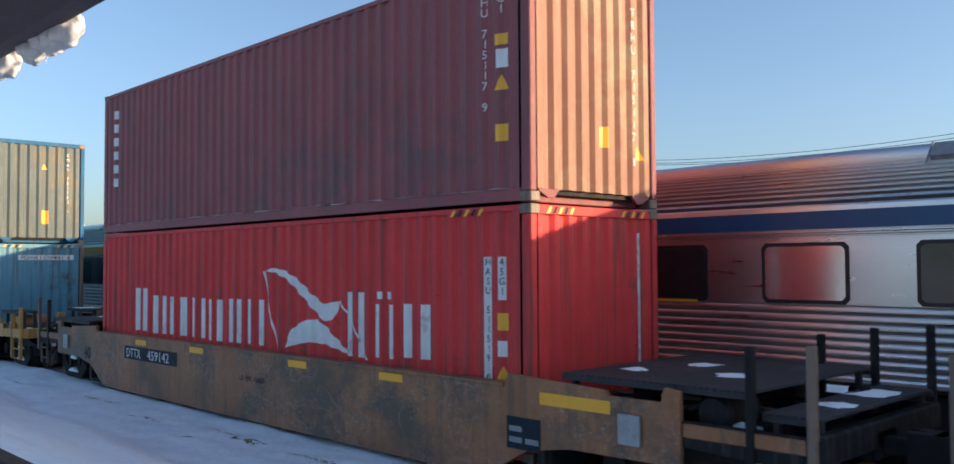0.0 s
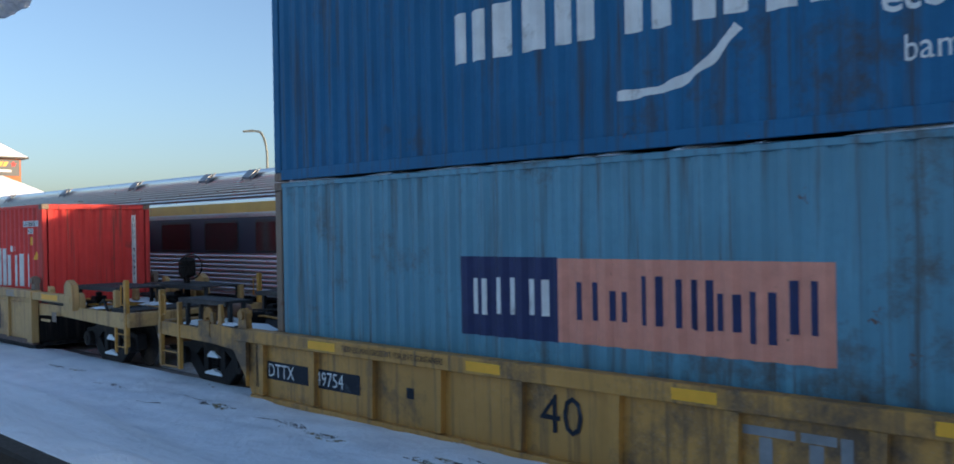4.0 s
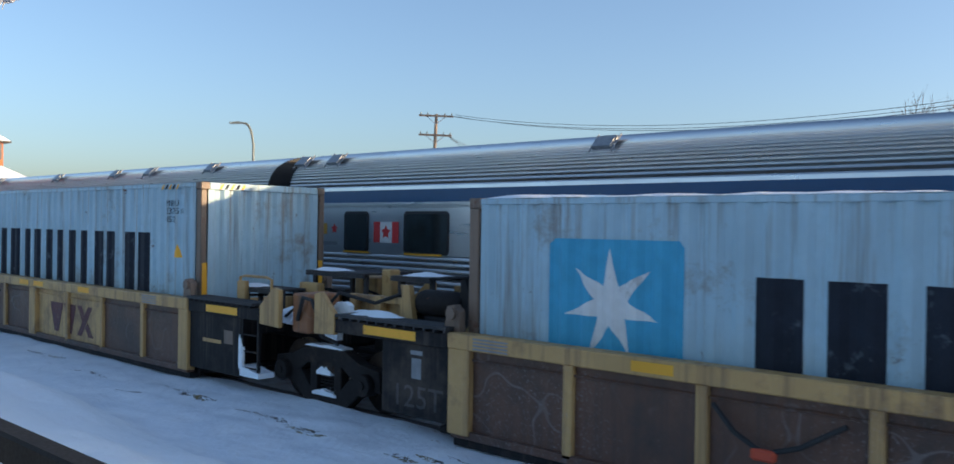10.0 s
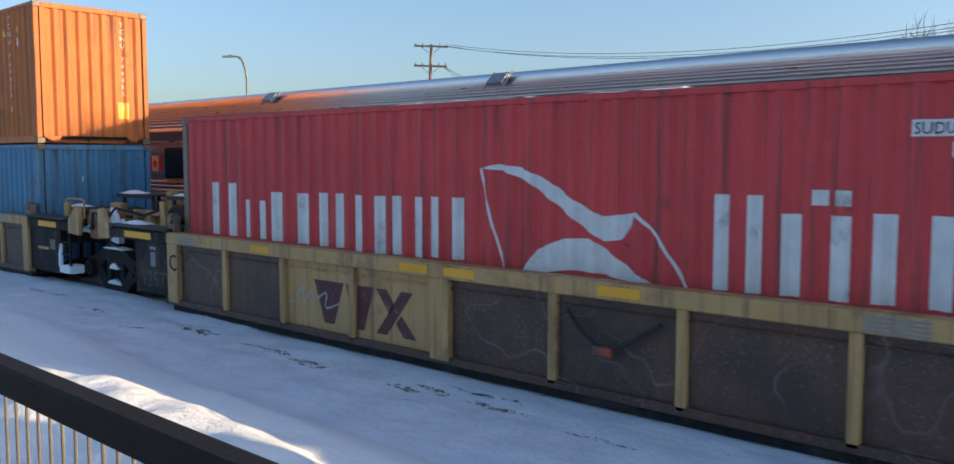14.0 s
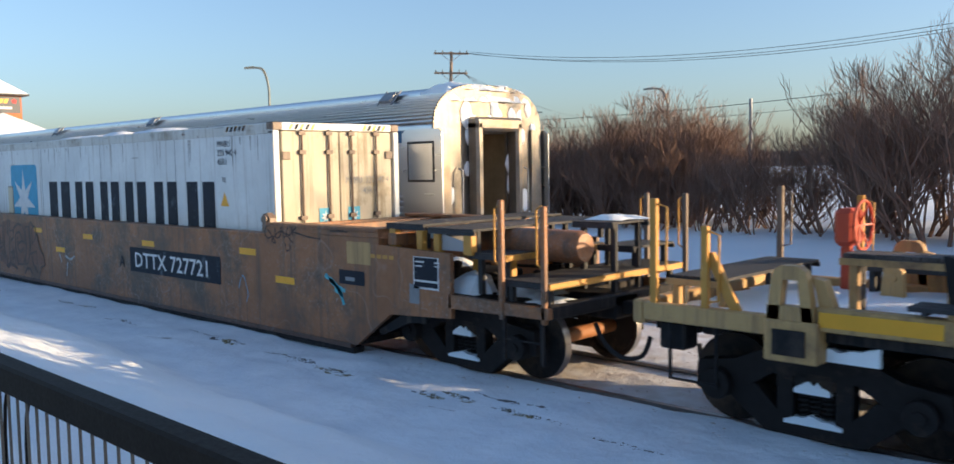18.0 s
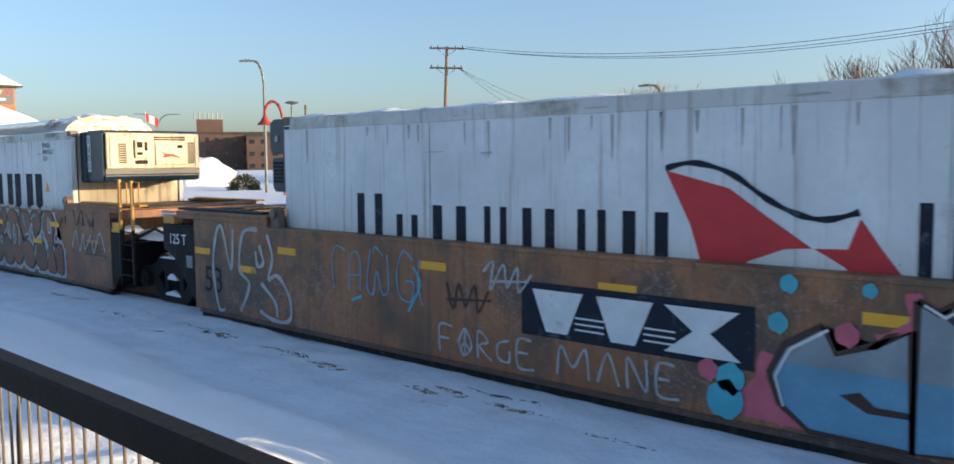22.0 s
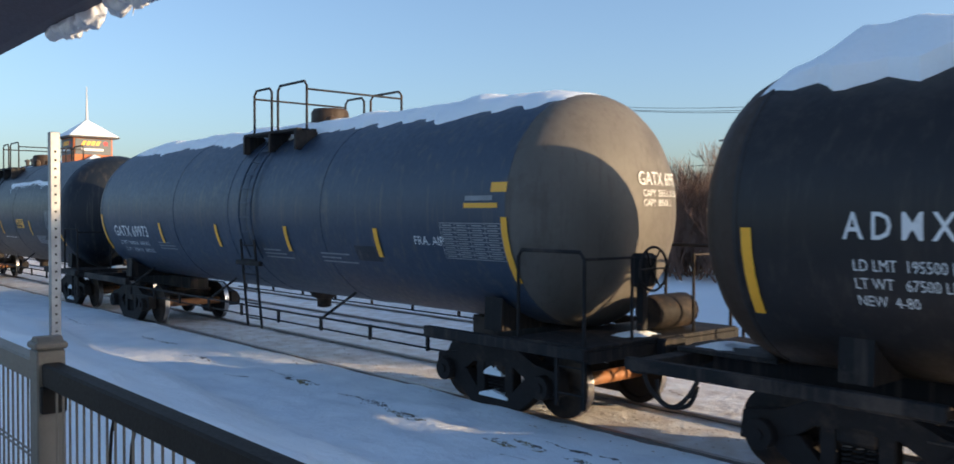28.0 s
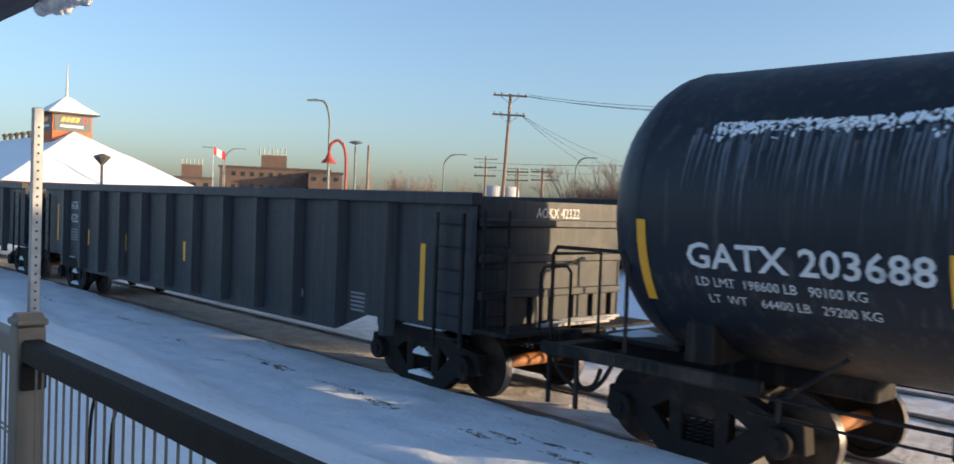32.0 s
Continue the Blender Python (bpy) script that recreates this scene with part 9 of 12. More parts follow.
scrawl(js, [[(5.66, 1.35), (5.72, 1.14), (5.82, 1.04)],
         [(5.72, 1.36), (5.82, 1.12), (5.9, 0.94)],
         [(1.83, 1.18), (1.85, 0.84), (1.79, 0.4)],
         [(1.96, 1.23), (1.93, 0.96)]], 0.15, "graffiti_black", 0, 0, -1.4440)
for k, ring in enumerate(blobs):
    mark(js, poly_shape([(q.x, q.y) for q in smooth_line(ring[:-1])[:-1]]), "graffiti_rust", 0, 0, -1.4585 - 0.0004 * k, lift=0.006, name="graffiti", label="rust-brown spray-painted fill")
scrawl(js, [[(3.38, 1.19), (3.29, 0.99), (3.33, 0.77), (3.43, 0.82), (3.46, 1.01), (3.4, 1.14), (3.34, 1.03), (3.37, 0.9), (3.41, 0.97)],
         [(5.35, 1.41), (5.3, 1.26), (5.34, 1.11), (5.43, 1.09), (5.48, 1.22), (5.44, 1.36), (5.38, 1.3), (5.38, 1.2), (5.43, 1.2)],
         [(1.93, 1.13), (2.03, 1.01), (2.05, 0.78), (2.38, 0.8)],
         [(1.98, 1.12), (2.2, 0.99), (2.34, 0.91)],
         [(2.45, 0.85), (2.54, 0.73), (2.63, 0.83)],
         [(2.75, 0.95), (3.01, 1.14), (3.05, 1.21), (3.15, 0.84)],
         [(3.53, 1.2), (3.67, 1.08), (3.65, 0.73)],
         [(4.19, 0.96), (4.41, 1.24), (4.46, 1.05), (4.51, 0.92)],
         [(5.64, 0.93), (5.77, 0.92), (5.83, 0.88)],
         [(1.92, 0.69), (1.84, 0.49), (1.94, 0.31), (2.18, 0.23)]], 0.05, "graffiti_silver", 0, 0, -1.4650)
scrawl(js, [[(3.91, 1.42), (4.03, 1.17)],
         [(4.36, 1.33), (4.5, 1.4), (4.66, 1.43)],
         [(4, 0.97), (4.19, 1.02)],
         [(4.53, 0.56), (4.64, 0.8)],
         [(5.24, 0.55), (5.28, 0.82)],
         [(5.02, 1.29), (5.05, 1.41), (5.14, 1.47)]], 0.045, "graffiti_teal", 0, 0, -1.4640)
for x0, x1, z in ((2.25, 2.72, 1.16), (4.53, 5.0, 0.84), (5.46, 5.93, 1.23)):
    strip(js, x0, x1, z, z + 0.10, -1.478)
scrawl(js, [[(-2.21, 1.31), (-1.97, 0.63), (-1.63, 0.52), (-1.51, 0.73), (-1.78, 0.89), (-1.59, 1.22), (-1.91, 1.39), (-2.21, 1.31)],
          [(-1.19, 1.39), (-1.17, 0.88), (-1.03, 0.56), (-0.78, 0.54), (-0.86, 0.9), (-0.68, 1.27), (-0.93, 1.41), (-1.19, 1.39)],
          [(-0.58, 1.36), (-0.81, 0.79), (-0.63, 0.45), (-0.38, 0.43), (-0.18, 0.73), (-0.3, 1), (-0.55, 1.34)],
          [(-0.38, 1.38), (0.4, 1.28), (0.12, 1.04), (0, 0.52), (-0.26, 0.55)],
          [(0.41, 1.36), (0.59, 1.45), (0.71, 1.24), (0.48, 1.01), (0.74, 0.7), (0.54, 0.46), (0.14, 0.47)],
          [(0.8, 1.36), (1.17, 1.41), (1.24, 1.07), (0.98, 0.78), (1.22, 0.59), (1.62, 0.68), (1.67, 1), (1.4, 1.24)],
          [(-2.89, 1.24), (-2.64, 1.29), (-2.71, 1.15), (-2.4, 1.14), (-2.52, 1.26)],
          [(-1.47, 1.35), (-1.37, 1.14), (-1.2, 1.24)]], 0.024, "graffiti_teal", 0, 0, -1.452)
scrawl(js, [[(0, .5), (.1, .1), (.3, .5), (.35, .1), (.6, .45), (.7, .05), (.9, .4), (1.1, .1)], [(0, .2), (1.2, .3)]], 0.035, "graffiti_black", -0.6, 0.6, -1.454)
scrawl(js, [[(0, .05), (.15, .2), (.3, 0), (.45, .2), (.6, .02), (.8, .2)]], 0.02, "graffiti_black", -4.2, 1.18, -1.452)
scrawl(js, [[(0, .1), (.1, .2), (.2, .0), (.35, .2), (.5, .02), (.7, .15)]], 0.02, "graffiti_black", -4.06, 0.42, -1.452)
scrawl(js, [[(0, .1), (.2, .45), (.35, .05), (.55, .4), (.6, .1), (.9, .4)], [(.95, .3), (1.0, .05), (1.3, .45), (1.5, .1)]], 0.035, "graffiti_silver", 6.5, 0.75, -1.452)
scrawl(js, [[(0, .3), (.15, 0), (.4, .3), (.5, 0)], [(.6, .25), (.8, 0), (1.0, .3)]], 0.03, "graffiti_black", 6.6, 1.30, -1.452)

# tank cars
# first two: heads in a sunlit-toned paint, shells in a darker one
k_tank = tank_car(-210.38, 8.83, "tank_dark", "black tank car with thick snow along its top", 1.50, 2.46, 36, 7.05, 0.2, 2, (7.86, 5.01, 2.16, -1.64, -4.39, -7.94), "tank_brown")
l_tank = tank_car(-228.42, 7.75, "tank_grey", "blue-grey tank car with white stencils and snow on top", 1.50, 2.54, 30, 6.3, 0.45, 5, (6.88, 4.20, 1.64, -0.93, -3.58, -6.95), "tank_sunlit_dust")
m_tank = tank_car(-246.0, 8.22, "tank_black", "black tank car with streaks of frost on its flank", 1.54, 2.51, 0, 6.9, 0.35, 9, (7.20, 4.57, 1.40, -2.25, -4.47, -7.39), "", True)


grab(k_tank, [(8.18, -1.42, 2.30), (8.70, -1.2, 2.50), (8.88, -0.5, 2.56), (8.88, 0.5, 2.56), (8.70, 1.2, 2.50), (8.18, 1.42, 2.30)], "car_black", 0.02)
for y in (-0.5, 0.5):
    part("rail_bracket", box(bmesh.new(), 8.66, 8.89, y - 0.04, y + 0.04, 2.50, 2.62, 0.008), "car_black", k_tank)
round_words(k_tank, "ADMX 29027", 0.22, -6.98, 2.30, 1.50, 2.46, 0.78, 0.004, spacing=1.45)
table_mark(k_tank, table_shape(0.24, 0.2, 1, 1), "white_mark", -4.96, 2.31, 1.50, 2.46)
words(k_tank, "ADMX 29027", 0.11, -0.46, 2.94, "white_mark", None, 8.83 - 0.30, "right", 0.95)
for k in range(4):
    mark(k_tank, rect_shape(0.3 - 0.06 * (k % 2), 0.025), "grey_mark", -0.15, 2.80 - 0.07 * k - (0.35 if k > 1 else 0), 8.83 - 0.2, None, "right")
for k in range(3):
    round_words(k_tank, ("LD LMT  195500 LB   88700 KG", "LT WT   67500 LB   30600 KG", "NEW  4-80")[k], 0.10, -6.92, 2.03 - 0.16 * k, 1.50, 2.46, 0.75)
table_mark(k_tank, table_shape(1.3, 0.46, 4, 8), "grey_mark", 6.46, 2.09, 1.50, 2.46)
leaf = [(0.0, 0.05), (0.10, 0.45), (0.45, 0.75), (0.95, 0.92), (0.94, 0.65), (0.75, 0.25), (0.3, 0.02)]
round_mark(k_tank, ribbon_shape([leaf + leaf[:1]], 0.04), "grey_mark", 3.24, 2.25, 1.50, 2.46, label="pale outline of a leaf-shaped emblem")
round_mark(k_tank, poly_shape([(0.14, 0.12), (0.25, 0.45), (0.65, 0.72), (0.5, 0.4)]), "graffiti_teal", 3.24, 2.25, 1.50, 2.46, 0.010, label="teal blade of the emblem")
round_mark(k_tank, bars_shape([.12, .12, .12, .12, .12, .12], 0.36, 0.2), "grey_mark", 3.01, 1.82, 1.50, 2.46)
round_words(l_tank, "GATX 69973", 0.24, -6.26, 1.97, 1.50, 2.54, 1.05, 0.004)
round_words(l_tank, "LD LMT  190400 LB   86400 KG", 0.10, -6.16, 1.76, 1.50, 2.54, 0.9)
round_words(l_tank, "LT WT    72600 LB   32900 KG", 0.10, -6.06, 1.58, 1.50, 2.54, 0.9)
words(l_tank, "GATX 69973", 0.17, 0.0, 2.86, "white_mark", None, 7.75 - 0.33, "right", 0.85)
words(l_tank, "CAPY  23653  US GAL", 0.085, 0.08, 2.72, "white_mark", None, 7.75 - 0.30, "right", 0.9)
words(l_tank, "CAPY  89508  L", 0.085, 0.08, 2.60, "white_mark", None, 7.75 - 0.28, "right", 0.9)
round_words(l_tank, "FRA. AIP", 0.12, 5.12, 2.08, 1.50, 2.54)
table_mark(l_tank, table_shape(1.15, 0.47, 4, 8), "grey_mark", 5.72, 1.91, 1.50, 2.54)
round_mark(l_tank, rect_shape(0.28, 0.12), "safety_yellow", 6.68, 2.76, 1.50, 2.54)
round_mark(l_tank, bars_shape([.5, .0], 0.06, 0.1), "grey_mark", 6.22, 2.66, 1.50, 2.54)
round_mark(l_tank, bars_shape([.62], 0.06, 0.1), "safety_yellow", 6.20, 2.57, 1.50, 2.54)
round_mark(l_tank, rect_shape(0.62, 0.24), "tank_black", 3.62, 1.78, 1.50, 2.54)
for k in range(9):
    round_mark(l_tank, rect_shape(random.uniform(0.5, 1.0), 0.025), "grey_mark", (-3.9, 0.75, 2.6)[k % 3], 1.85 - 0.07 * (k // 3), 1.50, 2.54)
round_words(m_tank, "GATX 203688", 0.24, -6.84, 1.99, 1.54, 2.51, 1.09, 0.006)
round_words(m_tank, "LD LMT  198600 LB   90100 KG", 0.095, -6.77, 1.80, 1.54, 2.51, 0.9)
round_words(m_tank, "LT  WT    64400 LB   29200 KG", 0.095, -6.67, 1.62, 1.54, 2.51, 0.9)
words(m_tank, "GATX 203688", 0.17, -0.1, 2.78, "white_mark", None, 8.22 - 0.33, "right", 0.85)
words(m_tank, "CAPY  30120  US GAL", 0.085, 0.0, 2.62, "white_mark", None, 8.22 - 0.30, "right", 0.9)
words(m_tank, "CAPY  114 017  L", 0.085, 0.0, 2.50, "white_mark", None, 8.22 - 0.28, "right", 0.9)
round_mark(m_tank, rect_shape(0.75, 0.26), "safety_yellow", 3.25, 2.04, 1.54, 2.51, label="yellow emergency placard")
round_words(m_tank, "FOR CHEMICAL EMERGENCY", 0.045, 3.28, 2.235, 1.54, 2.51, 0.92, 0.002, material="black_mark")
for k in range(2):
    round_mark(m_tank, rect_shape(0.46 + 0.1 * k, 0.014), "black_mark", 3.32, 2.165 + 0.032 * k, 1.54, 2.51, 0.010)
round_mark(m_tank, bars_shape([.13, .13, .17], 0.075, 0.05), "black_mark", 3.30, 2.07, 1.54, 2.51, 0.010)
round_words(m_tank, "VENT TANK WHEN UNLOADING", 0.05, 1.40, 1.70, 1.54, 2.51, 1.2)
table_mark(m_tank, table_shape(1.09, 0.51, 4, 8), "grey_mark", 6.18, 2.03, 1.54, 2.51)
table_mark(m_tank, table_shape(0.44, 0.26, 2, 1), "grey_mark", 6.28, 1.55, 1.54, 2.51)
for k in range(6):
    round_mark(m_tank, rect_shape(0.9 - 0.1 * (k % 3), 0.03), "grey_mark", 4.92, 1.80 - 0.045 * k, 1.54, 2.51)
frost_flecks(m_tank, 1.90, 6.60, 3.45, 1.54, 2.51, 4, 2400, 60, 0.35)
frost_flecks(m_tank, -6.70, -2.00, 3.42, 1.54, 2.51, 6, 1100, 220, 0.85)
for car, hl, R, zc in ((k_tank, 8.83, 1.50, 2.46), (l_tank, 7.75, 1.50, 2.54), (m_tank, 8.22, 1.54, 2.51)):
    # lettering on the heads follows their curve
    for ob in car.children:
        if ob.name.startswith(("letter", "small_print", "marking")) and min(v.co.x for v in ob.data.vertices) > hl - 0.5:
            for v in ob.data.vertices:
                r = min(0.98, math.hypot(v.co.y, v.co.z - zc) / R)
                v.co.x = hl - 0.80 * (1 - math.sqrt(1 - r * r)) + 0.012
gondola(-264.1, 8.2, "42322")
gondola(-282.3, 8.2, "42319")


# ---- containers ----
HC, STD = 2.896, 2.591


def stripes(c, xe=6.095):
    for k in range(5):
        for x0, y in ((4.75, None), (None, -0.95), (None, 0.45)):
            col = "safety_yellow" if k % 2 == 0 else "black_mark"
            if x0 is not None:
                mark(c, poly_shape([(0, 0), (.06, 0), (.12, .08), (.06, .08)]), col, x0 + 0.12 * k, 2.79, -1.213)
            else:
                mark(c, poly_shape([(0, 0), (.05, 0), (.1, .08), (.05, .08)]), col, y + 0.1 * k, 2.79, xe, None, "right")


OWNER_BARS = [(-5.28, -4.51, 1.07, 1.87), (-4.39, -3.74, 1.07, 1.63), (-3.71, -2.63, 1.06, 1.76), (-2.56, -1.96, 1.06, 1.78), (-1.85, -1.13, 1.04, 1.77), (-1.10, -0.44, 1.05, 1.78), (-0.44, 0.22, 1.07, 1.79), (3.27, 3.81, 1.05, 1.92), (3.89, 4.60, 1.06, 1.77), (4.65, 5.38, 1.07, 1.80)]
STAR_BARS = [(-2.70, -1.47), (-1.30, -0.30), (-0.08, 0.85), (1.02, 1.97), (2.20, 3.13), (3.38, 4.40)]


def star_bars(z0, z1):
    return [(a, b, z0, z1) for a, b in STAR_BARS]


c, br = container("container", "maroon ribbed steel container stacked on a red one", "maroon", -18.88, -6.68, 3.225, HC, end_wall="maroon_sunlit_end")
blocks(c, [(0, -0.28 * k, .20, .17) for k in range(6)], "white_mark", -5.65, 2.35, SIDE_Y, br)
stacked(c, "TRHU 715117 9", 0.10, 0.125, 5.35, 2.6, "white_mark", br)
stacked(c, "45G1", 0.10, 0.125, 5.62, 2.6, "white_mark", br)
for z, h in ((1.85, .13), (0.72, .20)):
    blocks(c, [(0, 0, .18, h)], "safety_yellow", 5.54, z, SIDE_Y, br)
blocks(c, [(0, 0, .16, .22)], "white_mark", 5.56, 1.58, SIDE_Y, br)
triangle(c, 5.53, 1.32, 0.2, SIDE_Y, br)
stacked(c, "TRHU 715117 9", 0.11, 0.16, 0.75, 2.45, "white_mark", END, 6.08, "right")
mark(c, rect_shape(0.13, 0.26), "safety_yellow", 0.10, 0.72, 6.08, END, "right")
triangle(c, 0.78, 0.62, 0.2, 6.08, END, "right")

for x in (-5.8, -2.9, 0.0, 2.9):
    snow_cap(c, x, x + 2.85, -1.222, -1.165, 0.160, 0.045, 60 + int(x * 3), "ledge_snow", "snow dust along the lower ledge")
c, br = container("container", "red ribbed steel container with white bar lettering", "red_box", -18.88, -6.68, 0.305, HC)
bars(c, [(-4.48, -3.92, 0.98, 1.80), (-3.71, -3.03, 0.96, 1.67), (-3.03, -2.22, 0.97, 1.66), (-2.15, -1.52, 0.97, 1.66), (-1.52, -0.94, 0.95, 1.65), (-0.79, -0.33, 0.95, 1.67), (-0.21, 0.43, 0.96, 1.68), (2.56, 3.01, 0.95, 1.84), (3.18, 3.69, 0.98, 1.69), (3.80, 4.41, 1.02, 1.71)], "white_mark", br)
pennant(c, br, 0.35, 2.13)
blocks(c, [(0, 0, .12, .1), (.2, 0, .12, .1)], "white_mark", 3.27, 1.76, SIDE_Y, br)
for x, t in ((5.38, "HASU 511519 0"), (5.62, "45G1")):
    mark(c, rect_shape(0.10, 1.45 if len(t) > 5 else 0.5), "white_mark", x - 0.05, 0.85 if len(t) > 5 else 1.80, SIDE_Y, br)
    stacked(c, t, 0.08, 0.112, x, 2.20, "black_mark", br, lift=0.010)
blocks(c, [(0, 0, .14, .20)], "safety_yellow", 5.56, 1.45, SIDE_Y, br)
blocks(c, [(0, 0, .12, .18)], "white_mark", 5.56, 1.15, SIDE_Y, br)
triangle(c, 5.52, 0.85, 0.22, SIDE_Y, br)
mark(c, rect_shape(0.10, 1.85), "white_mark", 0.80, 0.75, 6.08, END, "right")
stacked(c, "HASU 511519 0", 0.085, 0.14, 0.85, 2.45, "black_mark", END, 6.08, "right", 0.010)
stripes(c)

c, br = container("container", "bright blue ribbed container stacked on a blue-grey one", "blue_box", -38.84, -26.65, 3.22, HC, end_wall="blue_sunlit_end")
bars(c, [(-2.37, -1.83, 1.18, 1.76), (-1.77, -0.94, 1.17, 1.77), (-0.85, -0.29, 1.17, 1.78), (0.02, 0.60, 1.15, 1.82), (0.77, 1.37, 1.15, 1.78), (1.46, 2.24, 1.11, 1.80)], "white_mark", br, "bold")
words(c, "eco container", 0.25, 2.46, 0.92, "white_mark", br, squeeze=0.92, bold=0.006)
words(c, "bamboo flooring", 0.21, 2.61, 0.52, "white_mark", br, squeeze=0.86)
mark(c, ribbon_shape([[(-0.07, 0.55), (0.52, 0.58), (0.95, 0.77), (1.23, 1.04)], [(-1.48, 1.96), (-1.12, 2.19), (-0.62, 2.33), (-0.06, 2.39)]], 0.09), "white_mark", 0, 0, SIDE_Y, br, label="white painted swoosh")
stacked(c, "CMAU 703583 1", 0.08, 0.112, 5.31, 2.6, "white_mark", br)
stacked(c, "45G1", 0.08, 0.112, 5.58, 2.6, "white_mark", br)
for z, h in ((1.85, .12), (0.48, .36)):
    blocks(c, [(0, 0, .28, h)], "safety_yellow", 5.44, z, SIDE_Y, br)
triangle(c, 5.48, 1.11, 0.22, SIDE_Y, br)
stacked(c, "CMAU 703583 1", 0.09, 0.135, 0.75, 2.5, "white_mark", END, 6.075, "right")
mark(c, rect_shape(0.18, 0.38), "safety_yellow", 0.05, 0.55, 6.075, END, "right")
triangle(c, 0.02, 2.1, 0.18, 6.075, END, "right")

c, br = container("container", "blue-grey ribbed container with a navy and salmon panel", "blue_grey", -38.84, -26.65, 0.30, HC, post="post_rust", snow=0.10, seed=3)
mark(c, rect_shape(1.47, 0.90), "navy_mark", -2.32, 0.97, SIDE_Y, br, label="navy painted panel")
mark(c, rect_shape(2.91, 0.88), "salmon_mark", -0.85, 0.98, SIDE_Y, br, label="salmon painted panel")
bars(c, [(-2.13, -1.85, 1.21, 1.62), (-1.76, -1.43, 1.23, 1.64), (-1.29, -0.95, 1.24, 1.63)], "white_mark", br, "stems", 0.009)
bars(c, [(-0.63, -0.31, 1.23, 1.62), (-0.22, 0.05, 1.24, 1.54), (0.15, 0.44, 1.22, 1.70), (0.55, 0.80, 1.22, 1.68), (0.72, 0.97, 1.21, 1.68), (0.96, 1.25, 1.22, 1.56), (1.28, 1.58, 1.13, 1.59), (1.66, 1.96, 1.24, 1.70)], "navy_mark", br, "stems", 0.009)
mark(c, rect_shape(0.9, 0.13), "white_mark", 4.45, 2.39, SIDE_Y, br)
words(c, "PONU 124861 6", 0.09, 4.47, 2.41, "black_mark", br, lift=0.010, squeeze=0.9)
mark(c, rect_shape(0.3, 0.12), "white_mark", 4.78, 2.20, SIDE_Y, br)
words(c, "45G1", 0.08, 4.80, 2.22, "black_mark", br, lift=0.010)
blocks(c, [(0, 0, .1, .15)], "safety_yellow", 5.53, 1.85, SIDE_Y, br)
mark(c, rect_shape(1.5, 0.14), "white_mark", -0.55, 2.44, 6.075, END, "right")
words(c, "PONU 124861 6", 0.10, -0.5, 2.46, "black_mark", END, 6.075, "right", 1.35, lift=0.010)
stripes(c)

c, br = container("container", "bright red ribbed container with white bar lettering", "red_bright", -60.02, -47.82, 0.285, HC, snow=0.05, seed=8)
bars(c, OWNER_BARS, "white_mark", br)
pennant(c, br, 0.33, 2.15)
blocks(c, [(0, 0, .13, .13), (.19, 0, .13, .13)], "white_mark", 4.11, 1.85, SIDE_Y, br)
mark(c, rect_shape(0.92, 0.13), "white_mark", 4.95, 2.41, SIDE_Y, br)
words(c, "SUDU 869442 6", 0.09, 4.97, 2.43, "black_mark", br, lift=0.010, squeeze=0.88)
mark(c, rect_shape(0.32, 0.12), "white_mark", 5.25, 2.25, SIDE_Y, br)
words(c, "45G1", 0.085, 5.27, 2.267, "black_mark", br, lift=0.010)
blocks(c, [(0, 0, .13, .18)], "safety_yellow", 5.35, 2.0, SIDE_Y, br)
triangle(c, 5.56, 1.68, 0.22, SIDE_Y, br)
mark(c, rect_shape(0.12, 1.9), "white_mark", 0.78, 0.75, 6.08, END, "right")
stacked(c, "SUDU 869442 6", 0.09, 0.14, 0.84, 2.5, "black_mark", END, 6.08, "right", 0.010)

c, br = container("container", "pale grey ribbed container with dark blocks and rusty posts", "grey_box", -78.09, -65.90, 0.24, STD, "doors", post="post_rust", snow=0.05, seed=13)
name_star(c, br, (-4.94, -3.34, 0.95, 2.16), star_bars(0.90, 1.86))
words(c, "MRKU", 0.11, 4.84, 2.32, "black_mark", br)
words(c, "018 7059", 0.11, 4.84, 2.17, "black_mark", br)
words(c, "42G1", 0.11, 4.84, 2.03, "black_mark", br)
blocks(c, [(0, 0, .2, .18)], "grey_mark", 5.12, 1.85, SIDE_Y, br)
words(c, "70", 0.08, 5.15, 1.75, "black_mark", br)
words(c, "MRKU  018 705 9", 0.10, 0.15, 1.95, "black_mark", None, 6.08, "right", 0.75)
words(c, "42G1", 0.10, 0.5, 1.78, "black_mark", None, 6.08, "right", 0.75)
mark(c, rect_shape(0.25, 0.25), "white_mark", -0.85, 1.80, 6.08, None, "right")
mark(c, rect_shape(0.14, 0.16), "sky_mark", -0.3, 1.88, 6.08, None, "right")

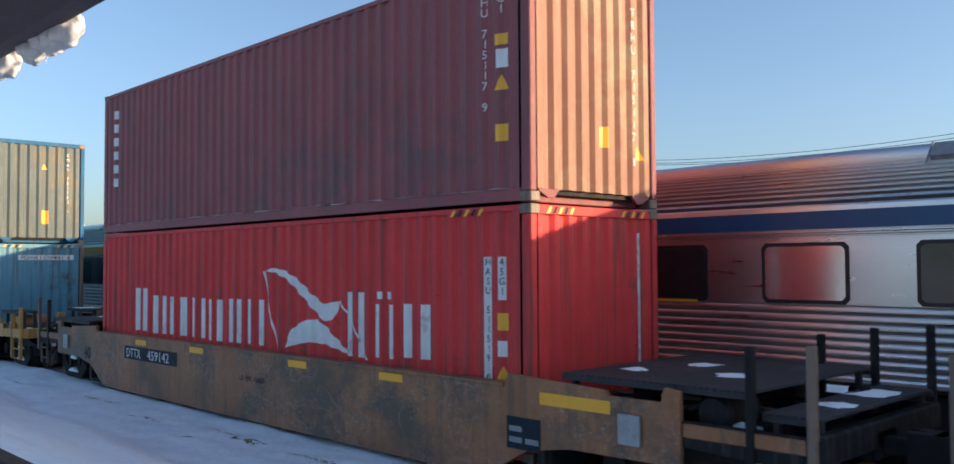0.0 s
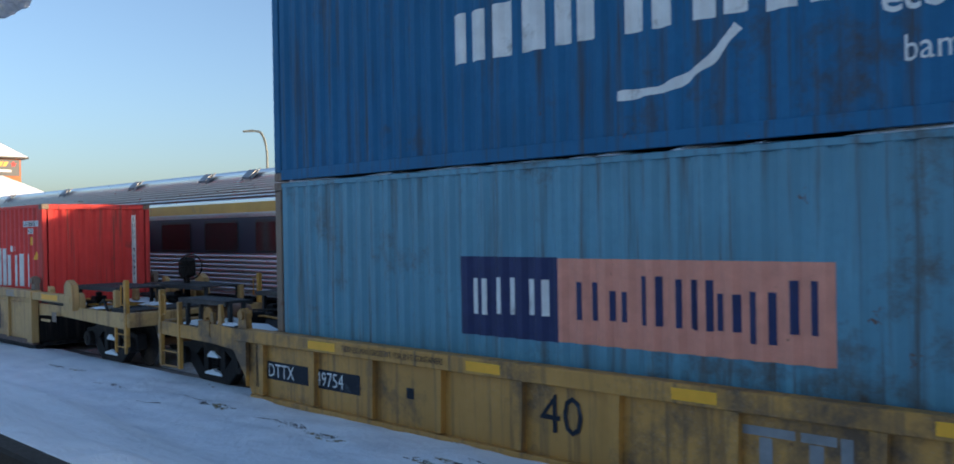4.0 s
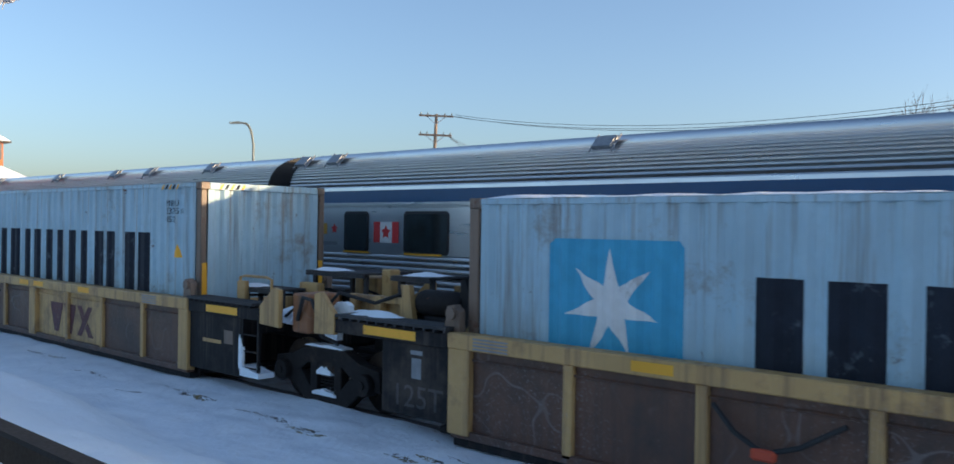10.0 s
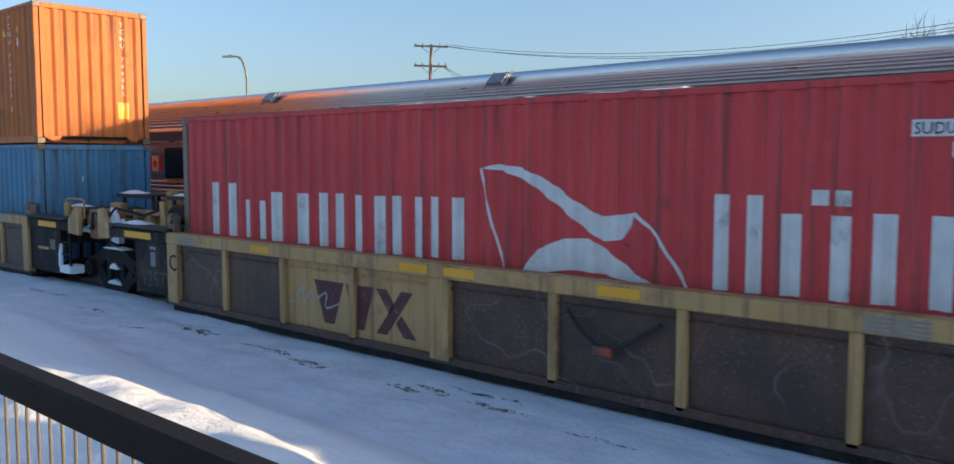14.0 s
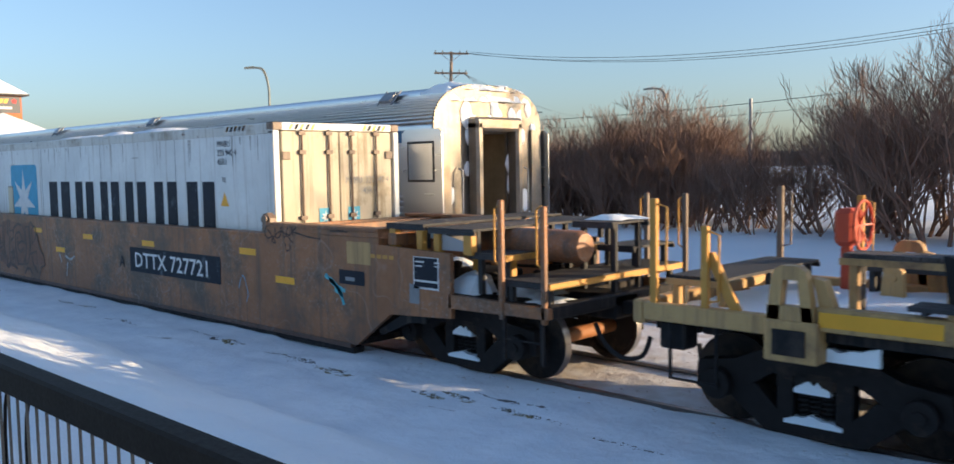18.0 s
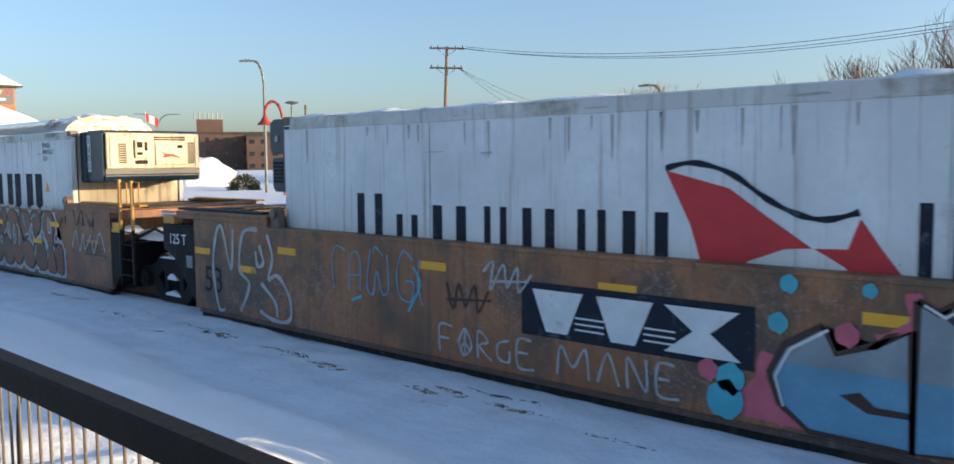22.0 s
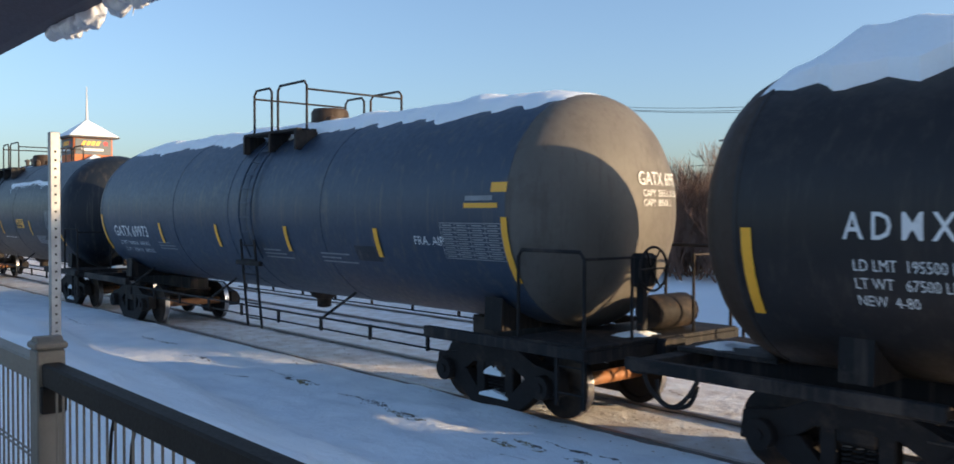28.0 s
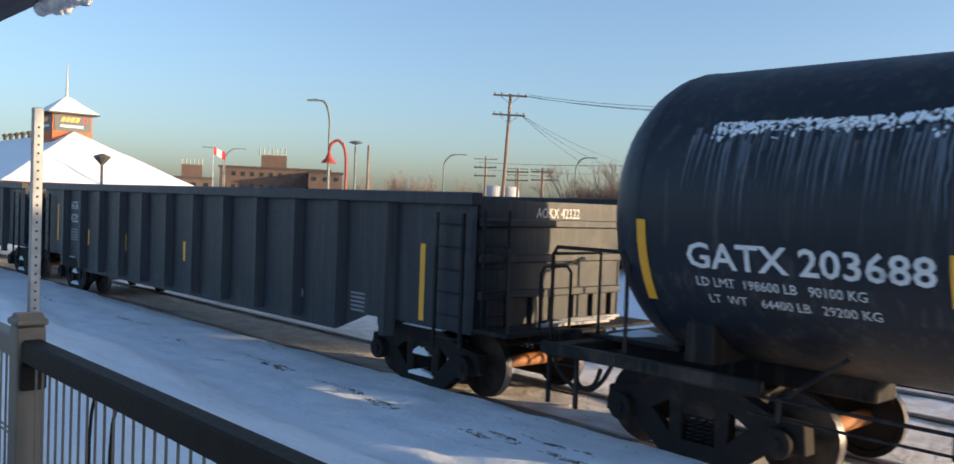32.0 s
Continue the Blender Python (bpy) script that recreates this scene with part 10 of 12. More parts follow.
c, br = container("container", "grey ribbed container with a blue square and dark blocks", "grey_box", -96.15, -83.96, 0.265, HC, post="post_rust")
name_star(c, br, (-4.81, -3.27, 1.0, 2.41), star_bars(1.03, 2.06))
words(c, "MRKU", 0.10, 4.96, 2.51, "black_mark", br)
words(c, "337 1518", 0.10, 4.96, 2.38, "black_mark", br)
words(c, "45G1", 0.10, 4.96, 2.24, "black_mark", br)
triangle(c, 5.21, 1.66, 0.24, SIDE_Y, br)
for k in range(5):
    mark(c, poly_shape([(0, 0), (.06, 0), (.12, .08), (.06, .08)]), "safety_yellow" if k % 2 == 0 else "black_mark", 4.8 + 0.12 * k, 2.79, -1.213)
    mark(c, poly_shape([(0, 0), (.05, 0), (.1, .08), (.05, .08)]), "safety_yellow" if k % 2 == 0 else "black_mark", -0.9 + 0.1 * k, 2.79, 6.09, None, "right")
for y in (-1.19, 1.09):
    mark(c, rect_shape(0.09, 1.35), "safety_yellow", y, 0.25, 6.094, None, "right", label="yellow height-warning strip")

c, br = container("container", "faded red ribbed container with white bar lettering", "red_faded", -114.17, -101.98, 0.265, HC, post="post_rust", snow=0.04, seed=17)
bars(c, OWNER_BARS, "white_mark", br)
pennant(c, br, 0.40, 2.13)
blocks(c, [(0, 0, .13, .13), (.19, 0, .13, .13)], "white_mark", 4.19, 1.85, SIDE_Y, br)
mark(c, rect_shape(0.92, 0.13), "white_mark", 4.95, 2.41, SIDE_Y, br)
words(c, "SUDU 851582 4", 0.09, 4.97, 2.43, "black_mark", br, lift=0.010, squeeze=0.88)
mark(c, rect_shape(0.32, 0.12), "white_mark", 5.25, 2.25, SIDE_Y, br)
words(c, "45G1", 0.085, 5.27, 2.267, "black_mark", br, lift=0.010)
blocks(c, [(0, 0, .13, .18)], "white_mark", 5.35, 2.0, SIDE_Y, br)
triangle(c, 5.56, 1.68, 0.22, SIDE_Y, br)
stacked(c, "SUDU 851582 4", 0.09, 0.14, 0.82, 2.5, "white_mark", END, 6.08, "right")

c, br = container("container", "weathered orange-brown container stacked on two short ones", "orange_box", -132.19, -120.00, 2.825, HC, snow=0.0)
blocks(c, [(0, -0.27 * k, .20, .17) for k in range(6)], "white_mark", -5.65, 2.3, SIDE_Y, br)
for k, (a, w, h) in enumerate(((0, .22, .55), (.3, .18, .6), (.56, .2, .6), (.95, .2, .5), (1.3, .26, .6), (1.65, .5, .35))):
    blocks(c, [(0, 0, w, h)], "maroon", -2.6 + a, 0.75 + (0.1 if k == 4 else 0), SIDE_Y, br)
stacked(c, "TCNU 744455 3", 0.11, 0.16, 4.75, 2.6, "white_mark", br)
triangle(c, 4.35, 2.3, 0.2, SIDE_Y, br)
blocks(c, [(0, 0, .13, .13)], "safety_yellow", 5.1, 2.35, SIDE_Y, br)
blocks(c, [(0, 0, .13, .18)], "white_mark", 5.1, 2.05, SIDE_Y, br)
stacked(c, "TCNU 744455 3", 0.10, 0.15, 0.66, 2.55, "white_mark", END, 6.075, "right")
mark(c, rect_shape(0.24, 0.36), "safety_yellow", 0.52, 0.55, 6.075, END, "right", label="yellow data sticker")
c, br = container("container", "sky-blue short ribbed container", "blue_light", -126.05, -120.00, 0.215, STD)
stacked(c, "1102001 7", 0.10, 0.15, 1.95, 1.75, "grey_mark", br)
stacked(c, "22G1", 0.10, 0.15, 2.3, 1.75, "grey_mark", br)
words(c, "1", 0.12, -0.35, 1.8, "white_mark", END, 3.01, "right")
c, br = container("container", "pale rust-streaked short container with a blue square", "pale_box", -132.19, -126.13, 0.215, STD, post="post_rust")
mark(c, rect_shape(0.75, 0.75), "sky_mark", -2.5, 0.95, SIDE_Y, br, label="sky-blue painted square")
mark(c, star_shape(0.37, 0.37, 0.33), "white_mark", -2.5, 0.95, SIDE_Y, br, lift=0.008)
blocks(c, [(0.56 * k + e, 0, .15, .62) for k in range(6) for e in (0, 0.26)], "black_mark", -0.9, 0.95, SIDE_Y, br)
for k, t in enumerate(("MRKU", "919405", "22G1")):
    words(c, t, 0.11, 1.9, 2.15 - 0.17 * k, "black_mark", br)



def reefer(x0, x1, z0, right, left, label, seed):
    c, br = container("container", label, "reefer_white", x0, x1, z0, HC, right, left, True, snow=0.10, seed=seed)
    rnd = random.Random(seed)
    w = (x1 - x0) / 2
    part("top_rail", box(bmesh.new(), -w + 0.02, w - 0.02, SIDE_Y - 0.010, SIDE_Y - 0.001, HC - 0.17, HC - 0.02, 0.003), "reefer_rail", c, "worn top rail with rust and grime")
    for x in (-3.05, 0.02, 3.05):
        part("panel_seam", box(bmesh.new(), x - 0.006, x + 0.006, SIDE_Y - 0.003, SIDE_Y - 0.001, 0.2, HC - 0.17), "grey_mark", c)
    # rubbed scuffs and drips under the rail
    for _ in range(26):
        x, z, h = rnd.uniform(-w + 0.3, w - 0.3), HC - 0.19, rnd.uniform(0.06, 0.5)
        g = rnd.uniform(0.008, 0.03)
        mark(c, poly_shape([(x - g, z), (x - g * 0.3, z - h), (x + g * 0.4, z - h * 0.9), (x + g, z)]), "grime_drip", 0, 0, SIDE_Y, lift=0.0025, label="drip of grime", name="grime_drip")
    for _ in range(16):
        x, z = rnd.uniform(-w + 0.3, w - 0.3), rnd.choice((HC - 0.12, HC - 0.07, HC - 0.5, 0.5, 1.2)) + rnd.uniform(-0.05, 0.05)
        g, h = rnd.uniform(0.03, 0.22), rnd.uniform(0.006, 0.02)
        mark(c, poly_shape([(x - g, z), (x - g * 0.4, z - h), (x + g, z - h * 0.4), (x + g * 0.8, z + h), (x - g * 0.2, z + h * 0.7)]), "grime_drip", 0, 0, SIDE_Y - 0.011, lift=0.0015, label="scuff", name="scuff")
    return c


c = reefer(-155.64, -143.45, 0.30, "doors", "unit", "white smooth-sided refrigerated container with dark blocks", 23)
name_star(c, None, (-4.97, -3.35, 0.9, 2.39), star_bars(0.85, 2.01))
hatch = part("inspection_hatch", box(bmesh.new(), -5.18, -4.88, SIDE_Y - 0.016, SIDE_Y - 0.001, 1.28, 1.88, 0.01), "cream_panel", c, "small cream hatch with rusty edges")
part("hatch_frame", box(bmesh.new(), -5.20, -4.86, SIDE_Y - 0.008, SIDE_Y - 0.001, 1.26, 1.90, 0.004), "post_rust", hatch)
for k, t in enumerate(("MNBU", "320 940 4", "45R1")):
    words(c, t, 0.10, 4.46, 2.56 - 0.14 * k, "black_mark", None)
words(c, "70", 0.08, 4.58, 2.0, "black_mark", None)
triangle(c, 4.52, 1.62, 0.25, SIDE_Y, None)
stripes(c)
for y in (-0.42, 0.14):
    mark(c, rect_shape(0.24, 0.30), "sky_mark", y, 1.28, 6.08, None, "right")
    mark(c, star_shape(0.12, 0.16, 0.10), "white_mark", y, 1.28, 6.08, None, "right", 0.008)
words(c, "MNBU  320 940 4", 0.11, 0.10, 1.95, "grey_mark", None, 6.08, "right", 0.75)
words(c, "45R1", 0.11, 0.45, 1.78, "grey_mark", None, 6.08, "right", 0.75)

c = reefer(-175.30, -163.10, 0.24, "doors", "unit", "white smooth-sided refrigerated container with a red pennant", 29)
bars(c, [(-4.49, -3.87, 1.21, 1.85), (-3.70, -3.22, 1.22, 1.60), (-3.05, -2.36, 1.21, 1.73), (-2.18, -1.76, 1.22, 1.74), (-1.61, -1.06, 1.20, 1.74), (-0.85, -0.41, 1.22, 1.75), (-0.30, 0.34, 1.20, 1.75), (2.48, 2.91, 1.15, 1.90), (3.16, 3.78, 1.15, 1.75), (3.84, 4.38, 1.15, 1.75)], "black_mark", None)
mark(c, poly_shape([(0.23, 2.15), (0.89, 1.99), (1.25, 1.75), (1.66, 1.49), (1.42, 1.47), (1.08, 1.34), (0.91, 1.15), (0.66, 1.15), (0.50, 1.64)]), "red_mark", 0, 0, SIDE_Y, label="red pennant")
mark(c, poly_shape([(2.06, 1.76), (2.23, 1.52), (2.55, 1.12), (2.14, 1.15), (1.94, 1.35), (1.68, 1.49), (1.96, 1.50)]), "red_mark", 0, 0, SIDE_Y, label="red pennant")
mark(c, ribbon_shape([[(0.23, 2.17), (0.52, 2.22), (0.89, 2.13), (1.24, 1.91), (1.52, 1.78), (1.78, 1.74), (2.05, 1.81)]], 0.05), "black_mark", 0, 0, SIDE_Y, lift=0.010)
words(c, "SUDU 612114 2", 0.11, 4.69, 2.44, "black_mark", None, squeeze=0.72)
words(c, "45R1", 0.10, 4.69, 2.28, "black_mark", None, squeeze=0.85)
blocks(c, [(0, 0, .2, .18)], "grey_mark", 5.05, 2.05, SIDE_Y, None)
blocks(c, [(0, 0, .13, .18)], "safety_yellow", 5.32, 2.0, SIDE_Y, None)
stripes(c)
words(c, "SUDU 612114 2", 0.12, 0.25, 2.05, "black_mark", None, 6.08, "right", 0.7)
words(c, "45R1", 0.12, 0.5, 1.82, "black_mark", None, 6.08, "right", 0.7)
mark(c, poly_shape([(-0.80, 2.22), (-0.52, 2.16), (-0.30, 2.02), (-0.46, 1.98), (-0.60, 1.86), (-0.70, 1.84), (-0.74, 2.02)]), "red_mark", 0, 0, 6.08, None, "right", label="red pennant")
mark(c, poly_shape([(-0.28, 2.01), (-0.16, 2.06), (-0.02, 1.84), (-0.16, 1.86), (-0.22, 1.94)]), "red_mark", 0, 0, 6.08, None, "right", label="red pennant")
for k in range(8):
    blocks_y = rect_shape(0.5, 0.03)
    mark(c, blocks_y, "grey_mark", 0.35, 1.55 - 0.13 * k, 6.08, None, "right")

c = reefer(-195.05, -182.86, 0.28, "unit", "doors", "white refrigerated container with a clip-on generator set", 37)
name_star(c, None, (-4.90, -3.23, 0.9, 2.40), [(a + 0.13, b + 0.13, 0.85, 2.02) for a, b in STAR_BARS])
for k, t in enumerate(("MNBU", "340 531 0", "45R1")):
    words(c, t, 0.10, 4.58, 2.58 - 0.14 * k, "black_mark", None)
triangle(c, 4.62, 1.64, 0.25, SIDE_Y, None)
stripes(c)
words(c, "MNBU 340 531 0", 0.13, -0.2, 1.18, "grey_mark", None, 6.08, "right", 0.75)
def end_generator(x):
    """A clip-on generator hung on a container's left end: dark casing in two tiers with a snowy ledge and side vents."""
    g = freight(thing("generator_set", "dark blue clip-on generator hung on the container's end", "generator"), x, YC, 0.0)
    part("back_frame", box(bmesh.new(), -0.16, -0.02, -1.08, 1.08, 2.05, 3.16, 0.02), "coach_teal", g)
    bm = prism(bmesh.new(), [(-0.165, 2.62), (-0.52, 2.62), (-0.56, 2.70), (-0.56, 3.08), (-0.48, 3.14), (-0.165, 3.14)], "y", -1.04, 1.04)
    bmesh.ops.bevel(bm, geom=bm.edges[:], offset=0.02, segments=2, affect="EDGES")
    part("upper_casing", bm, "coach_teal", g)
    bm = prism(bmesh.new(), [(-0.165, 2.06), (-0.50, 2.06), (-0.54, 2.14), (-0.54, 2.57), (-0.165, 2.57)], "y", -1.02, 1.02)
    bmesh.ops.bevel(bm, geom=bm.edges[:], offset=0.02, segments=2, affect="EDGES")
    part("lower_casing", bm, "coach_teal", g)
    for k in range(6):
        part("louvre", box(bmesh.new(), -0.46, -0.24, -1.052, -1.038, 2.20 + 0.055 * k, 2.232 + 0.055 * k, 0.004), "car_black", g)
    part("latch", box(bmesh.new(), -0.40, -0.32, -1.055, -1.04, 2.80, 2.90, 0.006), "galvanized", g)
    snow_cap(g, -0.50, -0.18, -1.0, 1.0, 3.142, 0.05, 71, "snow_patch", "snow lying on the casing")


end_generator(-155.64)
end_generator(-175.38)
g = freight(thing("generator_set", "clip-on generator with a cream front and dark casing", "generator"), -182.86, YC, 0.0)
bm = bmesh.new()
box(bm, 0.03, 0.30, -1.05, 1.05, 1.75, 3.15, 0.03)
part("back_frame", bm, "coach_teal", g)
bm = bmesh.new()
prism(bm, [(0.30, 1.78), (1.02, 1.78), (1.08, 1.95), (1.08, 3.10), (0.95, 3.18), (0.30, 3.18)], "y", -1.02, 1.04)
bmesh.ops.bevel(bm, geom=bm.edges[:], offset=0.03, segments=2, affect="EDGES")
part("casing", bm, "coach_teal", g)
bm = bmesh.new()
box(bm, 1.085, 1.12, -0.98, 1.0, 2.12, 3.10, 0.02)
front = part("front_door", bm, "cream_panel", g, "cream-painted grille door")
for y0, y1, z0, z1 in ((-0.92, 0.94, 3.02, 3.08), (-0.92, -0.86, 2.18, 3.0), (0.90, 0.95, 2.18, 3.0), (-0.92, 0.94, 2.14, 2.18)):
    part("rib", box(bmesh.new(), 1.121, 1.14, y0, y1, z0, z1, 0.006), "cream_panel", front)
part("inner_door", box(bmesh.new(), 1.121, 1.150, 0.02, 0.68, 2.22, 2.86, 0.012), "cream_panel", front)
part("control_box", box(bmesh.new(), 1.121, 1.165, -0.42, -0.12, 2.42, 2.92, 0.012), "cream_panel", front)
for y0, y1, z0, z1 in ((-0.38, -0.26, 2.50, 2.58), (-0.22, -0.16, 2.62, 2.86), (-0.38, -0.26, 2.70, 2.86), (-0.38, -0.16, 2.26, 2.36), (0.50, 0.60, 2.70, 2.78)):
    part("hatch", box(bmesh.new(), 1.151, 1.172, y0, y1, z0, z1, 0.004), "car_black", front)
for y0, y1, z0, n in ((-0.74, -0.58, 2.28, 9), (0.74, 0.88, 2.26, 10), (0.0, 0.68, 2.91, 2)):
    for k in range(n):
        part("louvre", box(bmesh.new(), 1.122, 1.134, y0, y1, z0 + 0.062 * k, z0 + 0.062 * k + 0.036), "car_black", front)
mark(front, poly_shape([(0.12, 2.66), (0.22, 2.54), (0.42, 2.52), (0.58, 2.40), (0.36, 2.46), (0.16, 2.42), (0.2, 2.5)]), "red_mark", 0, 0, 1.151, None, "right", label="red pennant")
mark(g, rect_shape(0.16, 1.0), "white_mark", 0.33, 2.05, -1.02)
stacked(g, "SUDG", 0.15, 0.24, 0.41, 2.83, "black_mark", None, -1.02, lift=0.010)
part("mounting_bracket", box(bmesh.new(), -0.05, 0.045, -0.9, 0.9, 1.9, 2.5, 0.005), "coach_teal", g)
for ob in g.children_recursive:
    ob.data.transform(Matrix.Translation((0, 0, 3.15)) @ Matrix.Diagonal((1, 1, 0.73, 1)) @ Matrix.Translation((0, 0, -3.15)))


# ---- the railing and the eave beside the camera ----
RAIL_Y, RAIL_Z = 0.89, 1.944
fence = thing("railing", "dark brown metal railing with a tan post and thin bars", "railing")
bm = bmesh.new()
box(bm, -3.50, 6.0, RAIL_Y - 0.035, RAIL_Y + 0.035, RAIL_Z - 0.085, RAIL_Z, 0.008)
part("top_rail", bm, "rail_brown", fence)
bm = bmesh.new()
box(bm, -9.0, -3.60, RAIL_Y - 0.035, RAIL_Y + 0.035, RAIL_Z - 0.085, RAIL_Z, 0.008)
part("top_rail", bm, "post_tan", fence)
for a, b in ((-3.50, 6.0), (-9.0, -3.60)):
    bm = bmesh.new()
    box(bm, a, b, RAIL_Y - 0.02, RAIL_Y + 0.02, 1.02, 1.06, 0.006)
    part("bottom_rail", bm, "rail_brown", fence)
bar = bmesh.new()
tube(bar, [(0, 0, 1.04), (0, 0, RAIL_Z - 0.083)], 0.0045, 8)
bar = mesh_of("bar", bar, "post_tan", True)
for k in range(146):
    x = -8.95 + 0.0755 * k
    if not -3.62 < x < -3.48:
        part("bar", bar, None, fence, at=pose(x, RAIL_Y, 0))
for z in (1.545, 1.565):
    part("tie_wire", tube(bmesh.new(), [(-8.95, RAIL_Y - 0.006, z), (-3.60, RAIL_Y - 0.006, z)], 0.004, 6), "post_tan", fence)
for x, m in ((-3.55, "post_tan"), (4.0, "rail_brown"), (-8.0, "post_tan")):
    bm = bmesh.new()
    box(bm, x - 0.05, x + 0.05, RAIL_Y - 0.05, RAIL_Y + 0.05, 0.9, 1.99, 0.006)
    p = part("post", bm, m, fence, "tan square post with a pyramid cap")
    bm = bmesh.new()
    box(bm, x - 0.058, x + 0.058, RAIL_Y - 0.058, RAIL_Y + 0.058, 1.992, 2.020, 0.008)
    prism(bm, [(x - 0.052, 2.018), (x + 0.052, 2.018), (x + 0.02, 2.038), (x - 0.02, 2.038)], "y", RAIL_Y - 0.045, RAIL_Y + 0.045)
    part("cap", bm, m, p)
    for z in (1.80,):
        bm = bmesh.new()
        box(bm, x + 0.052, x + 0.085, RAIL_Y - 0.045, RAIL_Y + 0.045, z - 0.04, z + 0.06, 0.006)
    part("bracket", bm, "rail_brown", p)
for x, s in ((-2.92, 1), (-2.74, 1)):
    bm = bmesh.new()
    tube(bm, [(x, RAIL_Y + 0.01, 1.1), (x, RAIL_Y + 0.012, 1.70), (x + 0.015, RAIL_Y + 0.012, 1.79), (x + 0.05, RAIL_Y + 0.01, 1.85)], 0.0055, 7)
    part("bent_bar", bm, "rail_brown", fence)
bm = bmesh.new()
box(bm, -30, 12, -4, 1.12, 0.55, 0.9, 0.01)
solid("deck_floor", bm, "concrete", "concrete station deck under the camera", "floor", kind="structure")
sp = thing("sign_post", "perforated galvanized steel sign post in the snow", "post", at=pose(-5.53, 1.48, 0))
bm = bmesh.new()
box(bm, -0.025, 0.025, -0.028, 0.028, 0.3, 2.97, 0.004)
part("post", bm, "galvanized", sp)
for k in range(40):
    bm = bmesh.new()
    box(bm, 0.0255, 0.027, -0.006, 0.006, 0.9 + 0.05 * k, 0.912 + 0.05 * k)
    part("hole", bm, "car_black", sp)
roof = thing("station_eave", "dark purple-brown eave beam of the station roof", "roof")
bm = bmesh.new()
prism(bm, [(1.03, 3.315), (1.12, 3.33), (1.12, 3.52), (0.2, 3.62), (0.2, 3.50)], "x", -16, 12)
part("eave_beam", bm, "eave_purple", roof)
rnd = random.Random(4)
for x0 in (-4.05, -3.35):
    bm = bmesh.new()
    for k in range(60):
        x = x0 + rnd.uniform(-0.22, 0.22)
        d = rnd.uniform(0.05, 0.22) * (1 - abs(x - x0))
        bmesh.ops.create_icosphere(bm, subdivisions=3, radius=rnd.uniform(0.025, 0.05), matrix=Matrix.LocRotScale((x, 1.15 + rnd.uniform(-0.03, 0.03), 3.37 - d * 0.3), None, (1.5, 0.7, 0.9 + d)))
    for v in bm.verts:
        v.co += v.normal * 0.014 * noise.noise(v.co * 26) + Vector((0, 0, 0.010 * noise.noise(v.co * 60)))
    for k in range(1):
        x = x0 + rnd.uniform(-0.1, 0.1)
        tube(bm, [(x, 1.15, 3.34), (x + 0.01, 1.15, 3.28), (x, 1.15, 3.24 - 0.02 * k)], 0.012, 6, 0.003)
    clump = part("ice_clump", bm, "ice", roof, "lumpy ice hanging from the eave", smooth=True)
    weld = clump.modifiers.new("weld", "REMESH")
    weld.mode, weld.voxel_size, weld.use_smooth_shade = "VOXEL", 0.007, True


# ---- beyond the tracks ----
def at_angle(az, d, z=0.0):
    a = radians(az)
    return (-math.sin(a) * d, math.cos(a) * d, z)


def street_lamp(az, d, top, reach, turn, name="street_lamp", label="grey curved-arm street lamp", base=0.4):
    x, y, _ = at_angle(az, d)
    lamp = thing(name, label, "street lamp", "street lamps", at=pose(x, y, 0, 0, 0, turn))
    bm = bmesh.new()
    tube(bm, [(0, 0, base - 0.5), (0, 0, top * 0.55), (0, 0, top * 0.86)], 0.11, 8, 0.075)
    part("pole", bm, "lamp_grey", lamp)
    for dz in (0, 0.28):
        bm = bmesh.new()
        tube(bm, smooth_line([(0, 0, top * 0.80 + dz), (0.12 * reach, 0, top * 0.90 + dz * 0.8), (0.45 * reach, 0, top * 0.98 + dz * 0.3), (reach, 0, top)]), 0.055, 6)
        part("arm", bm, "lamp_grey", lamp)
    bm = bmesh.new()
    prism(bm, [(reach - 0.1, top - 0.06), (reach + 0.7, top - 0.10), (reach + 0.75, top), (reach + 0.1, top + 0.08)], "y", -0.16, 0.16)
    part("lamp_head", bm, "lamp_grey", lamp)
    return lamp


street_lamp(57.1, 60, 9.1, 0.8, 237)
street_lamp(31.97, 62, 7.5, 0.9, 212)
street_lamp(49.7, 120, 9.3, 2.4, 49.7)
street_lamp(41.2, 110, 8.9, 1.9, 41.2)
street_lamp(63.4, 150, 10.3, 2.6, 63)
street_lamp(63.5, 150, 10.3, 2.6, 243)


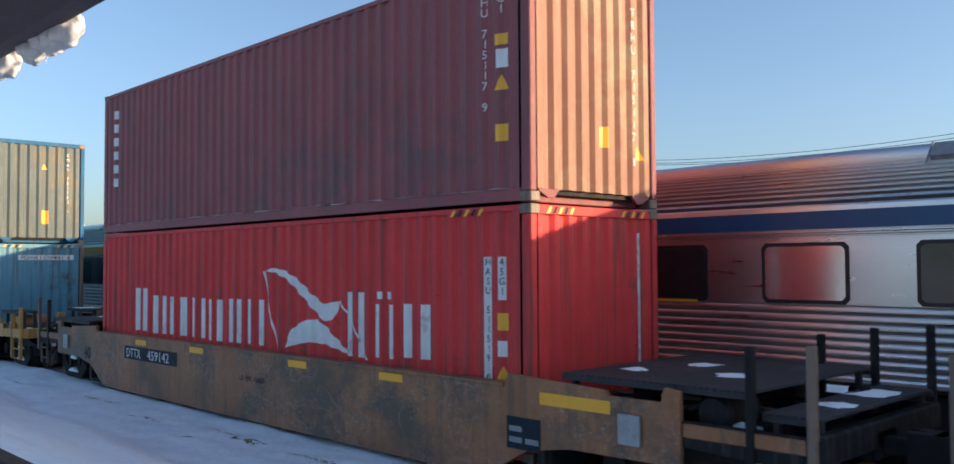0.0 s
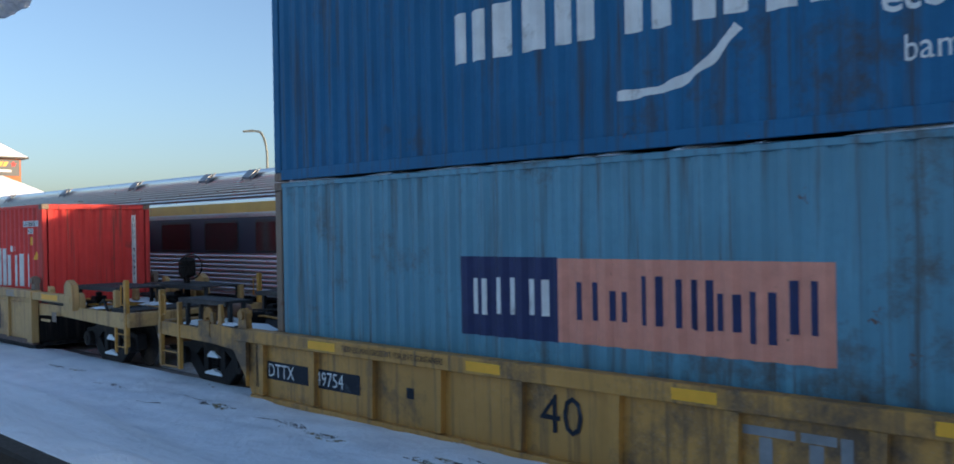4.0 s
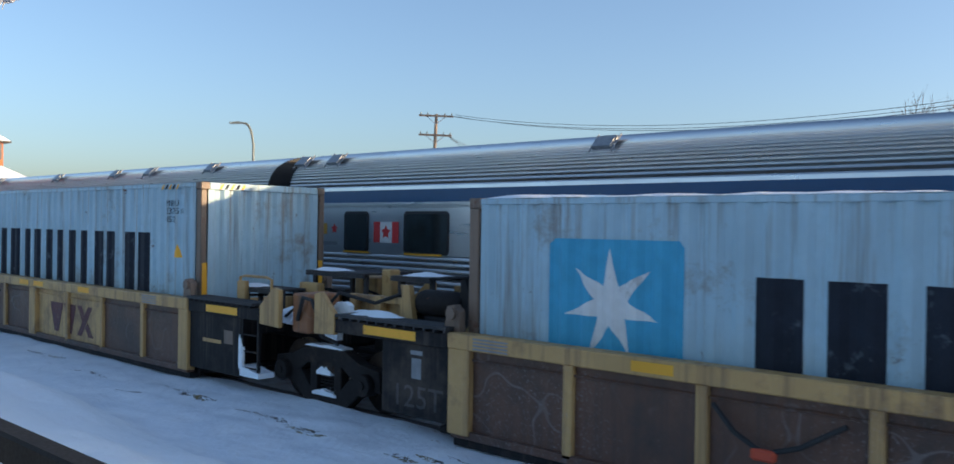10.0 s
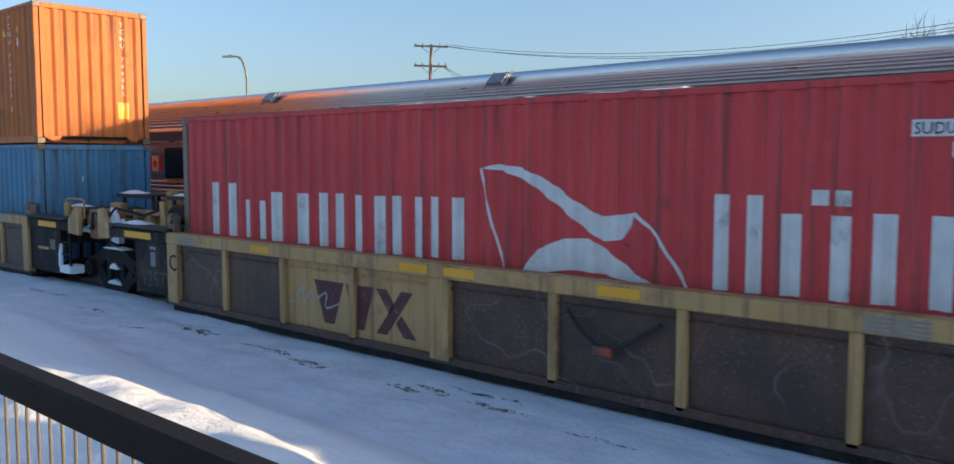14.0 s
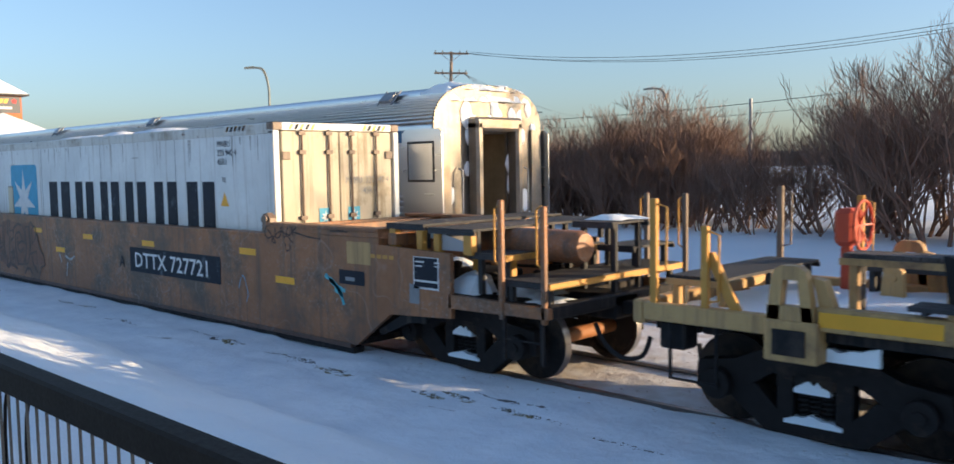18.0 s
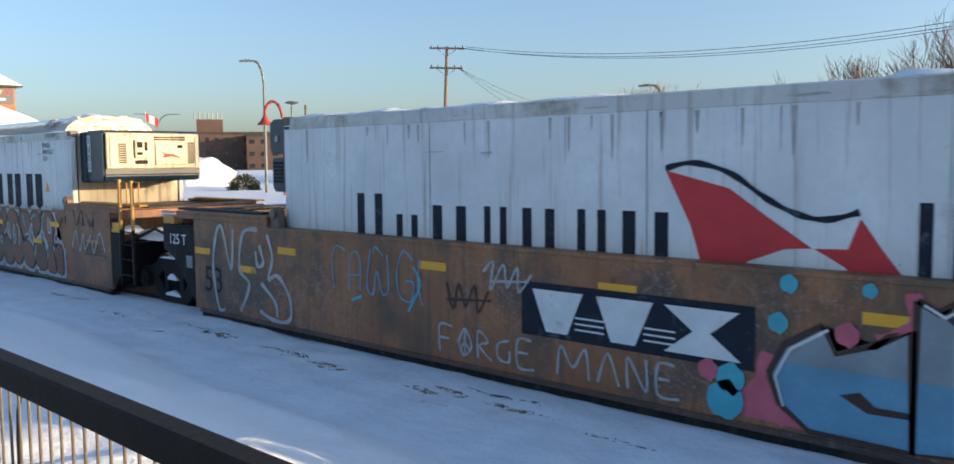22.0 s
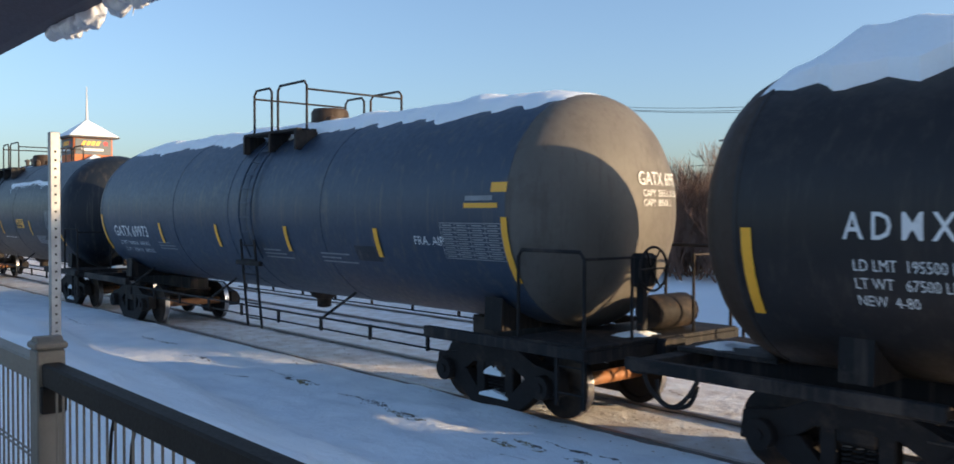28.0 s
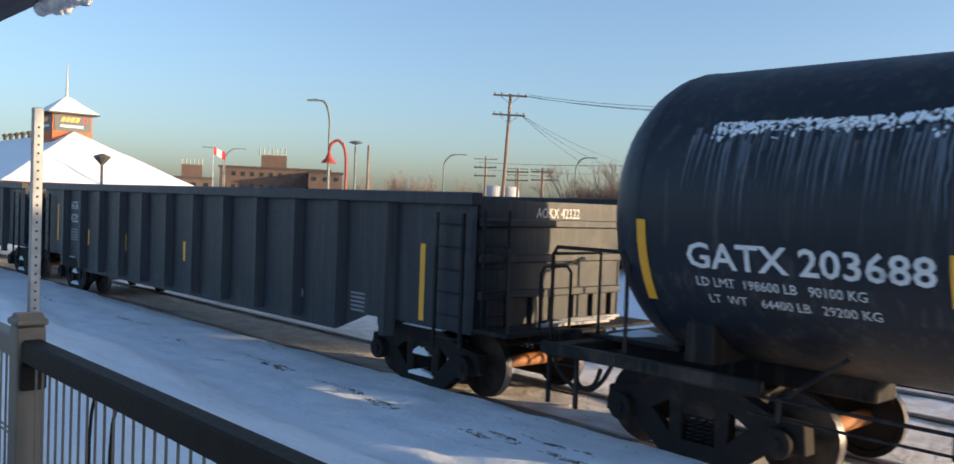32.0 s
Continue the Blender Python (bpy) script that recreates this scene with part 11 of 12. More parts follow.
def utility_pole(az, d, top, arms, label="weathered wooden utility pole with cross-arms", lean=0.0, turn=0.0, r=0.17):
    x, y, _ = at_angle(az, d)
    u = thing("utility_pole", label, "utility pole", "utility poles", at=pose(x, y, 0, 0, lean, turn))
    bm = bmesh.new()
    tube(bm, [(0, 0, -0.5), (0, 0, top * 0.5), (0, 0, top)], r, 10, r * 0.65)
    part("pole", bm, "wood_pole", u)
    for z, w in arms:
        bm = bmesh.new()
        box(bm, -w, w, -0.07 - r * 0.7, 0.05 - r * 0.7, z - 0.07, z + 0.07, 0.01)
        a = part("cross_arm", bm, "wood_pole", u)
        for q in (-0.9, -0.5, 0.5, 0.9):
            bm = bmesh.new()
            lathe(bm, [(0.02, 0), (0.05, 0.03), (0.03, 0.08), (0.055, 0.12), (0.02, 0.17)], "z", 8, (q * w, -r * 0.7, z + 0.07))
            part("insulator", bm, "lamp_grey", a)
        for q in (-1, 1):
            bm = bmesh.new()
            tube(bm, [(q * w * 0.55, -r * 0.7, z - 0.06), (0, -r * 0.5, z - 0.62)], 0.025, 5)
            part("brace", bm, "galvanized", a)
    return u


utility_pole(45.95, 67, 11.0, ((10.85, 1.3), (9.4, 1.25)), lean=2.2, turn=38)
utility_pole(47.0, 150, 10.9, ((10.4, 2.0), (9.0, 2.0)), turn=45)
utility_pole(45.0, 170, 10.1, ((9.8, 2.2), (8.6, 2.2)), turn=45)
utility_pole(43.35, 170, 10.1, ((9.8, 2.2), (8.6, 2.2)), turn=45)
utility_pole(54.58, 75, 7.2, (), "bare weathered wooden pole without arms", r=0.15)


def wire(a, b, sag, name="power_line"):
    a, b = Vector(a), Vector(b)
    pts = [a.lerp(b, t / 24) - Vector((0, 0, sag * 4 * (t / 24) * (1 - t / 24))) for t in range(25)]
    bm = bmesh.new()
    tube(bm, pts, 0.009 + 0.00010 * a.length, 5)
    return solid(name, bm, "wire", "thin black overhead line", "power line", "overhead lines")


px, py, _ = at_angle(45.5, 67)
for k, (o, z, z2) in enumerate(((1.0, 10.95, 12.1), (0.4, 10.90, 11.95), (0.9, 10.85, 11.95))):
    wire((px + o, py + o * 0.8, z), (10 + o, 47 - o, z2), 2.8 + 0.12 * k)
for k in range(3):
    wire((px + 0.9, py, 9.4), at_angle(38 - k, 130, 7.0 + k), 1.0)
for q, z in ((0, 9.8), (1.6, 9.8), (0.5, 8.6)):
    wire(at_angle(47 + q * 0.3, 150, z), at_angle(14, 95, z + 0.3), 1.2)
x, y, _ = at_angle(56.0, 55)
bell = thing("bell_lamp", "red goose-neck lamp with a bell shade beside a grey post", "street lamp", at=pose(x, y, 0, 0, 0, 236))
bm = bmesh.new()
tube(bm, smooth_line([(0, 0, 0), (0, 0, 4.2), (0.1, 0, 5.6), (0.5, 0, 6.15), (0.9, 0, 5.95), (1.05, 0, 5.5)]), 0.09, 8)
part("goose_neck", bm, "lamp_red", bell, smooth=True)
bm = bmesh.new()
lathe(bm, [(0.06, 0.75), (0.12, 0.55), (0.22, 0.3), (0.42, 0.1), (0.48, 0.0)], "z", 16, (1.05, 0, 4.75))
part("shade", bm, "lamp_red", bell, smooth=True)
bm = bmesh.new()
tube(bm, [(-0.55, 0, 0), (-0.55, 0, 5.9)], 0.07, 8)
lathe(bm, [(0.05, 0), (0.45, 0.12), (0.3, 0.2), (0.05, 0.24)], "z", 12, (-0.55, 0, 5.95))
part("grey_post", bm, "lamp_grey", bell)
x, y, _ = at_angle(26.98, 31)
solid("signal_post", tube(bmesh.new(), [(0, 0, 0.2), (0, 0, 4.55)], 0.06, 8), "galvanized", "thin pale metal post in the snow", "post", at=pose(x, y, 0))
x, y, _ = at_angle(40.28, 38)
sg = thing("platform_sign", "blue platform sign with a white letter on a post", "sign", at=pose(x, y, 0, 0, 0, 42))
part("post", tube(bmesh.new(), [(0, 0, 0.2), (0, 0, 2.2)], 0.035, 6), "galvanized", sg)
bm = bmesh.new()
box(bm, -0.24, 0.24, -0.045, -0.02, 1.45, 2.15, 0.01)
panel = part("panel", bm, "sign_blue", sg)
words(panel, "B", 0.42, -0.16, 1.58, "white_mark", None, -0.045, lift=0.004)

# station with its sign tower
st = thing("station", "brick station with a snow-covered hip roof and sign tower", "station building", at=pose(*at_angle(72.1, 90), 0, 0, 0))
bm = bmesh.new()
box(bm, -34, 5.2, -6.0, 6.0, 0.0, 3.1)
part("wall", bm, "brick_orange", st)
bm = bmesh.new()
A_, B_ = [(-36, -8.2, 3.1), (9.0, -8.2, 3.1), (9.0, 8.2, 3.1), (-36, 8.2, 3.1)], [(-30, 0, 7.6), (0.4, 0, 7.9)]
vs = [bm.verts.new(p) for p in A_ + B_]
for q in ((0, 1, 5, 4), (1, 2, 5), (2, 3, 4, 5), (3, 0, 4), (0, 3, 2, 1)):
    bm.faces.new([vs[i] for i in q])
bmesh.ops.subdivide_edges(bm, edges=bm.edges[:], cuts=5, use_grid_fill=True)
for v in bm.verts:
    v.co.z += 0.10 * noise.noise(v.co * 0.5)
part("roof", bm, "snow", st, "snow-covered hip roof", smooth=True)
for k in range(9):
    bm = bmesh.new()
    lathe(bm, [(0.18, 0), (0.18, 0.35), (0.30, 0.4), (0.28, 0.6), (0.05, 0.7)], "z", 10, (-3.5 - 2.2 * k, -0.2, 7.7))
    part("roof_vent", bm, "roof_dark", st)
tw = part("tower", box(bmesh.new(), -3.5, 0.0, -1.75, 1.75, 6.0, 9.6), "brick_orange", st, "orange brick sign tower")
for n_, (x0, x1, y0, y1) in enumerate(((-3.35, -0.15, -1.83, -1.752), (0.002, 0.08, -1.6, 1.6))):
    part("sign_panel", box(bmesh.new(), x0, x1, y0, y1, 7.9, 9.35), "sign_grey", tw, "dark sign with yellow stripes and a red leaf")
for k in range(4):
    part("sign_stripe", prism(bmesh.new(), [(-2.7 + 0.42 * k, 8.75), (-2.4 + 0.42 * k, 8.75), (-2.2 + 0.42 * k, 9.15), (-2.5 + 0.42 * k, 9.15)], "y", -1.86, -1.834), "safety_yellow", tw)
    part("sign_stripe", prism(bmesh.new(), [(-1.1 + 0.42 * k, 8.75), (-0.8 + 0.42 * k, 8.75), (-0.6 + 0.42 * k, 9.15), (-0.9 + 0.42 * k, 9.15)], "x", 0.084, 0.10), "safety_yellow", tw)
part("sign_line", box(bmesh.new(), -2.6, -0.6, -1.86, -1.834, 8.25, 8.45), "white_mark", tw)
part("sign_line", box(bmesh.new(), 0.084, 0.10, -1.1, 0.9, 8.25, 8.45), "white_mark", tw)
mark(tw, star_shape(-0.75, 8.95, 0.28, 5, 0.55), "flag_red", 0, 0, -1.84)
mark(tw, star_shape(1.1, 8.95, 0.28, 5, 0.55), "flag_red", 0, 0, 0.09, None, "right")
bm = bmesh.new()
vs = [bm.verts.new(p) for p in ((-4.0, -2.25, 9.6), (0.5, -2.25, 9.6), (0.5, 2.25, 9.6), (-4.0, 2.25, 9.6), (-1.75, 0, 11.3))]
for q in ((0, 1, 4), (1, 2, 4), (2, 3, 4), (3, 0, 4), (0, 3, 2, 1)):
    bm.faces.new([vs[i] for i in q])
tr = part("tower_roof", bm, "snow", st, "snow-covered pyramid roof")
part("eave_board", box(bmesh.new(), -4.02, 0.52, -2.27, 2.27, 9.45, 9.597), "roof_dark", st)
part("mast", tube(bmesh.new(), [(-1.75, 0, 11.1), (-1.75, 0, 14.4)], 0.14, 8, 0.03), "far_pale", st)


def block(name, label, az, d, w, dep, h, material, windows=(4, 8), turn=0.0, roof_m="roof_dark"):
    x, y, _ = at_angle(az, d)
    b = thing(name, label, "building", at=pose(x, y, 0, 0, 0, az + turn))
    part("wall", box(bmesh.new(), -w / 2, w / 2, -dep / 2, dep / 2, 0, h), material, b)
    part("roof", box(bmesh.new(), -w / 2 - 0.4, w / 2 + 0.4, -dep / 2 - 0.4, dep / 2 + 0.4, h + 0.004, h + 0.5), roof_m, b)
    rows, cols = windows
    for i in range(rows):
        for j in range(cols):
            u = -w / 2 + w * (j + 0.5) / cols
            z = h * (i + 0.5) / rows
            part("window", box(bmesh.new(), u - w / cols * 0.2, u + w / cols * 0.2, -dep / 2 - 0.12, -dep / 2 - 0.004, z - h / rows * 0.14, z + h / rows * 0.2), "window_glass", b)
    return b


b = block("apartment_block", "brown brick apartment block with a chimney", 60.3, 260, 30, 12, 10.5, "brick_far", (3, 12))
part("stair_tower", box(bmesh.new(), -4, 3, -3, 3, 11.0, 14.5), "brick_far", b)
for k in range(7):
    part("antenna", tube(bmesh.new(), [(-4.5 + k * 1.2, 0, 14.5), (-4.5 + k * 1.2, 0, 16.6)], 0.18, 5), "lamp_grey", b)
block("apartment_block", "orange brick building with flat roof", 57.2, 250, 9, 10, 9.6, "brick_far", (3, 3))
b = block("apartment_block", "red brick building with a square chimney stack", 65.2, 240, 9, 10, 6.6, "brick_far", (2, 3))
part("stair_tower", box(bmesh.new(), -3, 2, -3, 3, 7.1, 10.2), "brick_far", b)
for k in range(6):
    part("antenna", tube(bmesh.new(), [(-3 + k * 1.0, 0, 10.2), (-3 + k * 1.0, 0, 11.8)], 0.15, 5), "lamp_grey", b)
block("low_shed", "long dark low hall across the yard", 45.0, 120, 26, 10, 2.6, "sign_grey", (1, 6))
block("low_shed", "dark low shed in the snow", 43.2, 95, 7, 6, 2.3, "sign_grey", (1, 2))
block("low_shed", "low brown building behind the poles", 50.5, 230, 26, 10, 4.2, "brick_far", (1, 7))
for az, d in ((46.4, 100), (45.4, 100)):
    x, y, _ = at_angle(az, d)
    solid("storage_tank", lathe(bmesh.new(), [(1.1, 0), (1.1, 4.3), (0.9, 4.7), (0.1, 4.9)], "z", 18), "far_pale", "pale upright storage tank", "tank", "storage tanks", smooth=True, at=pose(x, y, 0))
x, y, _ = at_angle(64.1, 140)
fl = thing("flagpole", "flagpole with a red and white flag", "flagpole", at=pose(x, y, 0, 0, 0, 60))
part("pole", tube(bmesh.new(), [(0, 0, 0), (0, 0, 10.2)], 0.1, 6, 0.05), "far_pale", fl)
for x0, x1, m in ((0.02, 0.45, "flag_red"), (0.452, 1.25, "white_mark"), (1.252, 1.75, "flag_red")):
    part("flag_band", prism(bmesh.new(), [(x0, 9.9 - 0.45 * x0), (x1, 9.9 - 0.45 * x1), (x1, 8.75 - 0.5 * x1), (x0, 8.75 - 0.5 * x0)], "y", -0.03, 0.03), m, fl)
x, y, _ = at_angle(70.5, 60)
solid("platform_lamp", lathe(tube(bmesh.new(), [(0, 0, 0), (0, 0, 4.2)], 0.09, 8), [(0.1, 0), (0.5, 0.45), (0.5, 0.55), (0.05, 0.7)], "z", 10, (0, 0, 4.15)), "roof_dark", "dark lantern on a short post", "lamp", at=pose(x, y, 0))


# ---- the ramp, shops and poles across the yard ----
M["ramp_tan"] = mat("ramp_tan", (0.36, 0.27, 0.17), 0.85, vary=0.2, scale=1.5, bump=0.2)
x0, y0, _ = at_angle(54.8, 40)
x1, y1, _ = at_angle(47.6, 43)
run = math.hypot(x1 - x0, y1 - y0)
ramp = thing("ramp", "tan concrete ramp wall with a wooden railing", "ramp", at=pose(x0, y0, 0, 0, 0, math.degrees(math.atan2(y1 - y0, x1 - x0))))
part("wall", box(bmesh.new(), 0, run, -0.1, 0.1, 0.2, 0.95, 0.01), "ramp_tan", ramp)
part("top_rail", box(bmesh.new(), 0, run, -0.04, 0.04, 1.22, 1.27, 0.006), "ramp_tan", ramp)
for k in range(7):
    part("post", box(bmesh.new(), run * k / 6 - 0.04, run * k / 6 + 0.04, -0.045, 0.045, 0.952, 1.29, 0.006), "bark", ramp)
shop = block("low_shop", "low brown shop with a flat teal-edged roof", 52.4, 90, 5.2, 6, 1.5, "brick_far", (1, 3), 0, "coach_teal")
shop = block("low_shop", "low blue-grey shop with a snowy flat roof", 54.6, 95, 4.2, 6, 1.75, "sign_grey", (1, 2), 0, "snow")
for az, top in ((47.0, 6.3), (44.9, 6.0), (43.3, 6.1)):
    x, y, _ = at_angle(az, 80)
    pole = thing("utility_pole", "brown wooden utility pole with crossarms", "utility pole", "utility poles", at=pose(x, y, 0, 0, 0, 20))
    part("pole", tube(bmesh.new(), [(0, 0, 0.2), (0, 0, top)], 0.13, 8, 0.09), "wood_pole", pole)
    for z in (top - 0.35, top - 1.1):
        part("crossarm", box(bmesh.new(), -1.1, 1.1, -0.16, -0.08, z - 0.06, z + 0.06, 0.01), "wood_pole", pole)
        for u in (-0.95, -0.5, 0.5, 0.95):
            part("insulator", tube(bmesh.new(), [(u, -0.12, z + 0.062), (u, -0.12, z + 0.2)], 0.035, 6), "lamp_grey", pole)

# ---- snow mound and shrub across the yard ----
x, y, _ = at_angle(61.0, 85)
bm = bmesh.new()
bmesh.ops.create_icosphere(bm, subdivisions=4, radius=1, matrix=Matrix.LocRotScale((0, 0, 0.2), None, (3.6, 3.0, 2.5)))
for v in bm.verts:
    v.co += v.normal * 0.45 * noise.noise(v.co * 0.6) + v.normal * 0.12 * noise.noise(v.co * 2.2)
solid("snow_mound", bm, "snow", "ploughed mound of white snow", "snow", smooth=True, at=pose(x, y, 0.3))
M["evergreen"] = mat("evergreen", (0.035, 0.045, 0.025), 0.8, vary=0.4, scale=3, islands=0.7)
x, y, _ = at_angle(58.5, 66)
shrub = thing("shrub", "dark round evergreen shrub dusted with snow", "shrub", at=pose(x, y, 0.45))
rnd = random.Random(12)
bm, flakes = bmesh.new(), bmesh.new()
for k in range(1500):
    d = Vector((rnd.gauss(0, 1), rnd.gauss(0, 1), abs(rnd.gauss(0, 1)))).normalized()
    c = Vector((d.x * 1.1, d.y * 1.1, d.z * 1.15)) * rnd.uniform(0.55, 1.05) * (1 + 0.25 * noise.noise(d * 2.5))
    side = Vector((rnd.gauss(0, 1), rnd.gauss(0, 1), rnd.gauss(0, 1))).normalized() * 0.10
    target = flakes if k % 9 == 0 and d.z > 0.45 else bm
    target.faces.new([target.verts.new(c + q) for q in (side, d * 0.16, -side)])
part("crown", bm, "evergreen", shrub)
part("snow_dusting", flakes, "snow", shrub, "flecks of snow on the shrub")
part("trunk", tube(bmesh.new(), [(0, 0, -0.1), (0, 0, 0.7)], 0.08, 8, 0.04), "bark", shrub)


# ---- bare trees and brush ----
def twiggy(seed, height, spread, stems, depth=4, thick=0.05):
    """A bare shrub or tree: stems that fork into limbs and thin twigs. Returns a mesh for its trunk and one for its crown."""
    rnd = random.Random(seed)
    low, high = ([], []), ([], [])

    def limb(p, d, length, r, level):
        n = 3 if level < 3 else 2
        store = low if level == 0 else high
        seg = 5 if level == 0 else 3
        pts, q, dd = [p], p, d
        for _ in range(n):
            dd = (dd + Vector((rnd.uniform(-1, 1), rnd.uniform(-1, 1), rnd.uniform(-0.25, 0.6))) * 0.18).normalized()
            q = q + dd * length / n
            pts.append(q)
        vs, fs = store
        base = len(vs)
        for i, pt in enumerate(pts):
            rr = r * (1 - 0.55 * i / n)
            t = (pts[min(i + 1, n)] - pts[max(i - 1, 0)]).normalized()
            s = t.orthogonal().normalized()
            u = t.cross(s)
            for k in range(seg):
                a = 2 * math.pi * k / seg
                vs.append(pt + (s * math.cos(a) + u * math.sin(a)) * rr)
        for i in range(n):
            for k in range(seg):
                a, b = base + i * seg + k, base + i * seg + (k + 1) % seg
                fs.append((a, b, b + seg, a + seg))
        if level < depth:
            for _ in range(rnd.choice((3, 3, 4)) if level else 4):
                t = rnd.uniform(0.3, 1.0)
                i = min(n - 1, int(t * n))
                o = pts[i].lerp(pts[i + 1], t * n - i)
                nd = (dd + Vector((rnd.uniform(-1, 1), rnd.uniform(-1, 1), rnd.uniform(-0.2, 0.9))) * 0.75).normalized()
                limb(o, nd, length * rnd.uniform(0.5, 0.75), max(0.006, r * 0.5), level + 1)

    for _ in range(stems):
        a = rnd.uniform(0, 6.283)
        d = Vector((math.cos(a) * spread, math.sin(a) * spread, 1)).normalized()
        limb(Vector((math.cos(a) * 0.3, math.sin(a) * 0.3, -0.3)), d, height * rnd.uniform(0.38, 0.52), thick * rnd.uniform(0.7, 1.2), 0)
    out = []
    for nm, (vs, fs) in (("trunk", low), ("crown", high)):
        me = bpy.data.meshes.new(nm)
        me.from_pydata(vs, [], fs)
        me.materials.append(M["bark"])
        out.append(me)
    return out


SHRUBS = [twiggy(s, h, sp, n, 4, 0.045) for s, h, sp, n in ((1, 3.9, 0.55, 9), (2, 4.3, 0.5, 9), (3, 3.5, 0.75, 10), (4, 4.6, 0.45, 8))]
TREES = [twiggy(s, h, 0.28, 2, 5, 0.10) for s, h in ((11, 7.0), (12, 8.0))]
rnd = random.Random(77)


def plant(meshes, x, y, z, s, name, label, category, group):
    t = thing(name, label, category, group, at=pose(x, y, z, rnd.uniform(-4, 4), rnd.uniform(-4, 4), rnd.uniform(0, 360)))
    for nm, me in zip(("trunk", "crown"), meshes):
        part(nm, me, None, t, at=Matrix.Scale(s, 4))


for row, (y0, n) in enumerate(((21.8, 17), (24.0, 16), (27.0, 14))):
    for k in range(n):
        x = -17.6 - row * 2.2 + (22 + row * 4.4) * (k + rnd.uniform(0.2, 0.8)) / n
        az = math.degrees(math.atan2(-x, y0))
        if az > 36:
            continue
        s = 0.64 + 0.12 * max(0, (34 - az) / 10) + (0.26 if az < 24.5 else 0.0) + rnd.uniform(-0.07, 0.10)
        plant(SHRUBS[(k + row) % 4], x, y0 + rnd.uniform(-0.8, 0.8), 0.45, s, "bare_shrub", "dense leafless brown brush in the snow", "shrub", "brush beyond the tracks")
for k in range(46):
    az, d = 41.5 - 12.5 * (k % 23) / 23 + rnd.uniform(-0.3, 0.3), 30 + 6 * (k // 23) + rnd.uniform(-1.5, 1.5)
    x, y, _ = at_angle(az, d)
    plant(SHRUBS[k % 4], x, y, 0.45, 0.74 + 0.025 * (41.5 - az) + rnd.uniform(-0.09, 0.10), "bare_shrub", "dense leafless brown brush in the snow", "shrub", "brush beyond the tracks")
for k in range(20):
    az, d = 55.0 - 9.5 * k / 20 + rnd.uniform(-0.4, 0.4), rnd.uniform(100, 150)
    x, y, _ = at_angle(az, d)
    plant(TREES[k % 2], x, y, 0.0, rnd.uniform(0.55, 0.8) * d / 110, "bare_tree", "leafless tree with a fine rounded crown", "tree", "trees across the yard")
for k in range(34):
    az, d = 55.5 - 12.0 * k / 34 + rnd.uniform(-0.2, 0.2), rnd.uniform(85, 100)
    x, y, _ = at_angle(az, d)
    plant(SHRUBS[k % 4], x, y, 0.0, rnd.uniform(0.5, 0.8), "bare_shrub", "low leafless brown brush across the yard", "shrub", "brush beyond the tracks")
for k in range(44):   # hedge carried on out of view, kept low to let the sun through
    plant(SHRUBS[k % 4], 5.0 + 1.25 * k + rnd.uniform(-0.4, 0.4), 21.8 + 2.0 * (k % 2) + rnd.uniform(-0.6, 0.6), 0.45, 0.55 + rnd.uniform(-0.12, 0.12), "bare_shrub", "dense leafless brown brush in the snow", "shrub", "brush beyond the tracks")
for x, y, s in ((-8.9, 24.5, 0.62), (-7.6, 23.2, 0.64), (-6.6, 25.0, 0.70), (-5.2, 23.4, 0.66), (-10.2, 26.4, 0.60), (-10.5, 36, 0.95), (-7.5, 33, 0.9), (-13.5, 40, 0.95), (-5, 38, 1.0), (-16, 42, 0.8), (-2, 35, 1.0), (2, 37, 1.0)):
    plant(TREES[rnd.randrange(2)], x, y, 0.45, s, "bare_tree", "leafless tree standing over the brush", "tree", "trees beyond the tracks")
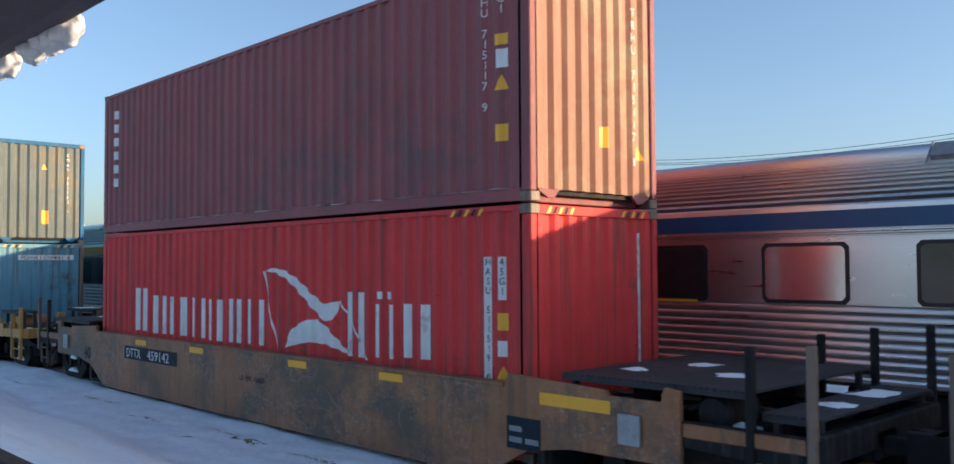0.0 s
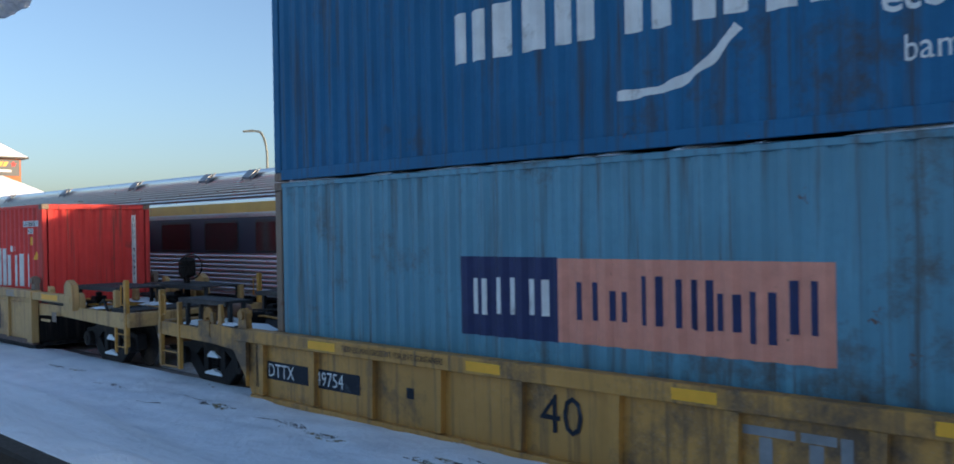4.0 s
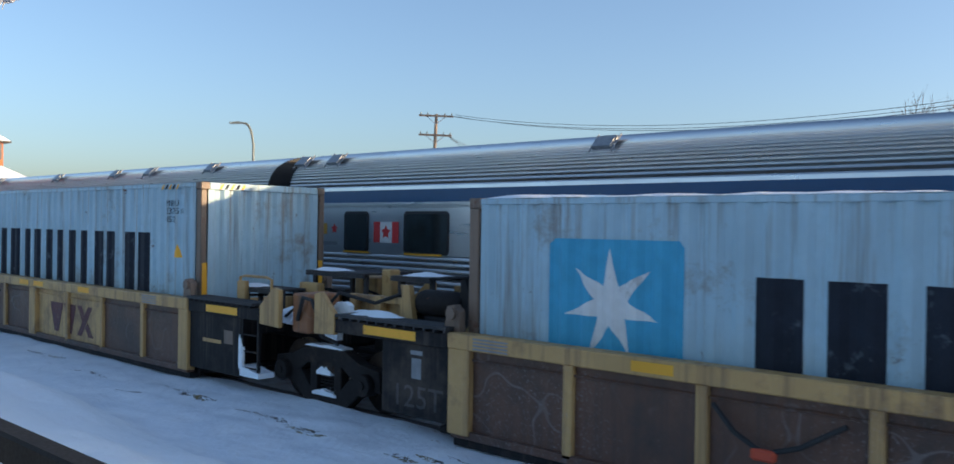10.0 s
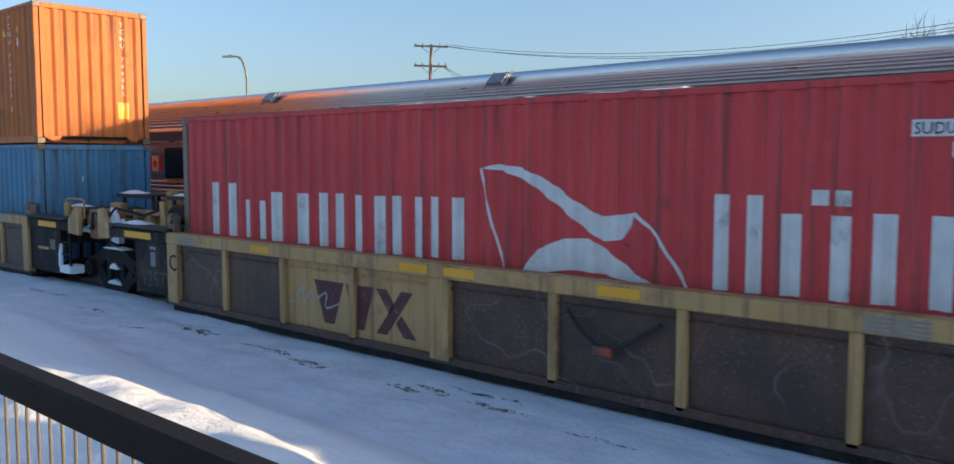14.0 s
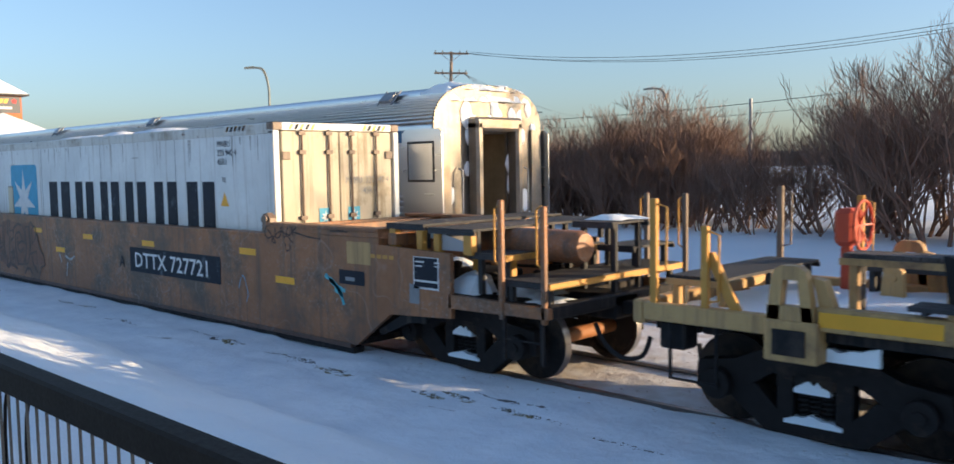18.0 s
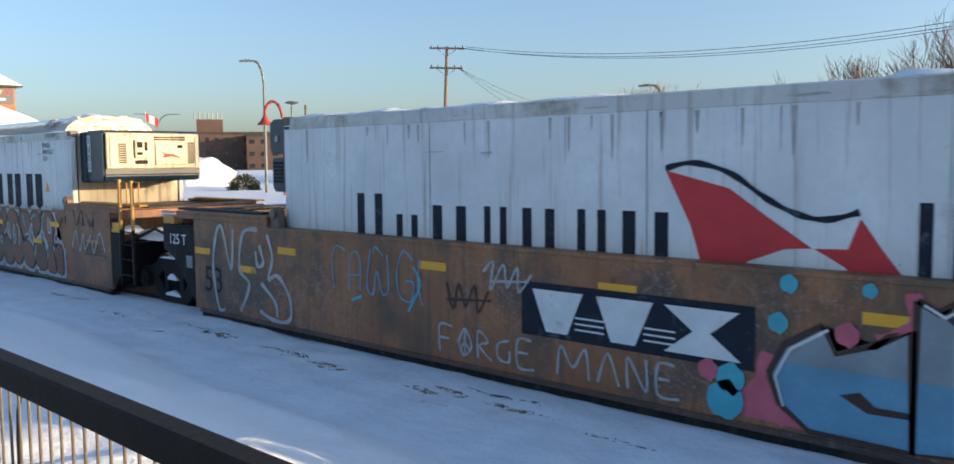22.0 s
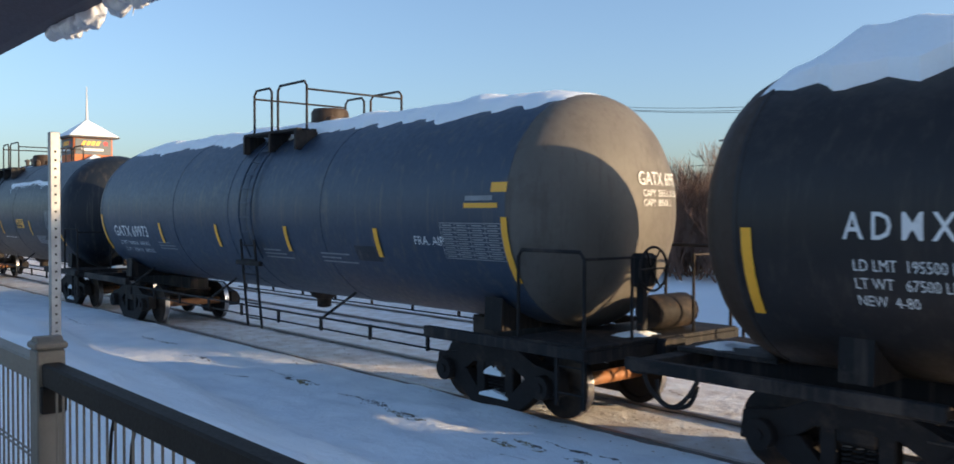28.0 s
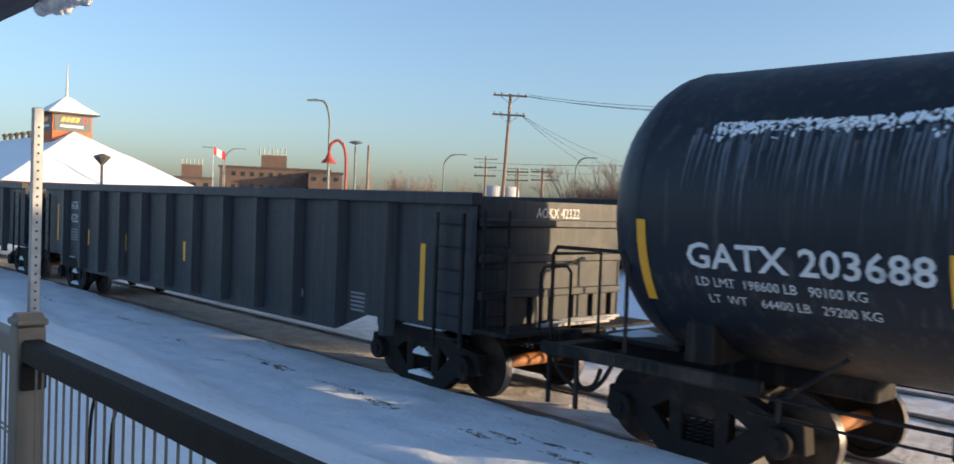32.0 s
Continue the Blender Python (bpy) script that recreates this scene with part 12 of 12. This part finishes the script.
for az, d, s in ((44.0, 75, 0.8), (42.5, 66, 0.8), (41.0, 58, 0.75), (39.5, 52, 0.75), (37.8, 46, 0.8), (38.6, 49, 0.7), (36.5, 42, 0.8), (52.0, 140, 1.0), (49.6, 150, 1.0), (53.5, 160, 1.0), (47.8, 170, 0.9), (64.6, 150, 0.7), (66, 120, 0.5)):
    x, y, _ = at_angle(az, d)
    plant((TREES if d > 100 else SHRUBS)[rnd.randrange(2)], x, y, 0.4, s, "bare_tree" if d > 100 else "bare_shrub", "leafless brown tree across the yard" if d > 100 else "leafless brown shrub in the snow", "tree" if d > 100 else "shrub", "distant trees" if d > 100 else "brush beyond the tracks")
# far belt of woods along the horizon
vs, fs = [], []
for k in range(5200):
    az = rnd.uniform(0, 96)
    d = rnd.uniform(300, 420)
    x, y, _ = at_angle(az, d)
    h = 2.2 + 3.2 * (0.5 + 0.5 * noise.noise((az * 0.35, 0, 4))) * rnd.uniform(0.4, 1.0) + (2.5 if az < 45 else 0.0)
    w = rnd.uniform(0.5, 1.8)
    b = len(vs)
    tx, ty = math.cos(radians(az)), math.sin(radians(az))
    for q, zz in ((-1, 0), (1, 0), (0.7, h * 0.6), (0.15, h), (-0.6, h * 0.7)):
        vs.append((x + tx * w * q, y + ty * w * q + rnd.uniform(-0.4, 0.4), zz))
    fs.append((b, b + 1, b + 2, b + 3, b + 4))
me = bpy.data.meshes.new("far_woods")
me.from_pydata(vs, [], fs)
me.materials.append(M["far_wood"])
tagged(new("far_woods", me), "grey-brown belt of bare woods on the horizon", "woods", kind="stuff")


# ---- movement ----
COACH = [(0, 0.0), (4.4, 0.0), (5.5, -0.14), (6.5, -0.52), (7, -0.82), (8, -1.66), (9.5, -3.5), (11, -6.0), (13, -10.4), (15.5, -17.7), (17.7, -25.4), (19, -30.3), (20, -34.5), (21, -38.8), (23, -47.8), (27, -67.5), (32, -95.0)]


def motions():
    for ob, x, kind in MOVERS:
        y, z = ob.matrix_basis.translation.y, ob.matrix_basis.translation.z
        rows = FREIGHT if kind == "freight" else COACH
        walk(ob, [(t, pose(x + s, y, z)) for t, s in rows])
    # wheels roll with their cars
    kinds = {ob.name: kind for ob, _, kind in MOVERS}
    times = [k * 0.06 for k in range(534)]
    for w, dx in WHEELS:
        rows = FREIGHT if kinds[w.parent.parent.name] == "freight" else COACH
        way = np.interp(times, [r[0] for r in rows], [r[1] for r in rows])
        walk(w, [(t, pose(dx, 0, 0.425, 0, math.degrees(s / 0.425), 0)) for t, s in zip(times, way)])


motions()
